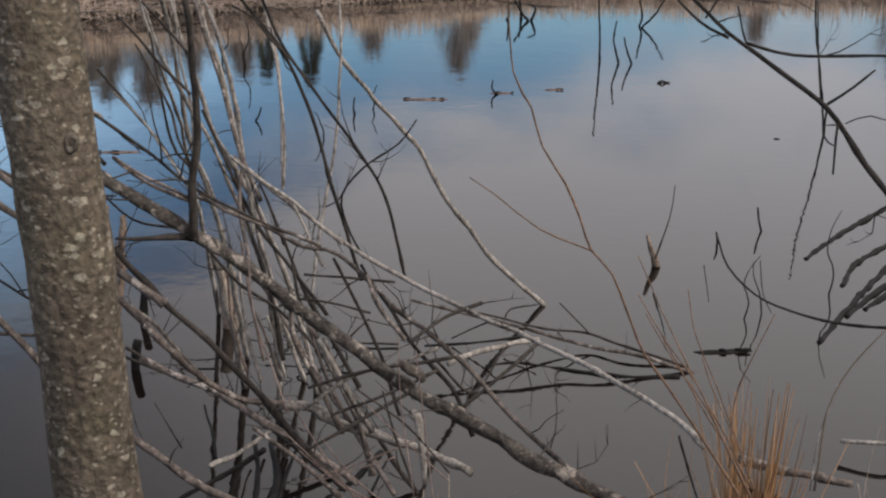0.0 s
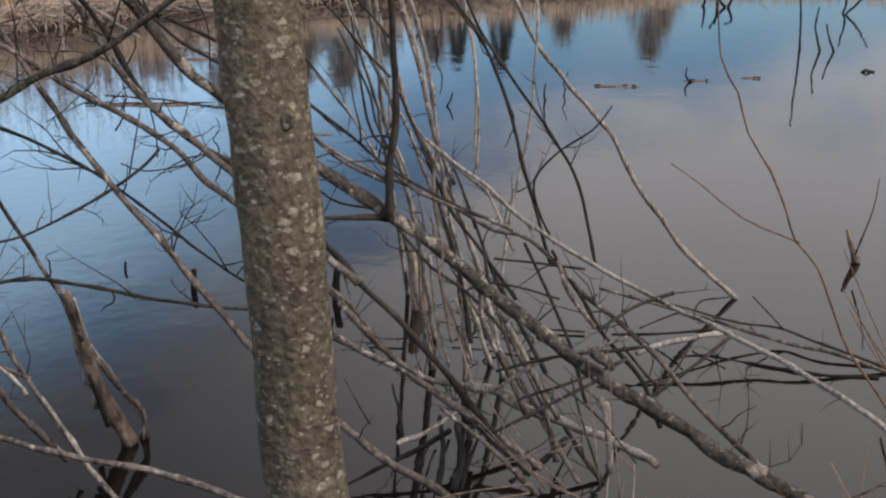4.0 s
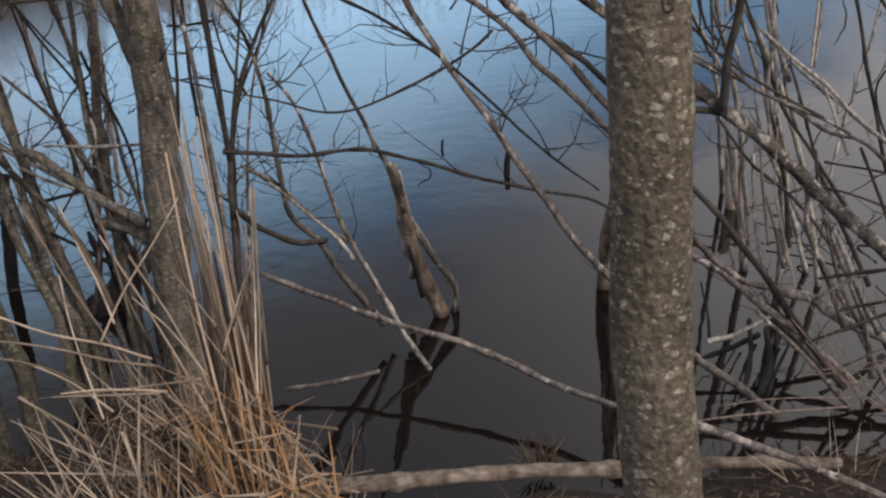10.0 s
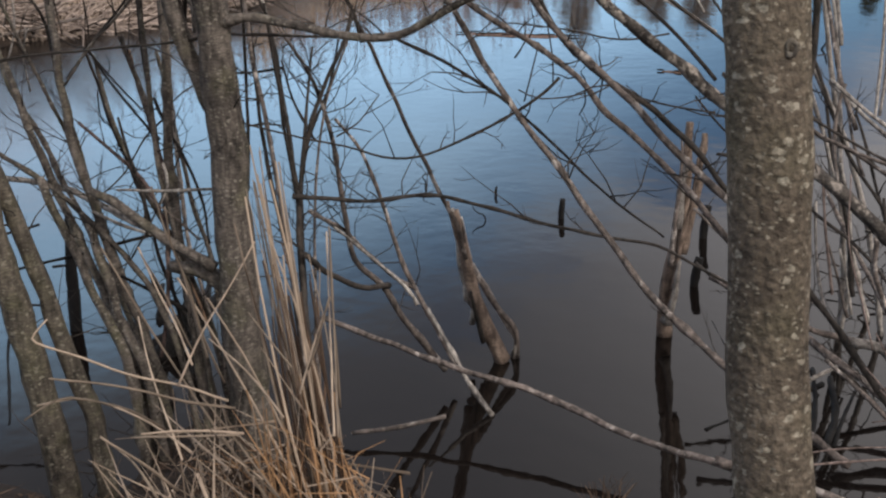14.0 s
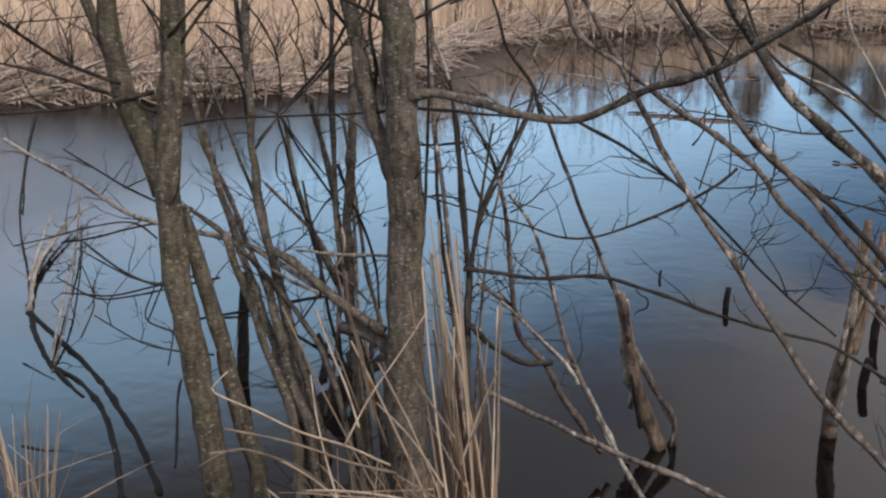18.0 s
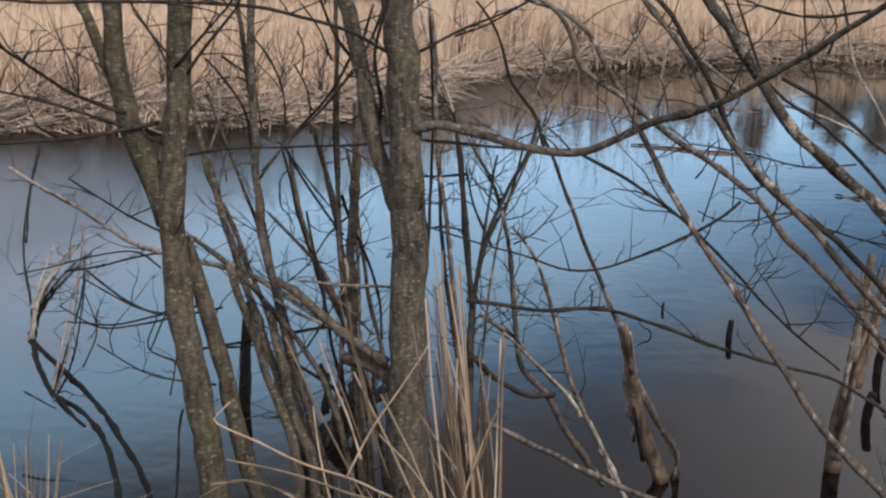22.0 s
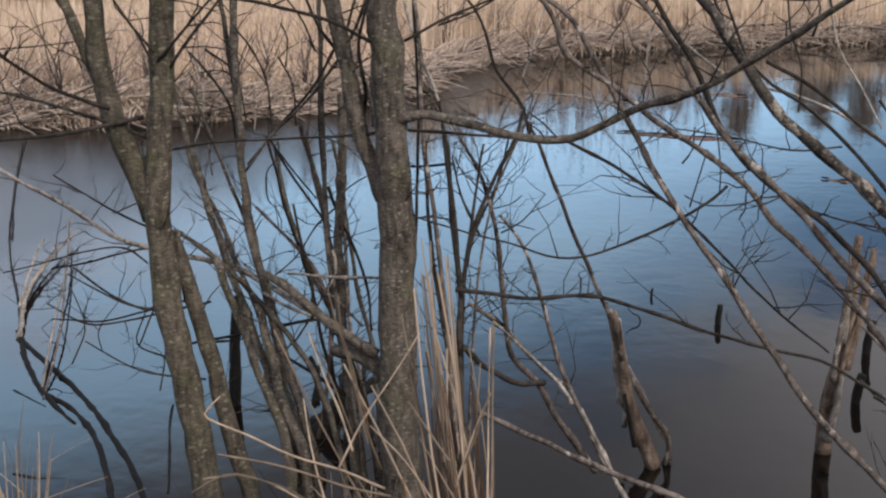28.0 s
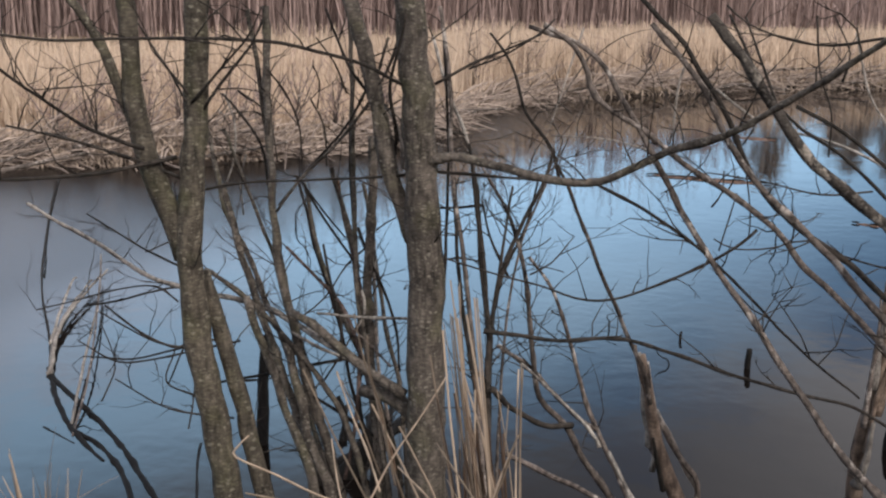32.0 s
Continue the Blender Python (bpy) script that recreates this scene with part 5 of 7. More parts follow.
limb(FB[10], "branch", 0.0165, 0.0125, [(-0.83, 3.57, 0.25), (-0.73, 3.62, 0.22), (-0.66, 3.60, 0.19), (-0.50, 3.58, 0.15), (-0.35, 3.55, 0.12), (-0.20, 3.49, 0.08)], BARK_W)
limb(FB[11], "branch", 0.0133, 0.0089, [(-0.94, 2.64, 0.25), (-0.82, 2.67, 0.23), (-0.67, 2.69, 0.20), (-0.53, 2.70, 0.18), (-0.34, 2.71, 0.13), (-0.24, 2.71, 0.10)], BARK_P)
limb(FB[12], "branch", 0.0082, 0.0071, [(-0.91, 3.07, 0.27), (-0.87, 3.22, 0.24), (-0.82, 3.40, 0.23)], BARK_W)
limb(FB[13], "branch", 0.0055, 0.0080, [(-1.23, 4.12, 0.63), (-1.08, 4.03, 0.51), (-0.90, 3.94, 0.43), (-0.72, 3.82, 0.31), (-0.59, 3.70, 0.19), (-0.46, 3.57, 0.07), (-0.37, 3.49, 0.00)], BARK_C)
limb(FB[14], "branch", 0.0085, 0.0088, [(-1.10, 4.26, 0.53), (-0.93, 4.06, 0.38), (-0.77, 3.85, 0.26), (-0.59, 3.62, 0.14), (-0.43, 3.38, 0.05)], BARK_P)
limb(FB[15], "branch", 0.0059, 0.0093, [(-1.39, 3.75, 0.35), (-1.24, 3.72, 0.28), (-1.10, 3.70, 0.24), (-0.96, 3.66, 0.18), (-0.80, 3.61, 0.09), (-0.64, 3.55, -0.01)], BARK_C)
limb(FB[16], "branch", 0.0055, 0.0094, [(-1.34, 3.55, 0.61), (-1.22, 3.57, 0.50), (-1.12, 3.58, 0.37), (-1.01, 3.59, 0.27), (-0.87, 3.60, 0.15)], BARK_P)
limb(FB[17], "branch", 0.0112, 0.0123, [(-1.28, 3.58, 0.38), (-1.13, 3.55, 0.33), (-0.97, 3.51, 0.28), (-0.85, 3.48, 0.22), (-0.69, 3.42, 0.16), (-0.54, 3.36, 0.09)], BARK_P)
limb(FB[18], "branch", 0.0094, 0.0120, [(-1.85, 2.86, 1.67), (-1.76, 2.87, 1.58), (-1.69, 2.88, 1.50), (-1.65, 2.88, 1.43), (-1.61, 2.88, 1.36), (-1.49, 2.89, 1.23), (-1.39, 2.90, 1.15), (-1.31, 2.91, 1.08), (-1.17, 2.91, 0.96), (-1.07, 2.91, 0.88), (-0.96, 2.91, 0.80)], BARK_P)
limb(BP, "stem", 0.0057, 0.0111, [(-1.33, 3.87, 1.57), (-1.31, 3.93, 1.39), (-1.24, 4.02, 1.17), (-1.16, 4.10, 0.97), (-1.09, 4.17, 0.72), (-0.99, 4.29, 0.30), (-0.92, 4.37, 0.00)], BARK_W)
limb(BP, "stem", 0.0078, 0.0117, [(-1.30, 3.99, 1.57), (-1.29, 4.08, 1.38), (-1.29, 4.16, 1.17), (-1.29, 4.23, 0.98), (-1.26, 4.31, 0.79), (-1.22, 4.45, 0.43), (-1.20, 4.58, 0.00)], BARK_W)
limb(BP, "stem", 0.0076, 0.0130, [(-1.23, 3.91, 1.57), (-1.22, 3.95, 1.39), (-1.17, 3.99, 1.20), (-1.14, 4.03, 1.04), (-1.08, 4.07, 0.91), (-0.98, 4.14, 0.65), (-0.90, 4.21, 0.33), (-0.85, 4.26, 0.00)], BARK_W)
limb(BP, "stem", 0.0078, 0.0132, [(-1.19, 4.03, 1.57), (-1.16, 4.07, 1.38), (-1.12, 4.10, 1.22), (-1.10, 4.13, 1.06), (-1.07, 4.17, 0.87), (-1.04, 4.21, 0.63), (-1.01, 4.26, 0.31), (-1.00, 4.30, 0.00)], BARK_W)
limb(BP, "stem", 0.0076, 0.0076, [(-1.11, 3.95, 1.46), (-1.06, 3.92, 1.30), (-1.02, 3.90, 1.12), (-1.01, 3.89, 1.07), (-0.98, 3.86, 0.90), (-0.96, 3.83, 0.74)], BARK_W)
limb(BP, "stem", 0.0063, 0.0073, [(-1.02, 3.77, 1.58), (-0.91, 3.77, 1.45), (-0.81, 3.77, 1.31), (-0.73, 3.75, 1.12), (-0.68, 3.74, 0.94), (-0.62, 3.72, 0.76), (-0.58, 3.71, 0.63)], BARK_C)
limb(BP, "stem", 0.0054, 0.0064, [(-0.92, 3.79, 1.57), (-0.84, 3.78, 1.38), (-0.73, 3.78, 1.22), (-0.61, 3.77, 1.06), (-0.52, 3.76, 0.92), (-0.47, 3.74, 0.76), (-0.44, 3.73, 0.63)], BARK_C)
limb(BP, "stem", 0.0050, 0.0059, [(-1.00, 4.18, 1.54), (-0.94, 4.14, 1.30), (-0.92, 4.11, 1.11), (-0.91, 4.05, 0.84)], BARK_W)
limb(BP, "stem", 0.0049, 0.0069, [(-0.72, 4.14, 1.55), (-0.71, 4.11, 1.32), (-0.72, 4.07, 1.06), (-0.75, 4.04, 0.85), (-0.78, 4.00, 0.66), (-0.80, 3.97, 0.46)], BARK_W)
limb(BP, "stem", 0.0060, 0.0100, [(-1.08, 4.06, 0.91), (-1.03, 4.03, 0.72), (-0.95, 3.99, 0.49), (-0.90, 3.95, 0.25)], BARK_C)
limb(BP, "stem", 0.0057, 0.0130, [(-1.30, 3.89, 1.34), (-1.31, 4.14, 1.13), (-1.36, 4.45, 0.82), (-1.42, 4.81, 0.41), (-1.47, 5.12, -0.00)], BARK_W)
limb(BP, "stem", 0.0053, 0.0071, [(-1.06, 3.65, 1.18), (-0.98, 3.63, 1.01), (-0.89, 3.61, 0.83), (-0.78, 3.60, 0.69), (-0.67, 3.59, 0.55)], BARK_C)
limb(BP, "stem", 0.0080, 0.0108, [(-1.01, 4.08, 0.67), (-0.97, 4.12, 0.45), (-0.96, 4.16, 0.21), (-0.98, 4.19, 0.00)], BARK_W)
limb(BP, "stem", 0.0124, 0.0155, [(-1.19, 4.13, 0.61), (-1.18, 4.18, 0.42), (-1.15, 4.23, 0.23), (-1.13, 4.28, 0.00)], BARK_W)
limb(BP, "stem", 0.0072, 0.0110, [(-0.75, 3.62, 0.54), (-0.68, 3.60, 0.40), (-0.58, 3.56, 0.23), (-0.52, 3.52, 0.04)], BARK_P)
limb(BP, "stem", 0.0056, 0.0094, [(-0.86, 3.81, 0.75), (-0.80, 3.78, 0.60), (-0.70, 3.74, 0.44), (-0.59, 3.71, 0.26)], BARK_C)
limb(BP, "stem", 0.0052, 0.0070, [(-0.64, 3.55, 0.75), (-0.55, 3.51, 0.59), (-0.48, 3.47, 0.46), (-0.42, 3.43, 0.29)], BARK_C)
limb(BP, "stem", 0.0051, 0.0085, [(-0.54, 3.46, 0.76), (-0.44, 3.43, 0.62), (-0.37, 3.41, 0.52), (-0.26, 3.39, 0.41), (-0.19, 3.35, 0.27)], BARK_C)
limb(BP, "stump", 0.0270, 0.0300, [(-1.42, 5.03, 0.24), (-1.40, 5.00, 0.10), (-1.37, 4.94, -0.03)], LOGWOOD)
limb(BP, "stump_splinter", 0.0084, 0.0180, [(-1.38, 5.07, 0.22), (-1.36, 5.01, 0.10), (-1.33, 4.94, -0.02)], LOGWOOD)
limb(BP, "twig", 0.0026, 0.0046, [(-0.40, 3.68, 1.16), (-0.46, 3.69, 1.08), (-0.57, 3.70, 1.00), (-0.64, 3.71, 0.91), (-0.63, 3.73, 0.81), (-0.58, 3.76, 0.69)], BARK_C)
limb(BP, "twig", 0.0045, 0.0057, [(-1.38, 3.64, 1.30), (-1.30, 3.71, 1.16), (-1.24, 3.77, 1.05), (-1.18, 3.82, 0.91)], BARK_C)
limb(BP, "twig", 0.0037, 0.0058, [(-1.26, 3.79, 1.40), (-1.24, 3.88, 1.04), (-1.19, 3.92, 0.94)], BARK_C)
limb(BP, "twig", 0.0030, 0.0044, [(-1.16, 2.98, 1.10), (-1.05, 2.96, 1.01), (-0.93, 2.96, 0.99)], BARK_C)
limb(BP, "twig", 0.0037, 0.0055, [(-0.77, 3.72, 0.64), (-0.59, 3.76, 0.62), (-0.48, 3.77, 0.61)], BARK_C)
limb(BP, "twig", 0.0035, 0.0044, [(-0.80, 3.51, 0.63), (-0.66, 3.54, 0.61), (-0.53, 3.57, 0.57)], BARK_C)
limb(BP, "twig", 0.0053, 0.0039, [(-0.33, 3.59, 0.42), (-0.22, 3.79, 0.23), (-0.12, 4.01, 0.33)], BARK_C)
limb(BP, "twig", 0.0048, 0.0065, [(-0.64, 3.14, 0.49), (-0.50, 3.20, 0.52), (-0.35, 3.26, 0.53), (-0.24, 3.30, 0.54)], BARK_C)
limb(BP, "twig", 0.0047, 0.0048, [(-0.56, 3.05, 0.45), (-0.40, 3.14, 0.49), (-0.28, 3.19, 0.54)], BARK_C)
limb(BP, "twig", 0.0049, 0.0066, [(-0.65, 3.13, 0.30), (-0.51, 3.22, 0.36), (-0.37, 3.29, 0.43)], BARK_C)
limb(BP, "twig", 0.0029, 0.0044, [(-0.39, 2.88, 0.60), (-0.35, 2.84, 0.49), (-0.29, 2.79, 0.36)], BARK_C)
limb(BP, "twig", 0.0028, 0.0029, [(-0.44, 2.77, 0.65), (-0.32, 2.79, 0.55), (-0.21, 2.80, 0.42)], BARK_C)
# the next two black sticks draw the reflections of the low branches above
limb(BP, "stick", 0.0055, 0.0105, [(-0.23, 4.62, 0.00), (-0.10, 4.67, -0.00), (0.07, 4.62, 0.00), (0.30, 4.57, 0.00), (0.54, 4.59, 0.00)], WET)
limb(BP, "stick", 0.0050, 0.0070, [(-0.50, 4.82, -0.00), (-0.30, 4.88, 0.00), (-0.09, 4.98, 0.00)], WET)
limb(BP, "stick", 0.0035, 0.0050, [(-1.44, 4.44, -0.00), (-1.30, 4.46, 0.00)], WET)
limb(BP, "stick", 0.0035, 0.0055, [(-1.11, 4.52, 0.00), (-0.97, 4.52, 0.00), (-0.74, 4.47, 0.00)], WET)
limb(BP, "twig", 0.0035, 0.0045, [(-1.16, 4.77, 0.06), (-1.05, 4.79, 0.05), (-0.98, 4.80, 0.06)], BARK_C)
limb(BP, "twig", 0.0040, 0.0055, [(-0.96, 4.63, 0.12), (-0.99, 4.56, 0.06), (-0.88, 4.48, 0.00)], BARK_C)
limb(BP, "stick", 0.0040, 0.0060, [(-0.74, 4.85, 0.10), (-0.81, 4.79, 0.02), (-0.61, 4.80, 0.01)], BARK_C)
limb(BP, "stick", 0.0051, 0.0071, [(-0.26, 3.39, 0.32), (-0.15, 3.48, 0.38), (-0.01, 3.60, 0.48)], BARK_C)
limb(BP, "stick", 0.0049, 0.0068, [(-0.37, 3.28, 0.59), (-0.27, 3.40, 0.63), (-0.18, 3.50, 0.64)], BARK_C)
limb(BP, "stick", 0.0064, 0.0049, [(-0.65, 3.13, 0.43), (-0.52, 3.20, 0.51), (-0.41, 3.24, 0.53), (-0.29, 3.29, 0.57)], BARK_W)
limb(BP, "pale_stub", 0.0136, 0.0077, [(-0.33, 2.98, 0.50), (-0.31, 2.98, 0.47), (-0.30, 2.97, 0.39), (-0.29, 2.97, 0.30)], BARK_W)
limb(BP, "stem", 0.0084, 0.0106, [(-0.65, 3.34, 0.56), (-0.60, 3.38, 0.44), (-0.55, 3.43, 0.30), (-0.51, 3.46, 0.22)], BARK_W)
limb(BP, "stem", 0.0085, 0.0110, [(-0.75, 3.42, 0.65), (-0.74, 3.45, 0.50), (-0.67, 3.51, 0.32), (-0.62, 3.55, 0.17)], BARK_P)
limb(BP, "stem", 0.0065, 0.0081, [(-0.79, 3.10, 0.38), (-0.67, 3.09, 0.30), (-0.55, 3.07, 0.20), (-0.50, 3.06, 0.16)], BARK_P)
limb(BP, "stem", 0.0064, 0.0079, [(-0.49, 3.26, 0.79), (-0.45, 3.22, 0.71), (-0.37, 3.18, 0.63)], BARK_P)
limb(BP, "stem", 0.0045, 0.0060, [(-1.27, 3.77, 1.49), (-1.23, 3.75, 1.38), (-1.19, 3.73, 1.30), (-1.12, 3.72, 1.18), (-1.09, 3.70, 1.08)], BARK_W)
limb(BP, "stem", 0.0045, 0.0060, [(-1.22, 3.89, 1.50), (-1.20, 3.87, 1.39), (-1.18, 3.84, 1.29), (-1.15, 3.82, 1.18), (-1.13, 3.78, 1.05)], BARK_W)
limb(BP, "stem", 0.0055, 0.0085, [(-1.09, 3.72, 1.51), (-1.05, 3.69, 1.39), (-1.01, 3.67, 1.29), (-0.98, 3.65, 1.19), (-0.95, 3.63, 1.09), (-0.91, 3.61, 0.99), (-0.87, 3.59, 0.91)], BARK_P)
limb(BP, "stem", 0.0050, 0.0065, [(-1.09, 3.82, 1.50), (-1.04, 3.80, 1.38), (-1.00, 3.77, 1.26), (-0.97, 3.74, 1.13)], BARK_W)
limb(BP, "stem", 0.0035, 0.0050, [(-1.10, 3.07, 1.52), (-1.05, 3.07, 1.47), (-0.99, 3.06, 1.40), (-0.93, 3.06, 1.34), (-0.91, 3.06, 1.32)], BARK_C)
limb(BP, "stem", 0.0030, 0.0045, [(-1.04, 3.10, 1.55), (-0.97, 3.09, 1.48), (-0.92, 3.09, 1.42)], BARK_C)
limb(BP, "stem", 0.0035, 0.0050, [(-1.22, 3.54, 1.39), (-1.16, 3.52, 1.29), (-1.11, 3.51, 1.19), (-1.09, 3.49, 1.12), (-1.04, 3.48, 1.02)], BARK_C)
limb(BP, "stem", 0.0035, 0.0050, [(-1.24, 3.39, 1.27), (-1.16, 3.39, 1.19), (-1.10, 3.38, 1.11), (-1.05, 3.37, 1.04), (-1.01, 3.36, 0.98)], BARK_W)
limb(BP, "stem", 0.0040, 0.0055, [(-1.06, 2.88, 1.19), (-0.98, 2.88, 1.14), (-0.92, 2.89, 1.11), (-0.86, 2.89, 1.08)], BARK_P)
limb(BP, "stem", 0.0045, 0.0055, [(-0.94, 3.97, 1.50), (-0.91, 3.94, 1.37), (-0.88, 3.91, 1.26), (-0.86, 3.87, 1.12), (-0.85, 3.84, 1.01), (-0.85, 3.81, 0.91)], BARK_W)
limb(BP, "stem", 0.0035, 0.0045, [(-0.98, 3.74, 1.49), (-0.91, 3.74, 1.45), (-0.86, 3.74, 1.39), (-0.80, 3.74, 1.33), (-0.74, 3.73, 1.25)], BARK_C)
limb(BP, "stem", 0.0060, 0.0075, [(-0.92, 3.42, 1.09), (-0.87, 3.42, 1.05), (-0.80, 3.42, 1.00), (-0.73, 3.43, 0.95), (-0.67, 3.43, 0.89), (-0.59, 3.43, 0.83)], BARK_W)
limb(BP, "stem", 0.0055, 0.0070, [(-0.90, 3.52, 1.06), (-0.91, 3.49, 0.96), (-0.90, 3.47, 0.87), (-0.88, 3.45, 0.78)], BARK_P)
limb(BP, "stem", 0.0045, 0.0060, [(-0.91, 3.61, 0.99), (-0.88, 3.59, 0.89), (-0.83, 3.56, 0.78)], BARK_P)
limb(BP, "stem", 0.0045, 0.0055, [(-0.90, 3.70, 0.94), (-0.85, 3.68, 0.83), (-0.82, 3.67, 0.75)], BARK_C)
limb(BP, "stem", 0.0050, 0.0065, [(-0.97, 3.28, 1.01), (-0.90, 3.28, 0.96), (-0.80, 3.29, 0.92), (-0.71, 3.31, 0.89), (-0.63, 3.32, 0.85)], BARK_P)
limb(BP, "stem", 0.0045, 0.0055, [(-1.02, 3.40, 1.11), (-0.98, 3.39, 1.03), (-0.95, 3.37, 0.96)], BARK_W)
limb(BP, "stem", 0.0045, 0.0055, [(-0.76, 3.52, 0.93), (-0.72, 3.51, 0.86), (-0.69, 3.50, 0.79), (-0.66, 3.49, 0.74)], BARK_W)
limb(BP, "stem", 0.0045, 0.0060, [(-1.05, 4.01, 0.66), (-1.03, 3.98, 0.54), (-0.99, 3.94, 0.38), (-0.96, 3.91, 0.26)], DRYCANE)
limb(BP, "stem", 0.0040, 0.0055, [(-1.12, 4.06, 0.53), (-1.10, 4.02, 0.35), (-1.04, 3.98, 0.19)], DRYCANE)
limb(BP, "stem", 0.0050, 0.0075, [(-1.08, 4.07, 0.53), (-1.06, 4.04, 0.39), (-1.03, 4.01, 0.27), (-0.99, 3.98, 0.15)], BARK_W)
limb(BP, "stem", 0.0050, 0.0070, [(-1.02, 4.05, 0.39), (-0.97, 4.03, 0.27), (-0.92, 4.00, 0.15)], BARK_P)
limb(BP, "stem", 0.0050, 0.0070, [(-0.98, 4.05, 0.38), (-0.94, 4.03, 0.27), (-0.91, 4.01, 0.16)], BARK_W)
limb(BP, "stem", 0.0055, 0.0075, [(-0.72, 3.53, 0.55), (-0.67, 3.50, 0.41), (-0.62, 3.48, 0.31), (-0.56, 3.47, 0.22)], BARK_P)
limb(BP, "stem", 0.0055, 0.0075, [(-0.67, 3.52, 0.50), (-0.63, 3.51, 0.41), (-0.58, 3.49, 0.31), (-0.54, 3.48, 0.24)], BARK_W)
limb(BP, "stem", 0.0045, 0.0060, [(-0.75, 3.47, 0.75), (-0.73, 3.45, 0.66), (-0.71, 3.44, 0.61)], BARK_C)
BR = thing("bramble", (-0.45, 2.75, 0.05), "thin pinkish-brown canes straggling through fallen branches", "bramble")
limb(BR, "cane", 0.0020, 0.0028, [(-0.62, 2.74, 0.54), (-0.46, 2.75, 0.39), (-0.27, 2.79, 0.28), (-0.10, 2.82, 0.17)], DRYCANE)
limb(BR, "cane", 0.0018, 0.0026, [(-0.58, 2.74, 0.49), (-0.44, 2.75, 0.37), (-0.32, 2.78, 0.31)], DRYCANE)
limb(BR, "cane", 0.0021, 0.0030, [(-0.60, 2.80, 0.37), (-0.44, 2.88, 0.40), (-0.30, 2.96, 0.44)], DRYCANE)
limb(BR, "cane", 0.0025, 0.0036, [(-0.81, 2.46, 0.34), (-0.63, 2.55, 0.37), (-0.45, 2.64, 0.39)], DRYCANE)
limb(BR, "cane", 0.0021, 0.0030, [(-0.73, 2.56, 0.36), (-0.60, 2.63, 0.38), (-0.45, 2.69, 0.39)], DRYCANE)
limb(BR, "cane", 0.0017, 0.0024, [(-0.30, 2.84, 0.73), (-0.27, 2.78, 0.55), (-0.24, 2.72, 0.36)], DRYCANE)
limb(BR, "cane", 0.0020, 0.0028, [(-0.72, 2.85, 0.98), (-0.70, 2.81, 0.82), (-0.65, 2.78, 0.69), (-0.61, 2.76, 0.58)], DRYCANE)
limb(BR, "cane", 0.0021, 0.0030, [(-0.60, 2.72, 0.64), (-0.51, 2.70, 0.50), (-0.42, 2.69, 0.38)], DRYCANE)
limb(BR, "cane", 0.0018, 0.0026, [(-0.52, 2.72, 0.54), (-0.45, 2.71, 0.45), (-0.37, 2.71, 0.38)], DRYCANE)
limb(BR, "cane", 0.0015, 0.0022, [(-0.33, 2.74, 0.80), (-0.32, 2.70, 0.66), (-0.28, 2.64, 0.43)], DRYCANE)
limb(BR, "cane", 0.0017, 0.0024, [(-0.44, 2.76, 0.64), (-0.34, 2.76, 0.54), (-0.21, 2.76, 0.42)], DRYCANE)
limb(BR, "cane", 0.0017, 0.0024, [(-0.56, 2.67, 0.43), (-0.46, 2.71, 0.45), (-0.34, 2.75, 0.48)], DRYCANE)
limb(RT, "cane", 0.0014, 0.0036, [(-0.05, 1.91, 1.68), (-0.04, 1.97, 1.54), (-0.01, 2.00, 1.48), (0.01, 2.03, 1.41), (0.05, 2.06, 1.34), (0.08, 2.08, 1.27), (0.10, 2.11, 1.21), (0.14, 2.13, 1.16), (0.18, 2.16, 1.06), (0.21, 2.18, 0.99), (0.27, 2.21, 0.90), (0.34, 2.24, 0.79), (0.42, 2.28, 0.66)], CANE)
limb(RT, "twig", 0.0011, 0.0021, [(-0.11, 2.00, 1.36), (-0.06, 1.99, 1.33), (0.01, 1.98, 1.28), (0.10, 1.96, 1.25)], CANE)
limb(RT, "cane", 0.0013, 0.0027, [(0.20, 2.30, 1.07), (0.26, 2.32, 0.97), (0.33, 2.34, 0.87), (0.39, 2.35, 0.75), (0.46, 2.37, 0.61)], CANE)
limb(RT, "cane", 0.0014, 0.0028, [(0.26, 2.40, 0.95), (0.35, 2.43, 0.79), (0.42, 2.45, 0.68), (0.48, 2.47, 0.58)], CANE)
limb(RT, "cane", 0.0013, 0.0027, [(0.21, 2.50, 1.09), (0.27, 2.52, 0.96), (0.35, 2.54, 0.80), (0.44, 2.56, 0.64), (0.50, 2.57, 0.50)], CANE)
limb(RT, "cane", 0.0014, 0.0028, [(0.24, 2.60, 0.93), (0.31, 2.63, 0.81), (0.40, 2.65, 0.68), (0.49, 2.67, 0.50)], CANE)
limb(RT, "cane", 0.0015, 0.0028, [(0.38, 2.69, 0.80), (0.41, 2.68, 0.72), (0.47, 2.67, 0.60), (0.52, 2.67, 0.48)], CANE)
limb(RT, "cane", 0.0014, 0.0028, [(0.53, 2.66, 0.92), (0.49, 2.67, 0.81), (0.46, 2.68, 0.70), (0.46, 2.68, 0.53)], CANE)
limb(RT, "cane", 0.0015, 0.0027, [(0.35, 2.79, 0.93), (0.37, 2.76, 0.83), (0.43, 2.72, 0.70), (0.49, 2.67, 0.56)], CANE)
limb(RT, "twig", 0.0041, 0.0030, [(0.34, 2.69, 0.60), (0.38, 2.75, 0.47), (0.41, 2.79, 0.38)], BARK_C)
limb(RT, "twig", 0.0028, 0.0019, [(0.64, 2.64, 0.50), (0.66, 2.69, 0.62), (0.70, 2.73, 0.73)], BARK_W)
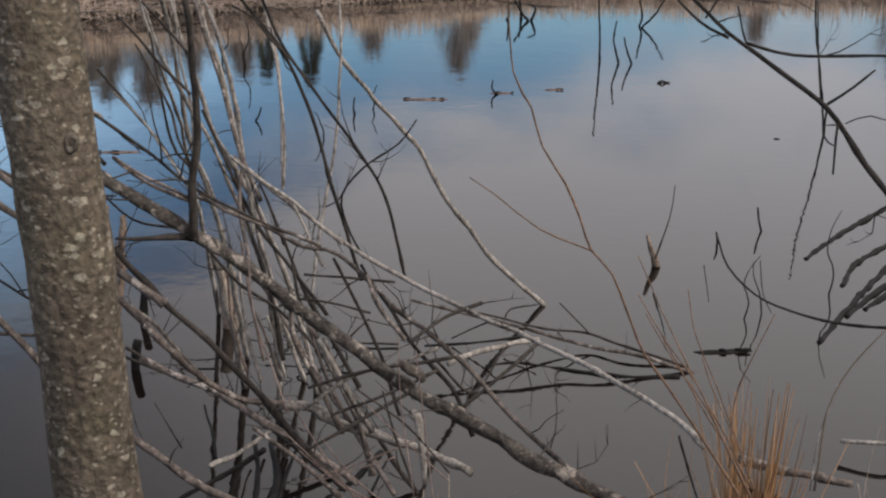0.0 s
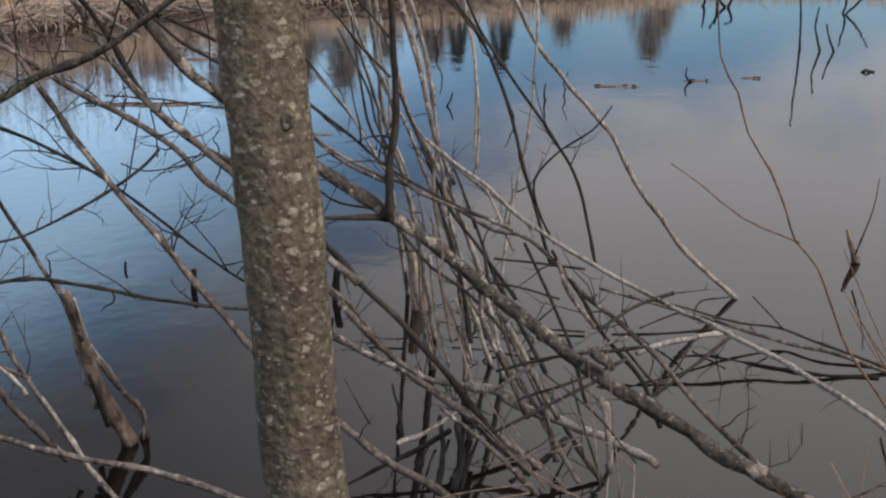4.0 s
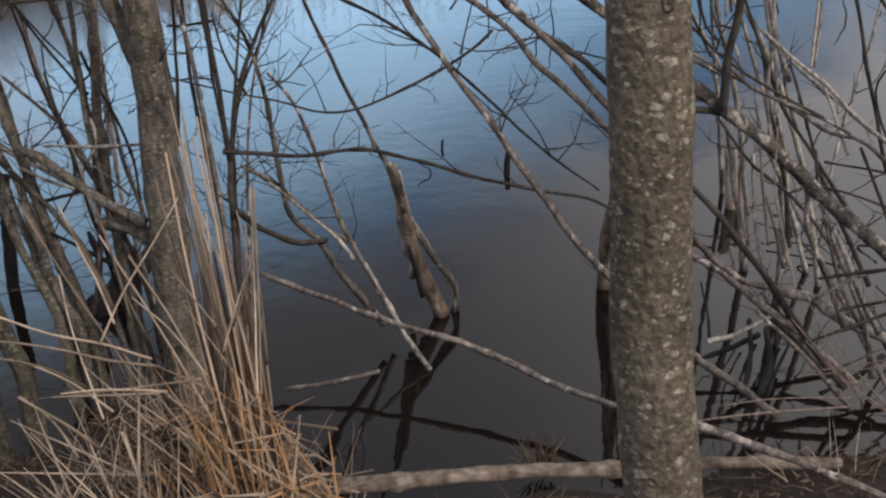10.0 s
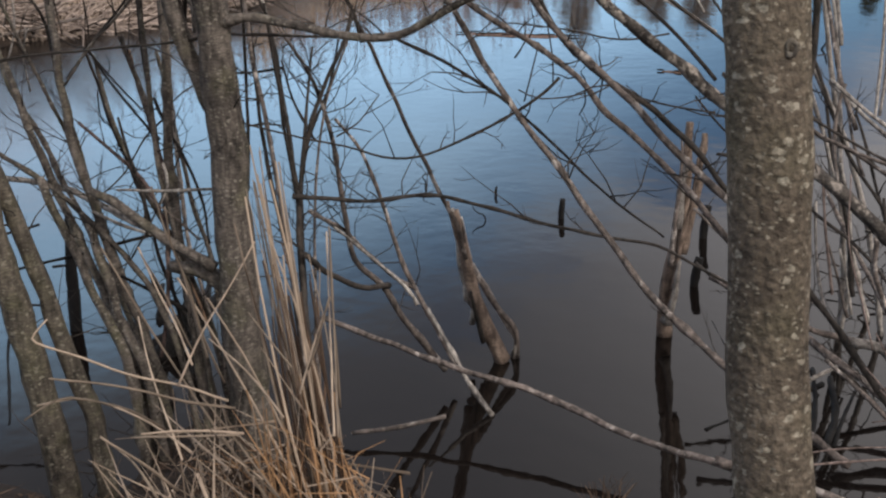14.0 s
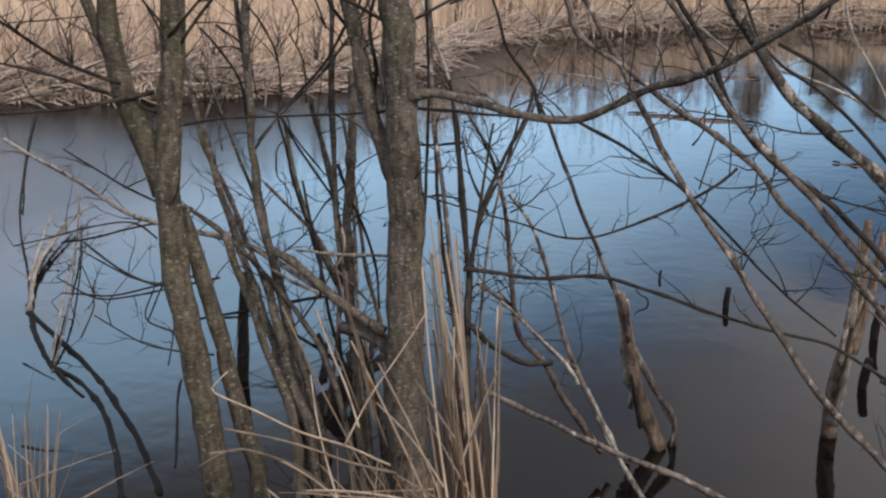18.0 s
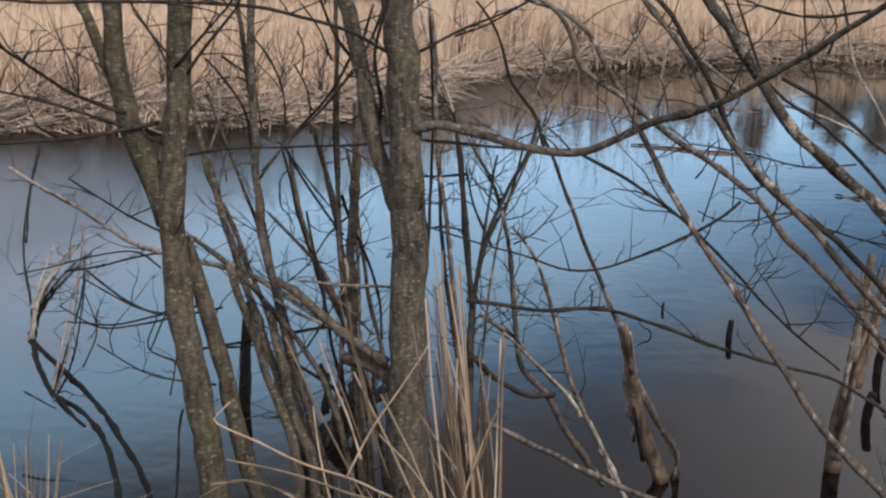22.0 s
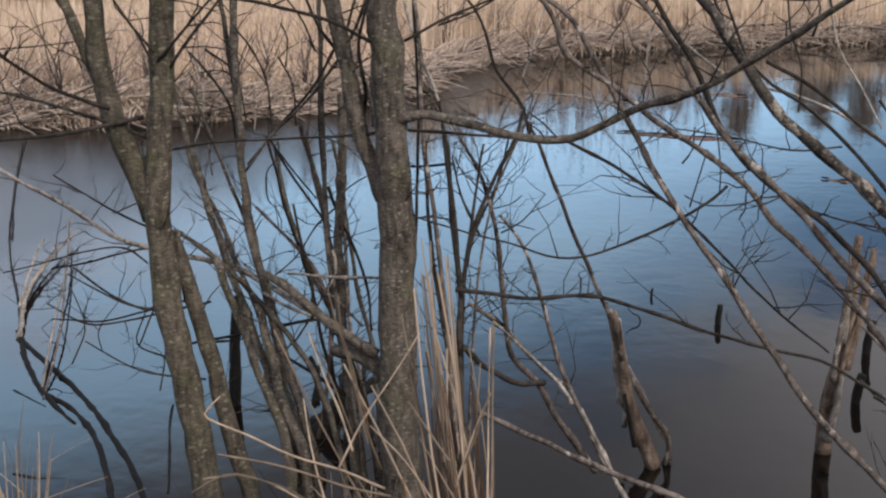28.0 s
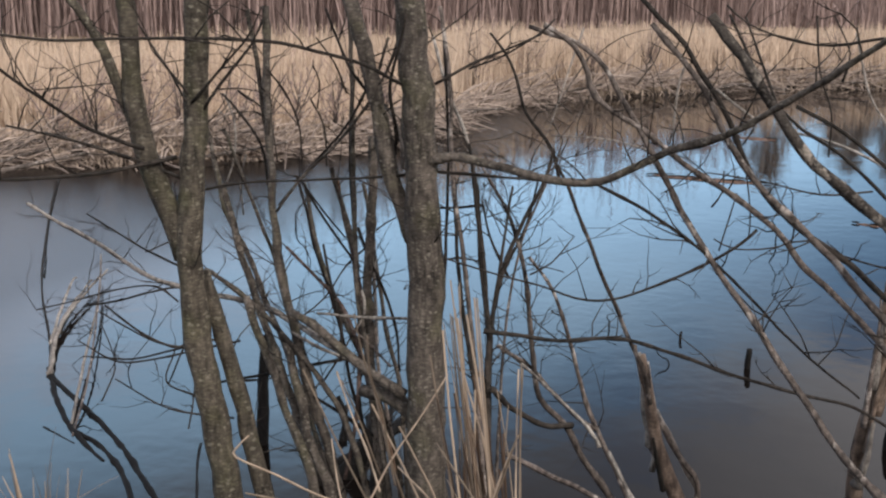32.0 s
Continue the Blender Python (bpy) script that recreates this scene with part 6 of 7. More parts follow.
limb(RT, "twig", 0.0016, 0.0011, [(0.49, 2.67, 1.04), (0.51, 2.72, 0.95), (0.54, 2.76, 0.89)], BARK_C)
limb(RT, "twig", 0.0016, 0.0011, [(0.37, 2.69, 1.02), (0.40, 2.79, 0.90)], BARK_C)
limb(RB, "limb", 0.0055, 0.0105, [(0.28, 2.90, 1.65), (0.33, 2.87, 1.59), (0.41, 2.84, 1.52), (0.47, 2.81, 1.48), (0.54, 2.78, 1.43), (0.60, 2.75, 1.39), (0.64, 2.73, 1.35), (0.70, 2.69, 1.26), (0.74, 2.66, 1.21), (0.84, 2.59, 1.09)], BARK_C)
limb(RB, "twig", 0.0035, 0.0054, [(0.28, 3.00, 1.61), (0.35, 2.92, 1.54), (0.41, 2.86, 1.51)], BARK_C)
limb(RB, "twig", 0.0053, 0.0039, [(0.45, 2.85, 1.50), (0.55, 2.81, 1.48), (0.73, 2.74, 1.49), (0.81, 2.70, 1.49)], BARK_C)
limb(RB, "twig", 0.0046, 0.0026, [(0.62, 2.75, 1.38), (0.67, 2.74, 1.42), (0.71, 2.73, 1.46)], BARK_C)
limb(RB, "twig", 0.0027, 0.0033, [(0.43, 2.88, 1.58), (0.44, 2.86, 1.53), (0.45, 2.85, 1.50)], BARK_C)
limb(RB, "twig", 0.0033, 0.0026, [(0.62, 2.75, 1.37), (0.62, 2.75, 1.31), (0.64, 2.74, 1.29)], BARK_C)
limb(RB, "twig", 0.0039, 0.0026, [(0.64, 2.72, 1.34), (0.64, 2.72, 1.23)], BARK_C)
limb(RB, "twig", 0.0034, 0.0027, [(0.36, 2.89, 1.55), (0.40, 2.89, 1.62)], BARK_C)
limb(RB, "twig", 0.0020, 0.0020, [(0.66, 2.74, 1.34), (0.71, 2.73, 1.36), (0.78, 2.71, 1.34)], BARK_C)
limb(RB, "twig", 0.0020, 0.0020, [(0.59, 2.80, 1.60), (0.60, 2.79, 1.48), (0.61, 2.77, 1.38)], BARK_C)
limb(RB2, "branch", 0.0032, 0.0058, [(0.47, 3.28, 0.94), (0.50, 3.23, 0.86), (0.57, 3.17, 0.80), (0.65, 3.11, 0.78), (0.75, 3.03, 0.78), (0.85, 2.95, 0.80), (0.93, 2.87, 0.83)], BARK_C)
# the overhanging branch's reflection, laid on the water as black boughs
limb(WB, "bough", 0.0125, 0.0165, [(1.35, 6.36, 0.00), (1.60, 6.83, 0.00), (1.93, 7.37, 0.00), (2.24, 7.88, 0.00)], WET)
limb(WB, "bough", 0.0125, 0.0165, [(1.44, 5.90, 0.00), (1.58, 6.27, 0.00), (1.80, 6.62, 0.00), (2.03, 6.95, 0.00)], WET)
limb(WB, "bough", 0.0125, 0.0165, [(1.17, 5.06, 0.00), (1.34, 5.43, 0.00), (1.53, 5.83, 0.00), (1.84, 6.43, 0.00)], WET)
limb(WB, "bough", 0.0125, 0.0165, [(1.36, 5.42, 0.00), (1.54, 5.74, 0.00), (1.79, 6.12, 0.00)], WET)
limb(WB, "bough", 0.0125, 0.0165, [(1.47, 5.54, 0.00), (1.58, 5.71, 0.00), (1.75, 5.95, 0.00)], WET)
limb(BU, "stalk", 0.0118, 0.0151, [(0.55, 6.10, 0.00), (0.56, 6.25, 0.00)], DEADWOOD)
limb(BU, "curled_leaf", 0.0236, 0.0088, [(0.55, 6.11, 0.00), (0.54, 6.12, 0.05), (0.52, 6.13, 0.09), (0.50, 6.14, 0.16)], DEADWOOD)
limb(BU, "twig", 0.0057, 0.0029, [(0.53, 5.94, 0.09), (0.60, 6.02, 0.30), (0.62, 6.08, 0.44)], BARK_C)
limb(LP, "stem", 0.0075, 0.0150, [(-6.04, 3.99, 0.06), (-5.70, 3.59, 0.05), (-5.28, 3.16, 0.04), (-4.88, 2.85, 0.02), (-4.80, 2.79, 0.00)], BARK_W)
limb(LP, "stem", 0.0070, 0.0130, [(-5.93, 3.80, 0.05), (-5.52, 3.37, 0.04), (-5.12, 3.02, 0.02), (-4.79, 2.79, 0.00)], BARK_W)
# this dark stem draws the reflection of a thin branch overhead
limb(LP, "stem", 0.0045, 0.0080, [(-9.15, 5.70, 0.02), (-6.53, 3.87, 0.02), (-5.31, 3.12, 0.01), (-4.79, 2.79, 0.00)], BARK_C)
limb(LP, "stem", 0.0060, 0.0080, [(-6.24, 4.09, 0.10), (-5.49, 3.54, 0.08), (-4.66, 2.87, 0.05), (-4.17, 2.47, -0.00)], BARK_W)
limb(LP, "stem", 0.0110, 0.0065, [(-5.16, 3.03, 0.02), (-5.51, 3.32, 0.05), (-5.88, 3.64, 0.08), (-5.92, 3.70, 0.09)], BARK_W)
limb(LP, "stem", 0.0060, 0.0050, [(-4.11, 2.44, 0.00), (-4.51, 2.79, 0.05), (-5.11, 3.26, 0.09), (-5.98, 3.91, 0.14)], BARK_P)
limb(WT[1], "stem", 0.0081, 0.0136, [(0.43, 14.64, 0.90), (0.44, 14.64, 0.58), (0.46, 14.64, 0.30), (0.47, 14.64, -0.00)], WET)
limb(WT[2], "stem", 0.0080, 0.0134, [(0.64, 14.41, 0.49), (0.61, 14.41, 0.28), (0.65, 14.41, 0.12), (0.68, 14.41, 0.00)], WET)
limb(WT[3], "stem", 0.0080, 0.0134, [(0.73, 14.38, 0.31), (0.77, 14.38, 0.15), (0.83, 14.38, 0.00)], WET)
limb(WT[4], "stem", 0.0105, 0.0176, [(1.14, 18.95, 0.48), (1.20, 18.94, 0.14), (1.17, 18.95, -0.00)], WET)
limb(WT[5], "stem", 0.0104, 0.0174, [(1.53, 18.67, 0.46), (1.38, 18.68, 0.21), (1.19, 18.69, 0.00)], WET)
limb(WT[6], "stem", 0.0109, 0.0236, [(-0.86, 19.59, 0.32), (-0.84, 19.59, 0.05), (-0.88, 19.59, 0.00)], WET)
limb(WT[7], "stem", 0.0108, 0.0235, [(-0.75, 19.45, 0.33), (-0.62, 19.46, 0.11), (-0.52, 19.46, 0.00)], WET)
limb(WT[8], "stem", 0.0108, 0.0235, [(-0.53, 19.47, 0.26), (-0.42, 19.47, 0.20), (-0.48, 19.47, 0.00)], WET)
limb(WT[9], "stem", 0.0110, 0.0239, [(-0.68, 19.82, 0.30), (-0.66, 19.82, 0.11), (-0.65, 19.82, 0.00)], WET)
limb(WT[10], "stem", 0.0060, 0.0100, [(-1.76, 10.50, 0.15), (-1.77, 10.49, 0.06), (-1.76, 10.50, 0.00)], WET)
limb(WT[11], "stem", 0.0058, 0.0097, [(-2.48, 10.05, 0.12), (-2.50, 10.05, 0.05), (-2.53, 10.04, 0.00)], WET)
limb(WT[12], "stem", 0.0066, 0.0111, [(-0.63, 11.82, 0.14), (-0.64, 11.82, 0.05), (-0.58, 11.82, -0.00)], WET)
limb(WT[13], "stem", 0.0057, 0.0096, [(2.00, 10.08, 1.21), (2.03, 10.08, 0.86), (2.09, 10.07, 0.50), (2.12, 10.06, 0.33), (2.16, 10.05, 0.00)], WET)
limb(WT[14], "stem", 0.0072, 0.0120, [(1.12, 12.83, -0.01), (1.07, 12.84, 0.03), (1.02, 12.84, 0.00)], WET)
limb(WT[15], "stem", 0.0040, 0.0067, [(1.17, 6.91, 0.14), (1.18, 6.91, 0.07), (1.20, 6.91, 0.00)], WET)
limb(WT[16], "stem", 0.0038, 0.0063, [(0.90, 6.56, 0.08), (0.91, 6.56, 0.04), (0.91, 6.56, 0.00)], WET)
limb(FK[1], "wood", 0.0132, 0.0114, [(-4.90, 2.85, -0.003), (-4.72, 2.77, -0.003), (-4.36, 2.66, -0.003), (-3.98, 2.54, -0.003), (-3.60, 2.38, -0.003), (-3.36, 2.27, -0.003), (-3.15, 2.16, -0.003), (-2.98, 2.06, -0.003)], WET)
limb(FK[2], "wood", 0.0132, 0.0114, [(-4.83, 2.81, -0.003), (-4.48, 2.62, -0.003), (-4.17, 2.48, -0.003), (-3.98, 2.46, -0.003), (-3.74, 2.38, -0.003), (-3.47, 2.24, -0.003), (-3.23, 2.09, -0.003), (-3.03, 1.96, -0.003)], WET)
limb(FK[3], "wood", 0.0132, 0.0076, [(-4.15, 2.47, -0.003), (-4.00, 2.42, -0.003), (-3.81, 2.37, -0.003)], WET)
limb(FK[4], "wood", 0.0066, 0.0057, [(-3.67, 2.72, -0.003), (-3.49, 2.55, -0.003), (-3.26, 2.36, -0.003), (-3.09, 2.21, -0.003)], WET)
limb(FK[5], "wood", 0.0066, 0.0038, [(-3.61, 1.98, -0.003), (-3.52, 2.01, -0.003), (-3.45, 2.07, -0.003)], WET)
limb(GS[1], "stalk", 0.0024, 0.0039, [(-2.00, 1.50, 0.84), (-2.02, 1.48, 0.81), (-2.02, 1.48, 0.79), (-1.97, 1.55, 0.74), (-1.92, 1.63, 0.68), (-1.85, 1.72, 0.63), (-1.79, 1.79, 0.58)], STRAW)
limb(GS[2], "stalk", 0.0024, 0.0039, [(-1.97, 1.46, 0.73), (-1.93, 1.55, 0.69), (-1.88, 1.63, 0.65), (-1.84, 1.71, 0.60), (-1.78, 1.80, 0.56)], STRAW)
limb(GS[3], "stalk", 0.0025, 0.0039, [(-2.00, 1.41, 0.65), (-1.98, 1.48, 0.67), (-1.96, 1.54, 0.65), (-1.92, 1.62, 0.60), (-1.89, 1.69, 0.53)], STRAW)
limb(GS[4], "stalk", 0.0030, 0.0048, [(-1.84, 1.46, 0.63), (-1.82, 1.54, 0.54), (-1.81, 1.63, 0.43)], STRAW)
limb(GS[5], "stalk", 0.0024, 0.0037, [(-1.82, 1.55, 0.60), (-1.77, 1.64, 0.58), (-1.70, 1.73, 0.55)], STRAW)
limb(GS[6], "stalk", 0.0024, 0.0040, [(-1.86, 1.72, 1.04), (-1.87, 1.74, 0.95), (-1.87, 1.78, 0.84), (-1.87, 1.81, 0.72), (-1.86, 1.86, 0.58)], STRAW)
limb(GS[7], "stalk", 0.0025, 0.0040, [(-1.63, 1.98, 0.95), (-1.64, 1.99, 0.81), (-1.65, 2.01, 0.67), (-1.66, 2.03, 0.49)], STRAW)
limb(GS[8], "stalk", 0.0025, 0.0039, [(-1.61, 1.94, 0.81), (-1.65, 1.94, 0.69), (-1.68, 1.94, 0.62)], STRAW)
limb(GS[9], "stalk", 0.0021, 0.0034, [(-1.90, 1.68, 0.94), (-1.89, 1.73, 0.83), (-1.87, 1.78, 0.68)], STRAW)
GS[10] = thing("straw_stalk", (0.8, 2.3, 0.3), "long pale straw stalk arching over the shore", "grass", "straw stalks")
limb(GS[10], "stalk", 0.0015, 0.0032, [(0.72, 2.45, 0.97), (0.67, 2.43, 0.92), (0.63, 2.41, 0.87), (0.60, 2.39, 0.80), (0.59, 2.36, 0.73), (0.58, 2.34, 0.65)], STRAW)
for k in range(11, 23):
    GS[k] = thing("straw_stalk", (-1.9, 2.0, 0.3), "single bent straw stalk standing out of a heap", "grass", "straw stalks")
limb(GS[11], "stalk", 0.0022, 0.0034, [(-2.07, 1.90, 1.01), (-2.03, 1.89, 0.91), (-1.98, 1.88, 0.82), (-1.83, 1.78, 0.68)], STRAW)
limb(GS[12], "stalk", 0.0022, 0.0034, [(-2.07, 1.84, 0.88), (-2.00, 1.82, 0.79), (-1.93, 1.79, 0.74), (-1.85, 1.75, 0.67)], STRAW)
limb(GS[13], "stalk", 0.0022, 0.0034, [(-1.86, 2.00, 0.88), (-1.87, 1.92, 0.80), (-1.87, 1.81, 0.72), (-1.85, 1.70, 0.64)], STRAW)
limb(GS[14], "stalk", 0.0022, 0.0034, [(-1.81, 1.90, 0.75), (-1.74, 1.88, 0.71), (-1.66, 1.86, 0.66)], STRAW)
limb(GS[15], "stalk", 0.0022, 0.0034, [(-1.72, 2.10, 0.91), (-1.63, 1.98, 0.73), (-1.50, 1.80, 0.56)], STRAW)
limb(GS[16], "stalk", 0.0022, 0.0034, [(-1.72, 2.09, 0.90), (-1.67, 2.02, 0.76), (-1.51, 1.80, 0.56)], STRAW)
limb(GS[17], "stalk", 0.0022, 0.0034, [(-1.67, 2.03, 0.77), (-1.65, 1.94, 0.71), (-1.62, 1.83, 0.62)], STRAW)
limb(GS[18], "stalk", 0.0022, 0.0034, [(-2.01, 1.76, 0.75), (-1.90, 1.68, 0.65), (-1.75, 1.59, 0.54)], STRAW)
limb(GS[19], "stalk", 0.0022, 0.0034, [(-2.08, 1.51, 0.62), (-2.02, 1.56, 0.63), (-1.95, 1.59, 0.62), (-1.85, 1.61, 0.59), (-1.74, 1.61, 0.55)], STRAW)
limb(GS[20], "stalk", 0.0022, 0.0034, [(-1.92, 1.53, 0.58), (-1.83, 1.53, 0.54), (-1.75, 1.51, 0.49)], STRAW)
limb(GS[21], "stalk", 0.0022, 0.0034, [(-1.87, 1.57, 0.57), (-1.79, 1.62, 0.57), (-1.68, 1.69, 0.57)], STRAW)
limb(GS[22], "stalk", 0.0022, 0.0034, [(-1.85, 1.81, 0.71), (-1.74, 1.80, 0.66), (-1.62, 1.77, 0.59)], STRAW)
# flat black wood that draws the dark reflection below the trees
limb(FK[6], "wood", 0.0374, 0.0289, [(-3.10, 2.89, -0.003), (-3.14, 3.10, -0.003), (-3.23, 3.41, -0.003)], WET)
# added black stubs that darken the water like the mirrored stems and bank
MIRROR_STUB = {k: thing("black_root", (-3.2, 3.1, 0.0), "black upright stub added for the dark reflection of the trees", "root", "black roots") for k in range(1, 5)}
limb(MIRROR_STUB[1], "wood", 0.0300, 0.0500, [(-2.98, 2.98, 0.18), (-3.00, 2.92, 0.07), (-3.05, 2.85, -0.03)], WET)
limb(MIRROR_STUB[2], "wood", 0.0160, 0.0300, [(-2.86, 2.88, 0.21), (-2.85, 2.84, 0.09), (-2.84, 2.80, -0.04)], WET)
limb(MIRROR_STUB[3], "wood", 0.0200, 0.0240, [(-3.57, 2.98, 0.40), (-3.53, 2.92, 0.18), (-3.48, 2.87, -0.04)], WET)
limb(MIRROR_STUB[4], "wood", 0.0080, 0.0180, [(-3.22, 3.02, 0.22), (-3.18, 3.02, 0.14), (-3.17, 2.99, 0.04)], WET)
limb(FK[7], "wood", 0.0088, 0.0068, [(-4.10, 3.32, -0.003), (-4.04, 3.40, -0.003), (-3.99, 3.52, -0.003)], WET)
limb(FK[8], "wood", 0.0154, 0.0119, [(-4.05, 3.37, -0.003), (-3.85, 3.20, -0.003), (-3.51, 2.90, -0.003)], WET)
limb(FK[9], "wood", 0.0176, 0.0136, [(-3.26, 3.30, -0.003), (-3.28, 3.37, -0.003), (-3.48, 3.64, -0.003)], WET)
limb(SH3, "stem", 0.0095, 0.0130, [(-3.30, 2.49, 1.29), (-3.22, 2.47, 1.12), (-3.18, 2.46, 1.03), (-3.09, 2.47, 0.89), (-3.02, 2.47, 0.77), (-2.92, 2.47, 0.62), (-2.85, 2.47, 0.48), (-2.76, 2.46, 0.32), (-2.66, 2.44, 0.14), (-2.60, 2.43, -0.18)], BARK_B)
limb(SH3, "stem", 0.0053, 0.0074, [(-2.77, 2.62, 1.67), (-2.73, 2.59, 1.46), (-2.71, 2.56, 1.29), (-2.68, 2.54, 1.07), (-2.64, 2.52, 0.88), (-2.61, 2.49, 0.68), (-2.59, 2.47, 0.51), (-2.54, 2.46, 0.33), (-2.48, 2.47, 0.16), (-2.42, 2.48, -0.18)], BARK_C)
limb(SH3, "stem", 0.0053, 0.0085, [(-2.88, 2.50, 1.17), (-2.85, 2.51, 1.05), (-2.81, 2.51, 0.93), (-2.76, 2.52, 0.81), (-2.72, 2.53, 0.68), (-2.68, 2.53, 0.51), (-2.60, 2.55, 0.29), (-2.54, 2.56, 0.13), (-2.48, 2.57, -0.18)], BARK_C)
limb(SH3, "stem", 0.0055, 0.0077, [(-2.86, 2.66, 1.14), (-2.84, 2.66, 1.03), (-2.80, 2.66, 0.91), (-2.77, 2.65, 0.78), (-2.73, 2.64, 0.62), (-2.66, 2.64, 0.40), (-2.59, 2.65, 0.18), (-2.53, 2.65, -0.18)], CANE)
limb(SH3, "stem", 0.0073, 0.0079, [(-2.79, 2.74, 1.08), (-2.77, 2.73, 0.93), (-2.76, 2.72, 0.82), (-2.75, 2.72, 0.71), (-2.73, 2.71, 0.52), (-2.68, 2.72, 0.29), (-2.64, 2.73, 0.08), (-2.61, 2.74, -0.18)], BARK_P)
limb(SH3, "stem", 0.0051, 0.0067, [(-2.49, 2.73, 1.68), (-2.46, 2.71, 1.54), (-2.42, 2.68, 1.31), (-2.39, 2.64, 1.09), (-2.37, 2.61, 0.95), (-2.36, 2.58, 0.78)], BARK_C)
limb(SH3, "stem", 0.0063, 0.0069, [(-2.64, 2.87, 1.60), (-2.56, 2.84, 1.45), (-2.47, 2.82, 1.32), (-2.41, 2.80, 1.19)], BARK_W)
limb(SH3, "stem", 0.0045, 0.0071, [(-3.11, 2.40, 1.42), (-3.05, 2.42, 1.36), (-2.98, 2.44, 1.27), (-2.94, 2.43, 1.17), (-2.90, 2.41, 1.06)], BARK_C)
limb(SH3, "stem", 0.0049, 0.0073, [(-2.30, 2.63, 1.32), (-2.27, 2.63, 1.11), (-2.24, 2.62, 0.93), (-2.21, 2.62, 0.73), (-2.19, 2.61, 0.53), (-2.18, 2.59, 0.28), (-2.16, 2.57, -0.18)], BARK_C)
limb(SH3, "stem", 0.0043, 0.0090, [(-2.25, 2.91, 1.18), (-2.25, 2.86, 1.06), (-2.27, 2.78, 0.92), (-2.27, 2.72, 0.77), (-2.23, 2.66, 0.58), (-2.18, 2.59, 0.32), (-2.14, 2.55, -0.18)], BARK_C)
limb(SH3, "stem", 0.0043, 0.0073, [(-2.22, 2.93, 1.20), (-2.24, 2.87, 1.08), (-2.25, 2.83, 1.00), (-2.25, 2.78, 0.85), (-2.23, 2.72, 0.63), (-2.19, 2.65, 0.37), (-2.16, 2.59, -0.18)], BARK_P)
limb(SH3, "twig", 0.0035, 0.0044, [(-2.84, 2.55, 1.60), (-2.80, 2.59, 1.52), (-2.77, 2.61, 1.43)], BARK_C)
limb(SH3, "twig", 0.0044, 0.0050, [(-2.85, 2.39, 1.10), (-2.75, 2.44, 1.23), (-2.66, 2.49, 1.35), (-2.58, 2.52, 1.49)], BARK_C)
limb(SH3, "twig", 0.0036, 0.0036, [(-2.88, 2.50, 1.17), (-2.83, 2.56, 1.06), (-2.78, 2.61, 0.97)], BARK_C)
limb(SH3, "twig", 0.0049, 0.0065, [(-2.48, 2.48, 1.62), (-2.49, 2.46, 1.55), (-2.51, 2.45, 1.47)], BARK_B)
limb(SH3, "twig", 0.0047, 0.0072, [(-2.42, 2.40, 1.44), (-2.39, 2.42, 1.37), (-2.38, 2.43, 1.31), (-2.38, 2.43, 1.26)], BARK_W)
limb(SH3, "twig", 0.0028, 0.0051, [(-3.37, 2.06, 1.05), (-3.17, 2.09, 0.98), (-3.02, 2.11, 0.94), (-2.95, 2.12, 0.93)], BARK_C)
limb(SH3, "twig", 0.0027, 0.0036, [(-3.19, 2.14, 0.94), (-3.16, 2.18, 0.96), (-3.13, 2.21, 0.98)], BARK_C)
limb(SH3, "twig", 0.0028, 0.0037, [(-3.18, 2.47, 1.22), (-3.17, 2.48, 1.30), (-3.19, 2.45, 1.36)], BARK_P)
limb(SH3, "twig", 0.0038, 0.0046, [(-3.18, 2.47, 1.12), (-3.16, 2.49, 1.21), (-3.16, 2.49, 1.32), (-3.18, 2.47, 1.41)], BARK_W)
limb(SH3, "twig", 0.0038, 0.0037, [(-3.15, 2.51, 1.01), (-3.15, 2.50, 1.12), (-3.14, 2.52, 1.21)], BARK_W)
limb(SH3, "twig", 0.0028, 0.0037, [(-2.98, 2.69, 1.36), (-2.97, 2.69, 1.45), (-2.99, 2.68, 1.50)], BARK_C)
limb(SH3, "twig", 0.0027, 0.0036, [(-2.64, 2.73, 1.05), (-2.68, 2.69, 1.02), (-2.71, 2.67, 0.99)], BARK_C)
limb(SH3, "twig", 0.0035, 0.0035, [(-2.52, 2.70, 0.92), (-2.44, 2.77, 0.93), (-2.39, 2.81, 0.92)], BARK_C)
limb(SH3, "twig", 0.0036, 0.0036, [(-2.56, 2.80, 1.07), (-2.51, 2.84, 1.07), (-2.45, 2.89, 1.08)], WET)
limb(SH3, "twig", 0.0068, 0.0083, [(-2.66, 2.30, 0.76), (-2.58, 2.31, 0.74), (-2.50, 2.32, 0.71)], BARK_W)
limb(SH3, "twig", 0.0051, 0.0057, [(-2.63, 2.33, 0.81), (-2.50, 2.39, 0.81), (-2.37, 2.44, 0.82)], BARK_W)
limb(SH3, "twig", 0.0050, 0.0042, [(-2.53, 2.42, 0.88), (-2.53, 2.43, 0.81), (-2.55, 2.41, 0.75)], BARK_W)
limb(SH3, "twig", 0.0043, 0.0034, [(-2.47, 2.48, 0.64), (-2.52, 2.44, 0.71), (-2.57, 2.39, 0.78)], BARK_P)
limb(SH3, "twig", 0.0170, 0.0250, [(-2.47, 2.35, 0.60), (-2.37, 2.37, 0.60), (-2.28, 2.39, 0.55)], BARK_B)
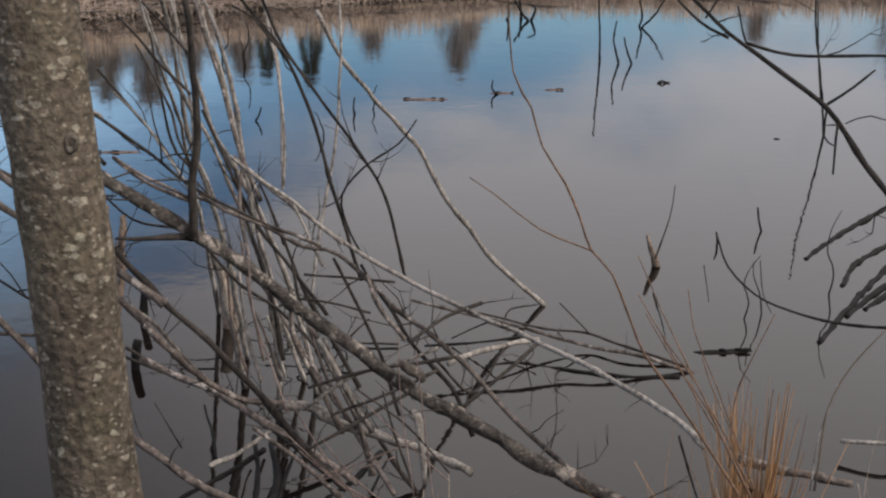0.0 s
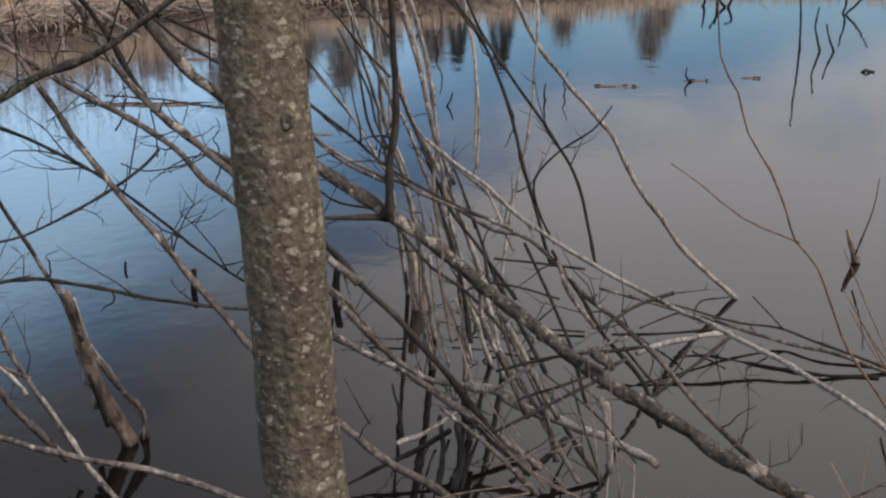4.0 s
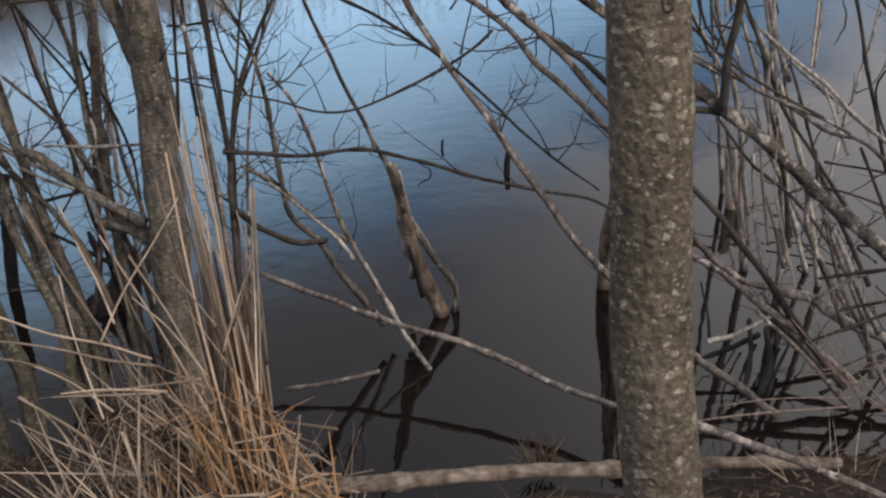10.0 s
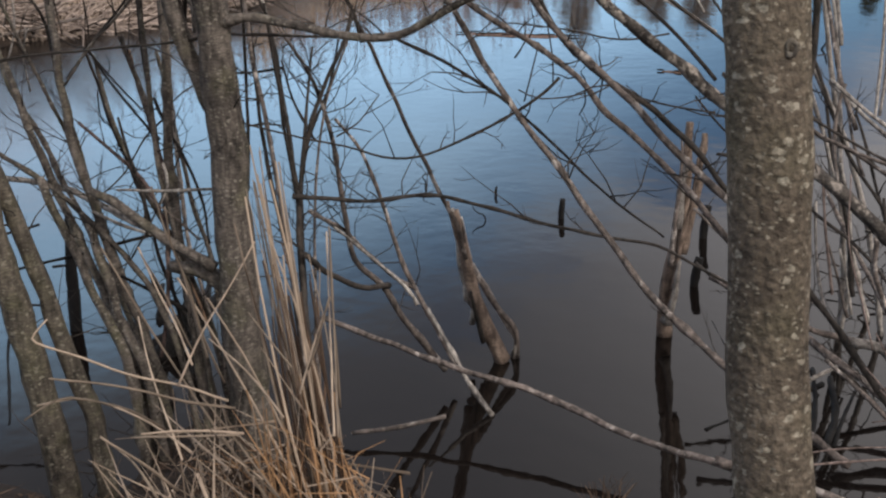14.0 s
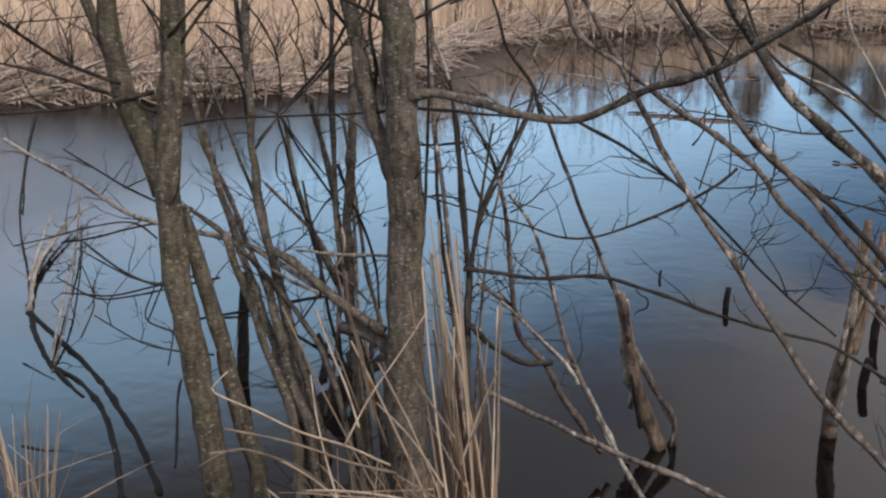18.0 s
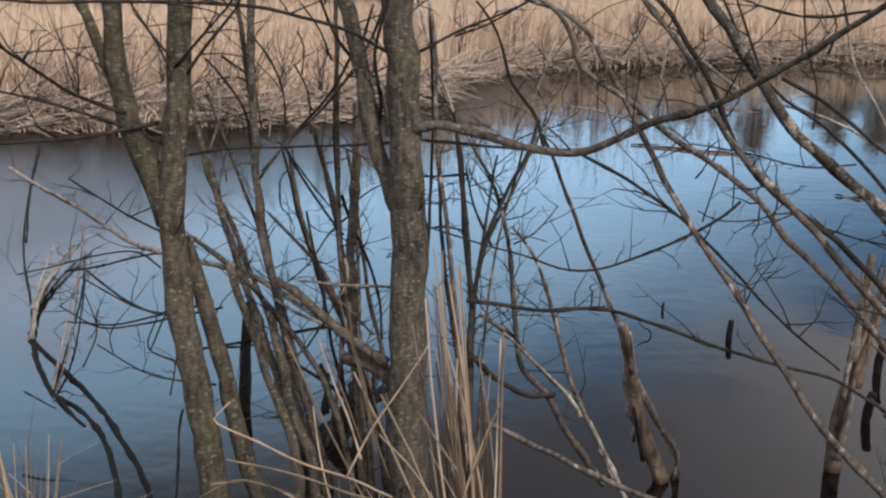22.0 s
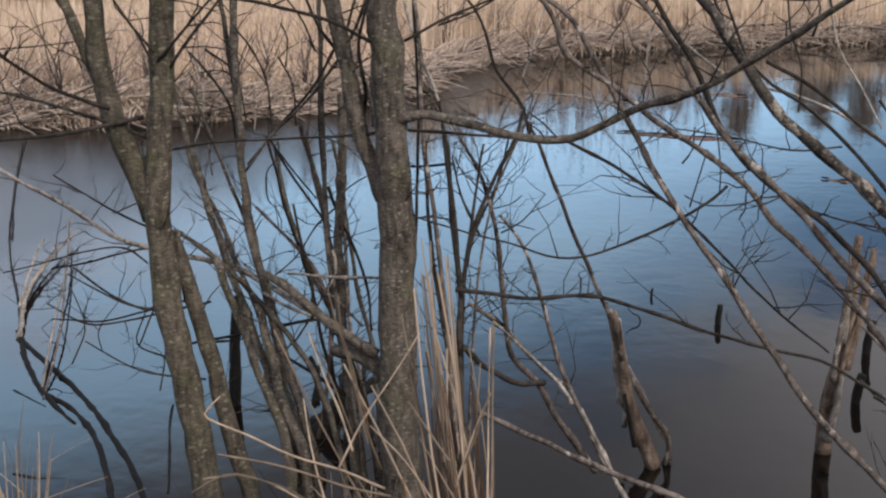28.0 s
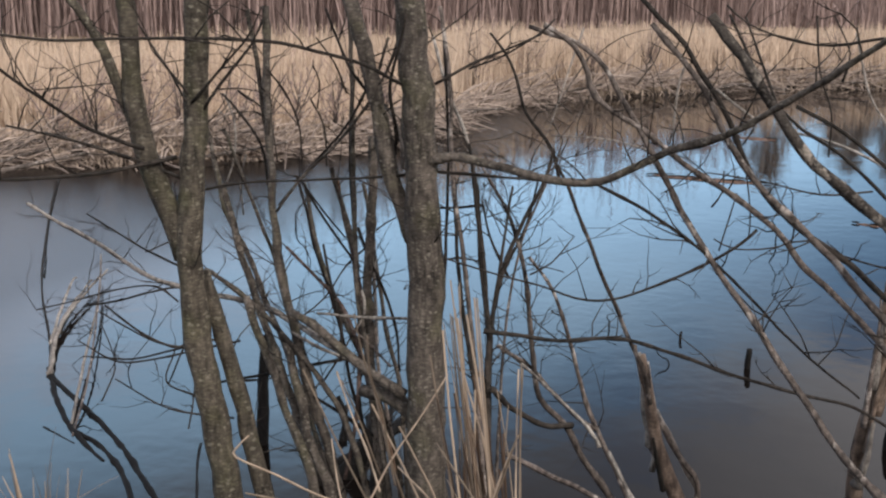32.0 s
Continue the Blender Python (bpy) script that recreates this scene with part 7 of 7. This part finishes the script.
limb(SH3, "twig", 0.0125, 0.0170, [(-2.68, 2.27, 0.82), (-2.58, 2.30, 0.77), (-2.44, 2.33, 0.68), (-2.31, 2.36, 0.62)], BARK_B)
# reflection of a thin overhead branch, drawn as a black stick
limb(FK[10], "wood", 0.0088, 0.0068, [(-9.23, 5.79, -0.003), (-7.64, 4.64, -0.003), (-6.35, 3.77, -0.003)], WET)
# more of the trees' dark reflection, laid flat as black wood
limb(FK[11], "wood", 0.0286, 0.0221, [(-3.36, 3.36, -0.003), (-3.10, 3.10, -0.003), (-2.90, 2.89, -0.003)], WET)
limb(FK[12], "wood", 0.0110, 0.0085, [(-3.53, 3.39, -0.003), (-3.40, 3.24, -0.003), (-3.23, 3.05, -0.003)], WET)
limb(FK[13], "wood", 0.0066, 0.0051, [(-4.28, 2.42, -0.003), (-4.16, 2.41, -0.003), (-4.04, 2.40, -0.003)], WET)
# the brush pile's black reflections, added as flat sticks on the water
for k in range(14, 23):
    FK[k] = thing("sodden_stick", (-0.9, 3.7 + 0.02 * k, 0), "black forked strokes drawn as reflections of the branches above", "branch", "sodden sticks")
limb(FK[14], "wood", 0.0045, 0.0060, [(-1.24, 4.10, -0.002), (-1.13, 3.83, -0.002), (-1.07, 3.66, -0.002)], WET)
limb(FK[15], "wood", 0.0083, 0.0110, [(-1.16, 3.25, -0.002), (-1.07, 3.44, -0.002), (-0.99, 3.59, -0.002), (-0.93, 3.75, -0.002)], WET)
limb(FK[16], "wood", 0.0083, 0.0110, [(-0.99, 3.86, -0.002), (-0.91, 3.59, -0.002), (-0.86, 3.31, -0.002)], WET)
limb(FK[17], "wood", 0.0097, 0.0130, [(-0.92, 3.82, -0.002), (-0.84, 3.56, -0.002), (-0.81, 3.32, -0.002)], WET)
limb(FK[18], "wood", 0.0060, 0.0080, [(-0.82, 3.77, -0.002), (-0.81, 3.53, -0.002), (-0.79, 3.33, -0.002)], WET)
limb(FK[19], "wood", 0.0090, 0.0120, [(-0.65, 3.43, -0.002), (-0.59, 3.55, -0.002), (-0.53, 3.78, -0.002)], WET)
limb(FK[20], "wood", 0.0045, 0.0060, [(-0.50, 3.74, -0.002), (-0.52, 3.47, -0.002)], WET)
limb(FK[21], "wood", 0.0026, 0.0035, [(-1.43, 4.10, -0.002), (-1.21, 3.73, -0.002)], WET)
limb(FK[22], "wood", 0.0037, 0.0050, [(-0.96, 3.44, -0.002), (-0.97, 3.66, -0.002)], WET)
fine_twigs(T2, 60, 0.30, 0.0026, BARK_C, 0.4, 11, 0.2)
fine_twigs(T3, 70, 0.26, 0.0024, BARK_C, 0.4, 12, 0.2)
fine_twigs(SH1, 190, 0.24, 0.0022, BARK_C, 0.5, 13, 0.0, 0.8)
limb(SH3, "stem", 0.0050, 0.0075, [(-2.74, 2.33, 0.73), (-2.66, 2.38, 0.68), (-2.57, 2.44, 0.64), (-2.47, 2.49, 0.57)], BARK_W)
limb(SH3, "stem", 0.0060, 0.0090, [(-2.80, 2.37, 0.98), (-2.71, 2.41, 0.89), (-2.64, 2.44, 0.81), (-2.58, 2.45, 0.70), (-2.53, 2.45, 0.56)], BARK_R)
limb(SH3, "stem", 0.0050, 0.0070, [(-2.71, 2.44, 0.99), (-2.67, 2.43, 0.88), (-2.63, 2.43, 0.76), (-2.61, 2.41, 0.65)], BARK_C)
limb(SH3, "stem", 0.0060, 0.0090, [(-2.64, 2.49, 0.98), (-2.59, 2.48, 0.83), (-2.56, 2.44, 0.63), (-2.54, 2.39, 0.43), (-2.54, 2.35, 0.30)], BARK_R)
limb(SH3, "stem", 0.0045, 0.0065, [(-2.59, 2.54, 1.00), (-2.57, 2.52, 0.88), (-2.54, 2.49, 0.75)], BARK_W)
limb(SH3, "twig", 0.0030, 0.0040, [(-2.55, 2.54, 0.91), (-2.60, 2.43, 0.70), (-2.64, 2.37, 0.59)], BARK_C)
limb(SH3, "stem", 0.0045, 0.0070, [(-2.46, 2.51, 0.62), (-2.49, 2.53, 0.73), (-2.54, 2.53, 0.85), (-2.60, 2.52, 0.96), (-2.64, 2.52, 1.04)], BARK_C)
limb(SH3, "twig", 0.0030, 0.0040, [(-2.74, 2.35, 0.76), (-2.68, 2.41, 0.83), (-2.64, 2.47, 0.93), (-2.60, 2.53, 0.99)], BARK_C)
limb(SH3, "twig", 0.0035, 0.0045, [(-2.69, 2.34, 0.63), (-2.60, 2.42, 0.65), (-2.55, 2.45, 0.64)], WET)
limb(SH3, "twig", 0.0030, 0.0050, [(-2.91, 2.15, 0.57), (-2.84, 2.21, 0.59), (-2.75, 2.29, 0.61)], WET)
limb(SH3, "twig", 0.0040, 0.0080, [(-2.66, 2.34, 0.54), (-2.57, 2.39, 0.48), (-2.48, 2.44, 0.42)], WET)
fine_twigs(SH3, 90, 0.2, 0.002, BARK_C, 0.4, 44, 0.0, 0.7)
fine_twigs(SH2, 130, 0.24, 0.0022, BARK_C, 0.4, 14, 0.0, 0.7)
fine_twigs(LT, 34, 0.22, 0.003, BARK_C, 0.1, 15)
fine_twigs(BP, 60, 0.22, 0.0026, BARK_C, 0.1, 16)
fine_twigs(RB, 8, 0.16, 0.002, BARK_C, 0.1, 17)
fine_twigs(LP, 14, 0.25, 0.003, BARK_C, 0.1, 19, 0.0, 0.7)
for k in (1, 2, 3, 4, 13, 15, 18):
    fine_twigs(FB[k], 16, 0.22, 0.0026, BARK_C, 0.2, 30 + k)
for k in (5, 6, 14, 16, 17):
    fine_twigs(FB[k], 6, 0.14, 0.0022, BARK_C, 0.2, 30 + k)


def branch_scar(owner, place, facing, size):
    """A healed branch scar: a raised oval lip round a hollow."""
    rot = Vector(facing).to_track_quat("Z", "Y").to_matrix()
    verts, faces, n = [], [], 20
    prof = [(1.35, -0.25), (1.15, 0.10), (0.92, 0.22), (0.70, 0.12), (0.50, -0.10), (0.22, -0.16), (0.0, -0.10)]
    for r, h in prof:
        for k in range(n):
            a = 2 * math.pi * k / n
            w = 1 + 0.08 * math.sin(3 * a + 1) + 0.05 * math.sin(5 * a)
            verts.append(Vector(place) - owner.location + rot @ Vector((r * w * size * math.cos(a) * 0.72, r * w * size * math.sin(a), h * size)))
    for i in range(len(prof) - 1):
        for k in range(n):
            a, b = i * n + k, i * n + (k + 1) % n
            faces.append((a, b, b + n, a + n))
    scar = mesh_object("branch_scar", verts, faces, BARK_B, owner, "dark-ringed oval branch scar")
    plug = [Vector(place) - owner.location + rot @ Vector((size * 0.42 * math.cos(2 * math.pi * k / 12) * 0.72, size * 0.42 * math.sin(2 * math.pi * k / 12), size * 0.02)) for k in range(12)]
    tip = Vector(place) - owner.location + rot @ Vector((0, 0, size * 0.16))
    mesh_object("heartwood", plug + [tip], [(k, (k + 1) % 12, 12) for k in range(12)], BARK_A, scar)
    return scar


branch_scar(T1, (-0.441, 1.155, 1.571), (0.34, -0.93, 0.17), 0.0078)

# ---- dry grass ----
column((-1.63, 1.94, 0.10), 0.042, 28, (0.50, 1.10), (-0.250, 0.09), STRAW, "tall leaning column of dry straw-coloured reed by a tree", 3, 0.0072)
column((-1.62, 1.90, 0.08), 0.110, 36, (0.22, 0.56), (-0.20, 0.06), STRAW_ORANGE, "rusty orange dry reed at the foot of a straw column", 8, 0.0066)
# dark core: shade of the gaps put into the stem colour
column((-1.61, 1.95, 0.08), 0.065, 34, (0.36, 0.86), (-0.235, 0.09), GAP_REED, "dark reed stems that put gap shade inside a straw column", 18, 0.0085)
heap((-1.75, 1.84, 0.06), 0.40, 0.54, 330, 0.34, STRAW, "collapsed heap of crossing dry straw by a tall tuft", 4, 0.0068)
heap((-1.94, 1.72, 0.06), 0.22, 0.34, 50, 0.36, STRAW, "outlying broken straw leaning from a heap", 34, 0.0066)
# dark core of the heap, coloured like the shaded gaps between straws
heap((-1.80, 1.86, 0.04), 0.36, 0.40, 170, 0.30, MUD_LITTER, "dark stems that put gap shade inside a straw heap", 25, 0.013)
heap((-1.68, 1.86, 0.08), 0.30, 0.46, 170, 0.30, STRAW_ORANGE, "rusty broken straw in a collapsed heap", 15, 0.0068)
tuft((0.55, 2.86, 0.06), 0.055, 150, 0.58, 0.12, (0.0, 0.0, 0.0), STRAW_ORANGE, "rusty orange dry grass tuft on the shore", 5, 0.009, 0.2, 0.12)
tuft((0.42, 2.95, 0.04), 0.12, 26, 0.45, 0.5, (-0.15, 0.0, 0.0), STRAW_ORANGE, "sparse rusty grass leaning over the water", 9, 0.006)
tuft((0.92, 2.98, 0.08), 0.16, 22, 0.55, 0.5, (0.1, 0.0, 0.0), STRAW, "sparse pale dry grass on the shore", 6, 0.006)
tuft((-3.10, 1.68, 0.06), 0.07, 34, 0.42, 0.18, (0.0, 0.0, 0.0), STRAW, "small tuft of brown dry grass at the bank", 7, 0.009, 0.4, 0.1)
tuft((-0.35, 2.95, 0.05), 0.28, 34, 0.22, 0.6, (0.0, 0.0, 0.0), STRAW, "short broken dry grass under fallen branches", 10, 0.005)
tuft((-1.20, 2.60, 0.06), 0.045, 46, 0.12, 0.3, (0.0, 0.0, 0.0), MUD_LITTER, "dark stubble clump sprouting beside a shore log", 12, 0.007)


# ---- logs, posts and drift on the shore and in the pond ----
def log(name, points, r0, r1, material, label, group):
    ob = thing(name, points[0], label, "log", group)
    limb(ob, "wood", r0, r1, points, material)
    return ob


log("shore_log", [(-1.62, 2.22, 0.06), (-1.40, 2.36, 0.075), (-1.23, 2.47, 0.08), (-0.98, 2.62, 0.08), (-0.74, 2.80, 0.07), (-0.50, 2.98, 0.04)], 0.023, 0.016, LOGWOOD, "barkless tan log lying along the muddy shore", "shore logs")
log("shore_log", [(0.66, 3.76, 0.05), (0.81, 3.66, 0.06), (0.99, 3.61, 0.05)], 0.017, 0.012, BARK_P, "grey-brown stick lying on the muddy shore", "shore logs")
log("shore_log", [(1.02, 3.94, 0.05), (1.16, 3.91, 0.06), (1.32, 3.92, 0.05)], 0.010, 0.008, BARK_W, "thin bleached stick at the water's edge", "shore logs")


def post(x, y, height, radius, lean, label):
    ob = thing("post", (x, y, 0), label, "post", "posts in the water")
    limb(ob, "wood", radius, radius * 0.85, [(x, y, -0.15), (x + lean * 0.5, y, height * 0.5), (x + lean, y + 0.01, height)], WET, knots=False)
    return ob


post(-2.47, 4.98, 0.09, 0.015, 0.0, "short black broken post standing in the pond")
post(-1.79, 5.02, 0.15, 0.02, 0.02, "dark broken stub standing in the pond")
post(-2.92, 5.16, 0.04, 0.008, 0.0, "small dark twig stub in the pond")
post(-1.62, 4.42, 0.12, 0.02, 0.02, "dark stub standing in the shallows")


def water_twig(x, y, height, lean, label, seed):
    rnd = random.Random(seed)
    ob = thing("water_twig", (x, y, 0), label, "twig", "twigs in the water")
    pts = [(x, y, -0.1)]
    for k in range(1, 5):
        pts.append((x + lean * k / 4 + rnd.uniform(-0.03, 0.03), y + rnd.uniform(-0.03, 0.03), height * k / 4))
    limb(ob, "stem", 0.0009 * math.hypot(x, y), 0.0003 * math.hypot(x, y), pts, WET)
    return ob


for a, r, h, l in ((14.5, 14.0, 0.5, 0.0), (15.6, 14.4, 0.4, 0.1),
                   (8.8, 10.9, 0.22, 0.08), (11.0, 9.6, 0.2, -0.05), (-13.0, 5.9, 0.42, 0.02), (-9.2, 5.4, 0.3, 0.06), (-10.4, 5.5, 0.25, -0.05), (47.5, 8.6, 0.35, 0.1), (33, 6.1, 0.09, 0.04), (30.0, 5.5, 0.07, -0.06), (25.0, 8.4, 0.3, 0.02), (24.0, 8.8, 0.35, -0.1)):
    x, y = bearing(a, r)
    water_twig(x, y, h, l, "thin dark twig standing in the pond", int(r * 97))


def drift(at, length, width, count, label, seed):
    """A floating mat of red-brown drift: a low lumpy raft with twigs on it."""
    rnd = random.Random(seed)
    ob = thing("drift_mat", at, label, "drift", "floating drift")
    verts, faces, n = [], [], 26
    rings = [(1.0, -0.02), (0.9, 0.012), (0.6, 0.03), (0.25, 0.036)]
    for s, z in rings:
        for k in range(n):
            a = 2 * math.pi * k / n
            w = 1 + 0.35 * noise.noise(Vector((math.cos(a) * 1.7, math.sin(a) * 1.7, seed)))
            verts.append((length / 2 * s * w * math.cos(a), width / 2 * s * w * math.sin(a), z * 0.15 + (0.004 * rnd.random() if z > 0 else 0)))
    for i in range(len(rings) - 1):
        for k in range(n):
            a, b = i * n + k, i * n + (k + 1) % n
            faces.append((a, b, b + n, a + n))
    faces.append(tuple(range(3 * n, 4 * n)))
    mesh_object("raft", verts, faces, WET if seed in (5, 7, 9) else BRUSH_MAT, ob)
    for _ in range(count):
        a = rnd.uniform(-0.5, 0.5)
        x, y, l = rnd.uniform(-0.45, 0.45) * length, rnd.uniform(-0.3, 0.3) * width, rnd.uniform(0.1, 0.3) * length
        v, f = tube([Vector((x - l / 2 * math.cos(a), y - l / 2 * math.sin(a), 0.01)), Vector((x, y, 0.012)), Vector((x + l / 2 * math.cos(a), y + l / 2 * math.sin(a), 0.012))], [0.005, 0.008, 0.004], 5)
        mesh_object("stick", v, f, WET, ob)
    ob.rotation_euler.z = rnd.uniform(0.0, 0.4)
    return ob


BRUSH_MAT = bark("red_drift", (0.04, 0.026, 0.020), (0.17, 0.105, 0.08), 0.0, grain=25, relief=0.01, amount=0.15)
drift((-5.05, 9.55, 0), 1.0, 0.2, 5, "long red-brown mat of drift floating on blue water", 1)
drift((-1.25, 11.4, 0), 0.42, 0.10, 3, "thin red-brown drift floating on the pond", 2)
drift((-0.55, 11.9, 0), 0.24, 0.07, 2, "small red-brown drift patch on the pond", 3)
drift((-0.05, 12.2, 0), 0.2, 0.10, 2, "small drift patch beside another", 4)
drift((1.08, 12.85, 0), 0.14, 0.08, 2, "small dark drift lump", 5)
drift((-5.9, 12.3, 0), 0.5, 0.2, 2, "dark drift near the reeds", 6)
drift((0.75, 4.90, 0), 0.26, 0.05, 3, "dark twiggy drift in the shallows", 7)
drift((-3.2, 8.6, 0), 0.35, 0.06, 2, "thin dark drift on the pond", 8)
drift((1.75, 9.82, 0), 0.05, 0.04, 0, "tiny dark speck of drift", 9)

for px, py, l in ((-0.98, 4.85, 0.05), (-0.80, 4.62, -0.06), (-1.10, 4.75, 0.0), (-1.05, 4.55, 0.02)):
    water_twig(px, py, 0.10, l, "small bent black twig in the pond", int(px * -1000))

# ---- far bank: driftwood, and trees beyond ----
rnd = random.Random(21)
for k in range(46):
    a = rnd.uniform(14, 66) if k < 38 else rnd.uniform(-14, 14)
    r = lerp_table(FAR_SHORE, a) + rnd.uniform(-0.2, 0.7)
    x, y = bearing(a, r)
    turn = radians(a) + rnd.gauss(0, 0.35)
    l = rnd.uniform(0.4, 1.6)
    z = max(0.03, ground_height(x, y)) + 0.05
    dx, dy = math.cos(turn) * l / 2, math.sin(turn) * l / 2
    log("driftwood", [(x - dx, y - dy, z - 0.05), (x, y, z + rnd.uniform(0, 0.08)), (x + dx, y + dy, z + rnd.uniform(-0.06, 0.15))], rnd.uniform(0.015, 0.04), 0.012, BARK_P if rnd.random() < 0.6 else BARK_C, "weathered driftwood on the far waterline", "far driftwood")


def bare_shrub(at, height, stems, seed, label):
    """A leafless bank shrub: several crooked stems with fine twigs."""
    rs = random.Random(seed)
    ob = thing("bare_shrub", at, label, "shrub", "far bank shrubs")
    for _ in range(stems):
        a, s = rs.uniform(0, 2 * math.pi), rs.uniform(0.1, 0.5)
        h = height * rs.uniform(0.6, 1.1)
        p = [Vector(at) + Vector((math.cos(a) * s * h * t * t + rs.uniform(-0.04, 0.04), math.sin(a) * s * h * t * t, h * t - 0.05)) for t in (0, 0.25, 0.5, 0.75, 1)]
        limb(ob, "stem", 0.012, 0.004, p, BARK_P)
    fine_twigs(ob, 40, 0.45, 0.006, BRUSH, 0.5, seed, 0.2)
    return ob


for k, (a, d) in enumerate(((36, 0.9), (33, 0.6), (30.5, 0.8), (43, 0.5), (47, 0.7), (50, 0.4), (55, 0.8), (58, 0.5), (26, 0.7), (22, 0.9), (38.5, 1.0), (17, 0.6), (41.5, 0.4), (45.3, 0.4), (48.6, 0.35), (52.3, 0.4), (54, 0.3), (56.5, 0.4))):
    x, y = bearing(a, lerp_table(FAR_SHORE, a) + d)
    bare_shrub((x, y, ground_height(x, y)), 0.85 if a < 40 else 0.7, 6, 60 + k, "leafless brown shrub on the far bank")


def far_tree(height, seed, evergreen):
    """A distant tree at the origin: trunk, limbs, and a crown of fine twigs or needles."""
    rs = random.Random(seed)
    ob = thing("far_evergreen" if evergreen else "far_tree", (0, 0, 0), "dark narrow evergreen beyond the pond" if evergreen else "bare grey deciduous tree beyond the pond", "tree", "far trees")
    path = [Vector((rs.uniform(-0.1, 0.1), rs.uniform(-0.1, 0.1), height * k / 6 - 0.3)) for k in range(7)]
    v, f = tube(path, [0.16 * (1 - k / 6.6) for k in range(7)], 8, 0.1)
    mesh_object("trunk", v, f, BARK_P, ob)
    verts, faces = [], []
    for _ in range(900 if evergreen else 700):
        t = rs.random() ** (0.8 if evergreen else 0.6)
        if evergreen:
            rr = 0.22 * height * (1.02 - t) * math.sqrt(rs.random())
            a = rs.uniform(0, 2 * math.pi)
            c = Vector((rr * math.cos(a), rr * math.sin(a), height * (0.08 + 0.92 * t)))
            d, l, w = Vector((math.cos(a), math.sin(a), -0.35)), rs.uniform(0.2, 0.5), 0.11
        else:
            a = rs.uniform(0, 2 * math.pi)
            rr = 0.2 * height * math.sin(math.pi * min(1, 0.15 + 0.85 * t)) * rs.random()
            c = Vector((rr * math.cos(a), rr * math.sin(a), height * (0.25 + 0.75 * t)))
            d, l, w = Vector((math.cos(a) * 0.6, math.sin(a) * 0.6, 1.0)), rs.uniform(0.5, 1.3), 0.05
        d = (d + Vector((rs.gauss(0, 0.3), rs.gauss(0, 0.3), rs.gauss(0, 0.3)))).normalized()
        s = d.cross(Vector((rs.gauss(0, 1), rs.gauss(0, 1), rs.gauss(0, 1)))).normalized() * w
        o = len(verts)
        verts += [c - s, c + s, c + d * l + s * 0.2, c + d * l - s * 0.2]
        faces.append((o, o + 1, o + 2, o + 3))
    tagged(mesh_object("crown", verts, faces, NEEDLES if evergreen else TREE_TWIG, ob, smooth=False), kind="stuff")
    return ob


kinds = [far_tree(9.0, 1, False), far_tree(7.5, 2, False), far_tree(8.0, 3, True)]
spots = ((2, 13.7, 62, 0.85), (2, 11.7, 60, 0.85), (0, 20.5, 60, 0.9), (1, 19.0, 62, 1.0), (0, 17.0, 70, 0.8), (1, 8.8, 75, 0.9), (0, 4.9, 64, 0.72), (1, -8.6, 70, 0.7),
         (1, -15, 66, 0.9), (0, 23, 64, 0.8), (1, 26, 72, 0.9), (0, 30, 60, 0.7), (1, 36, 62, 0.7), (0, 42, 58, 0.7), (1, 49, 60, 0.75), (0, 56, 60, 0.8), (0, 15.2, 85, 0.9),
         (1, 21.6, 64, 1.3), (0, 20.9, 66, 1.25), (1, 14.8, 66, 0.9), (1, 4.3, 66, 0.7), (1, 9.4, 74, 0.7), (0, 24.5, 62, 1.3), (1, 27.5, 64, 1.3))
first = [True, True, True]
for kind, a, r, s in spots:
    s *= 1.0 if a < 20 else 0.7
    x, y = bearing(a, r)
    m = pose(x, y, ground_height(x, y), 0, 0, a * 37) @ Matrix.Diagonal((s, s, s, 1))
    if first[kind]:
        kinds[kind].matrix_world = m
        first[kind] = False
    else:
        t = copy_thing(kinds[kind], pose(x, y, ground_height(x, y), 0, 0, a * 37))
        t.scale = (s, s, s)
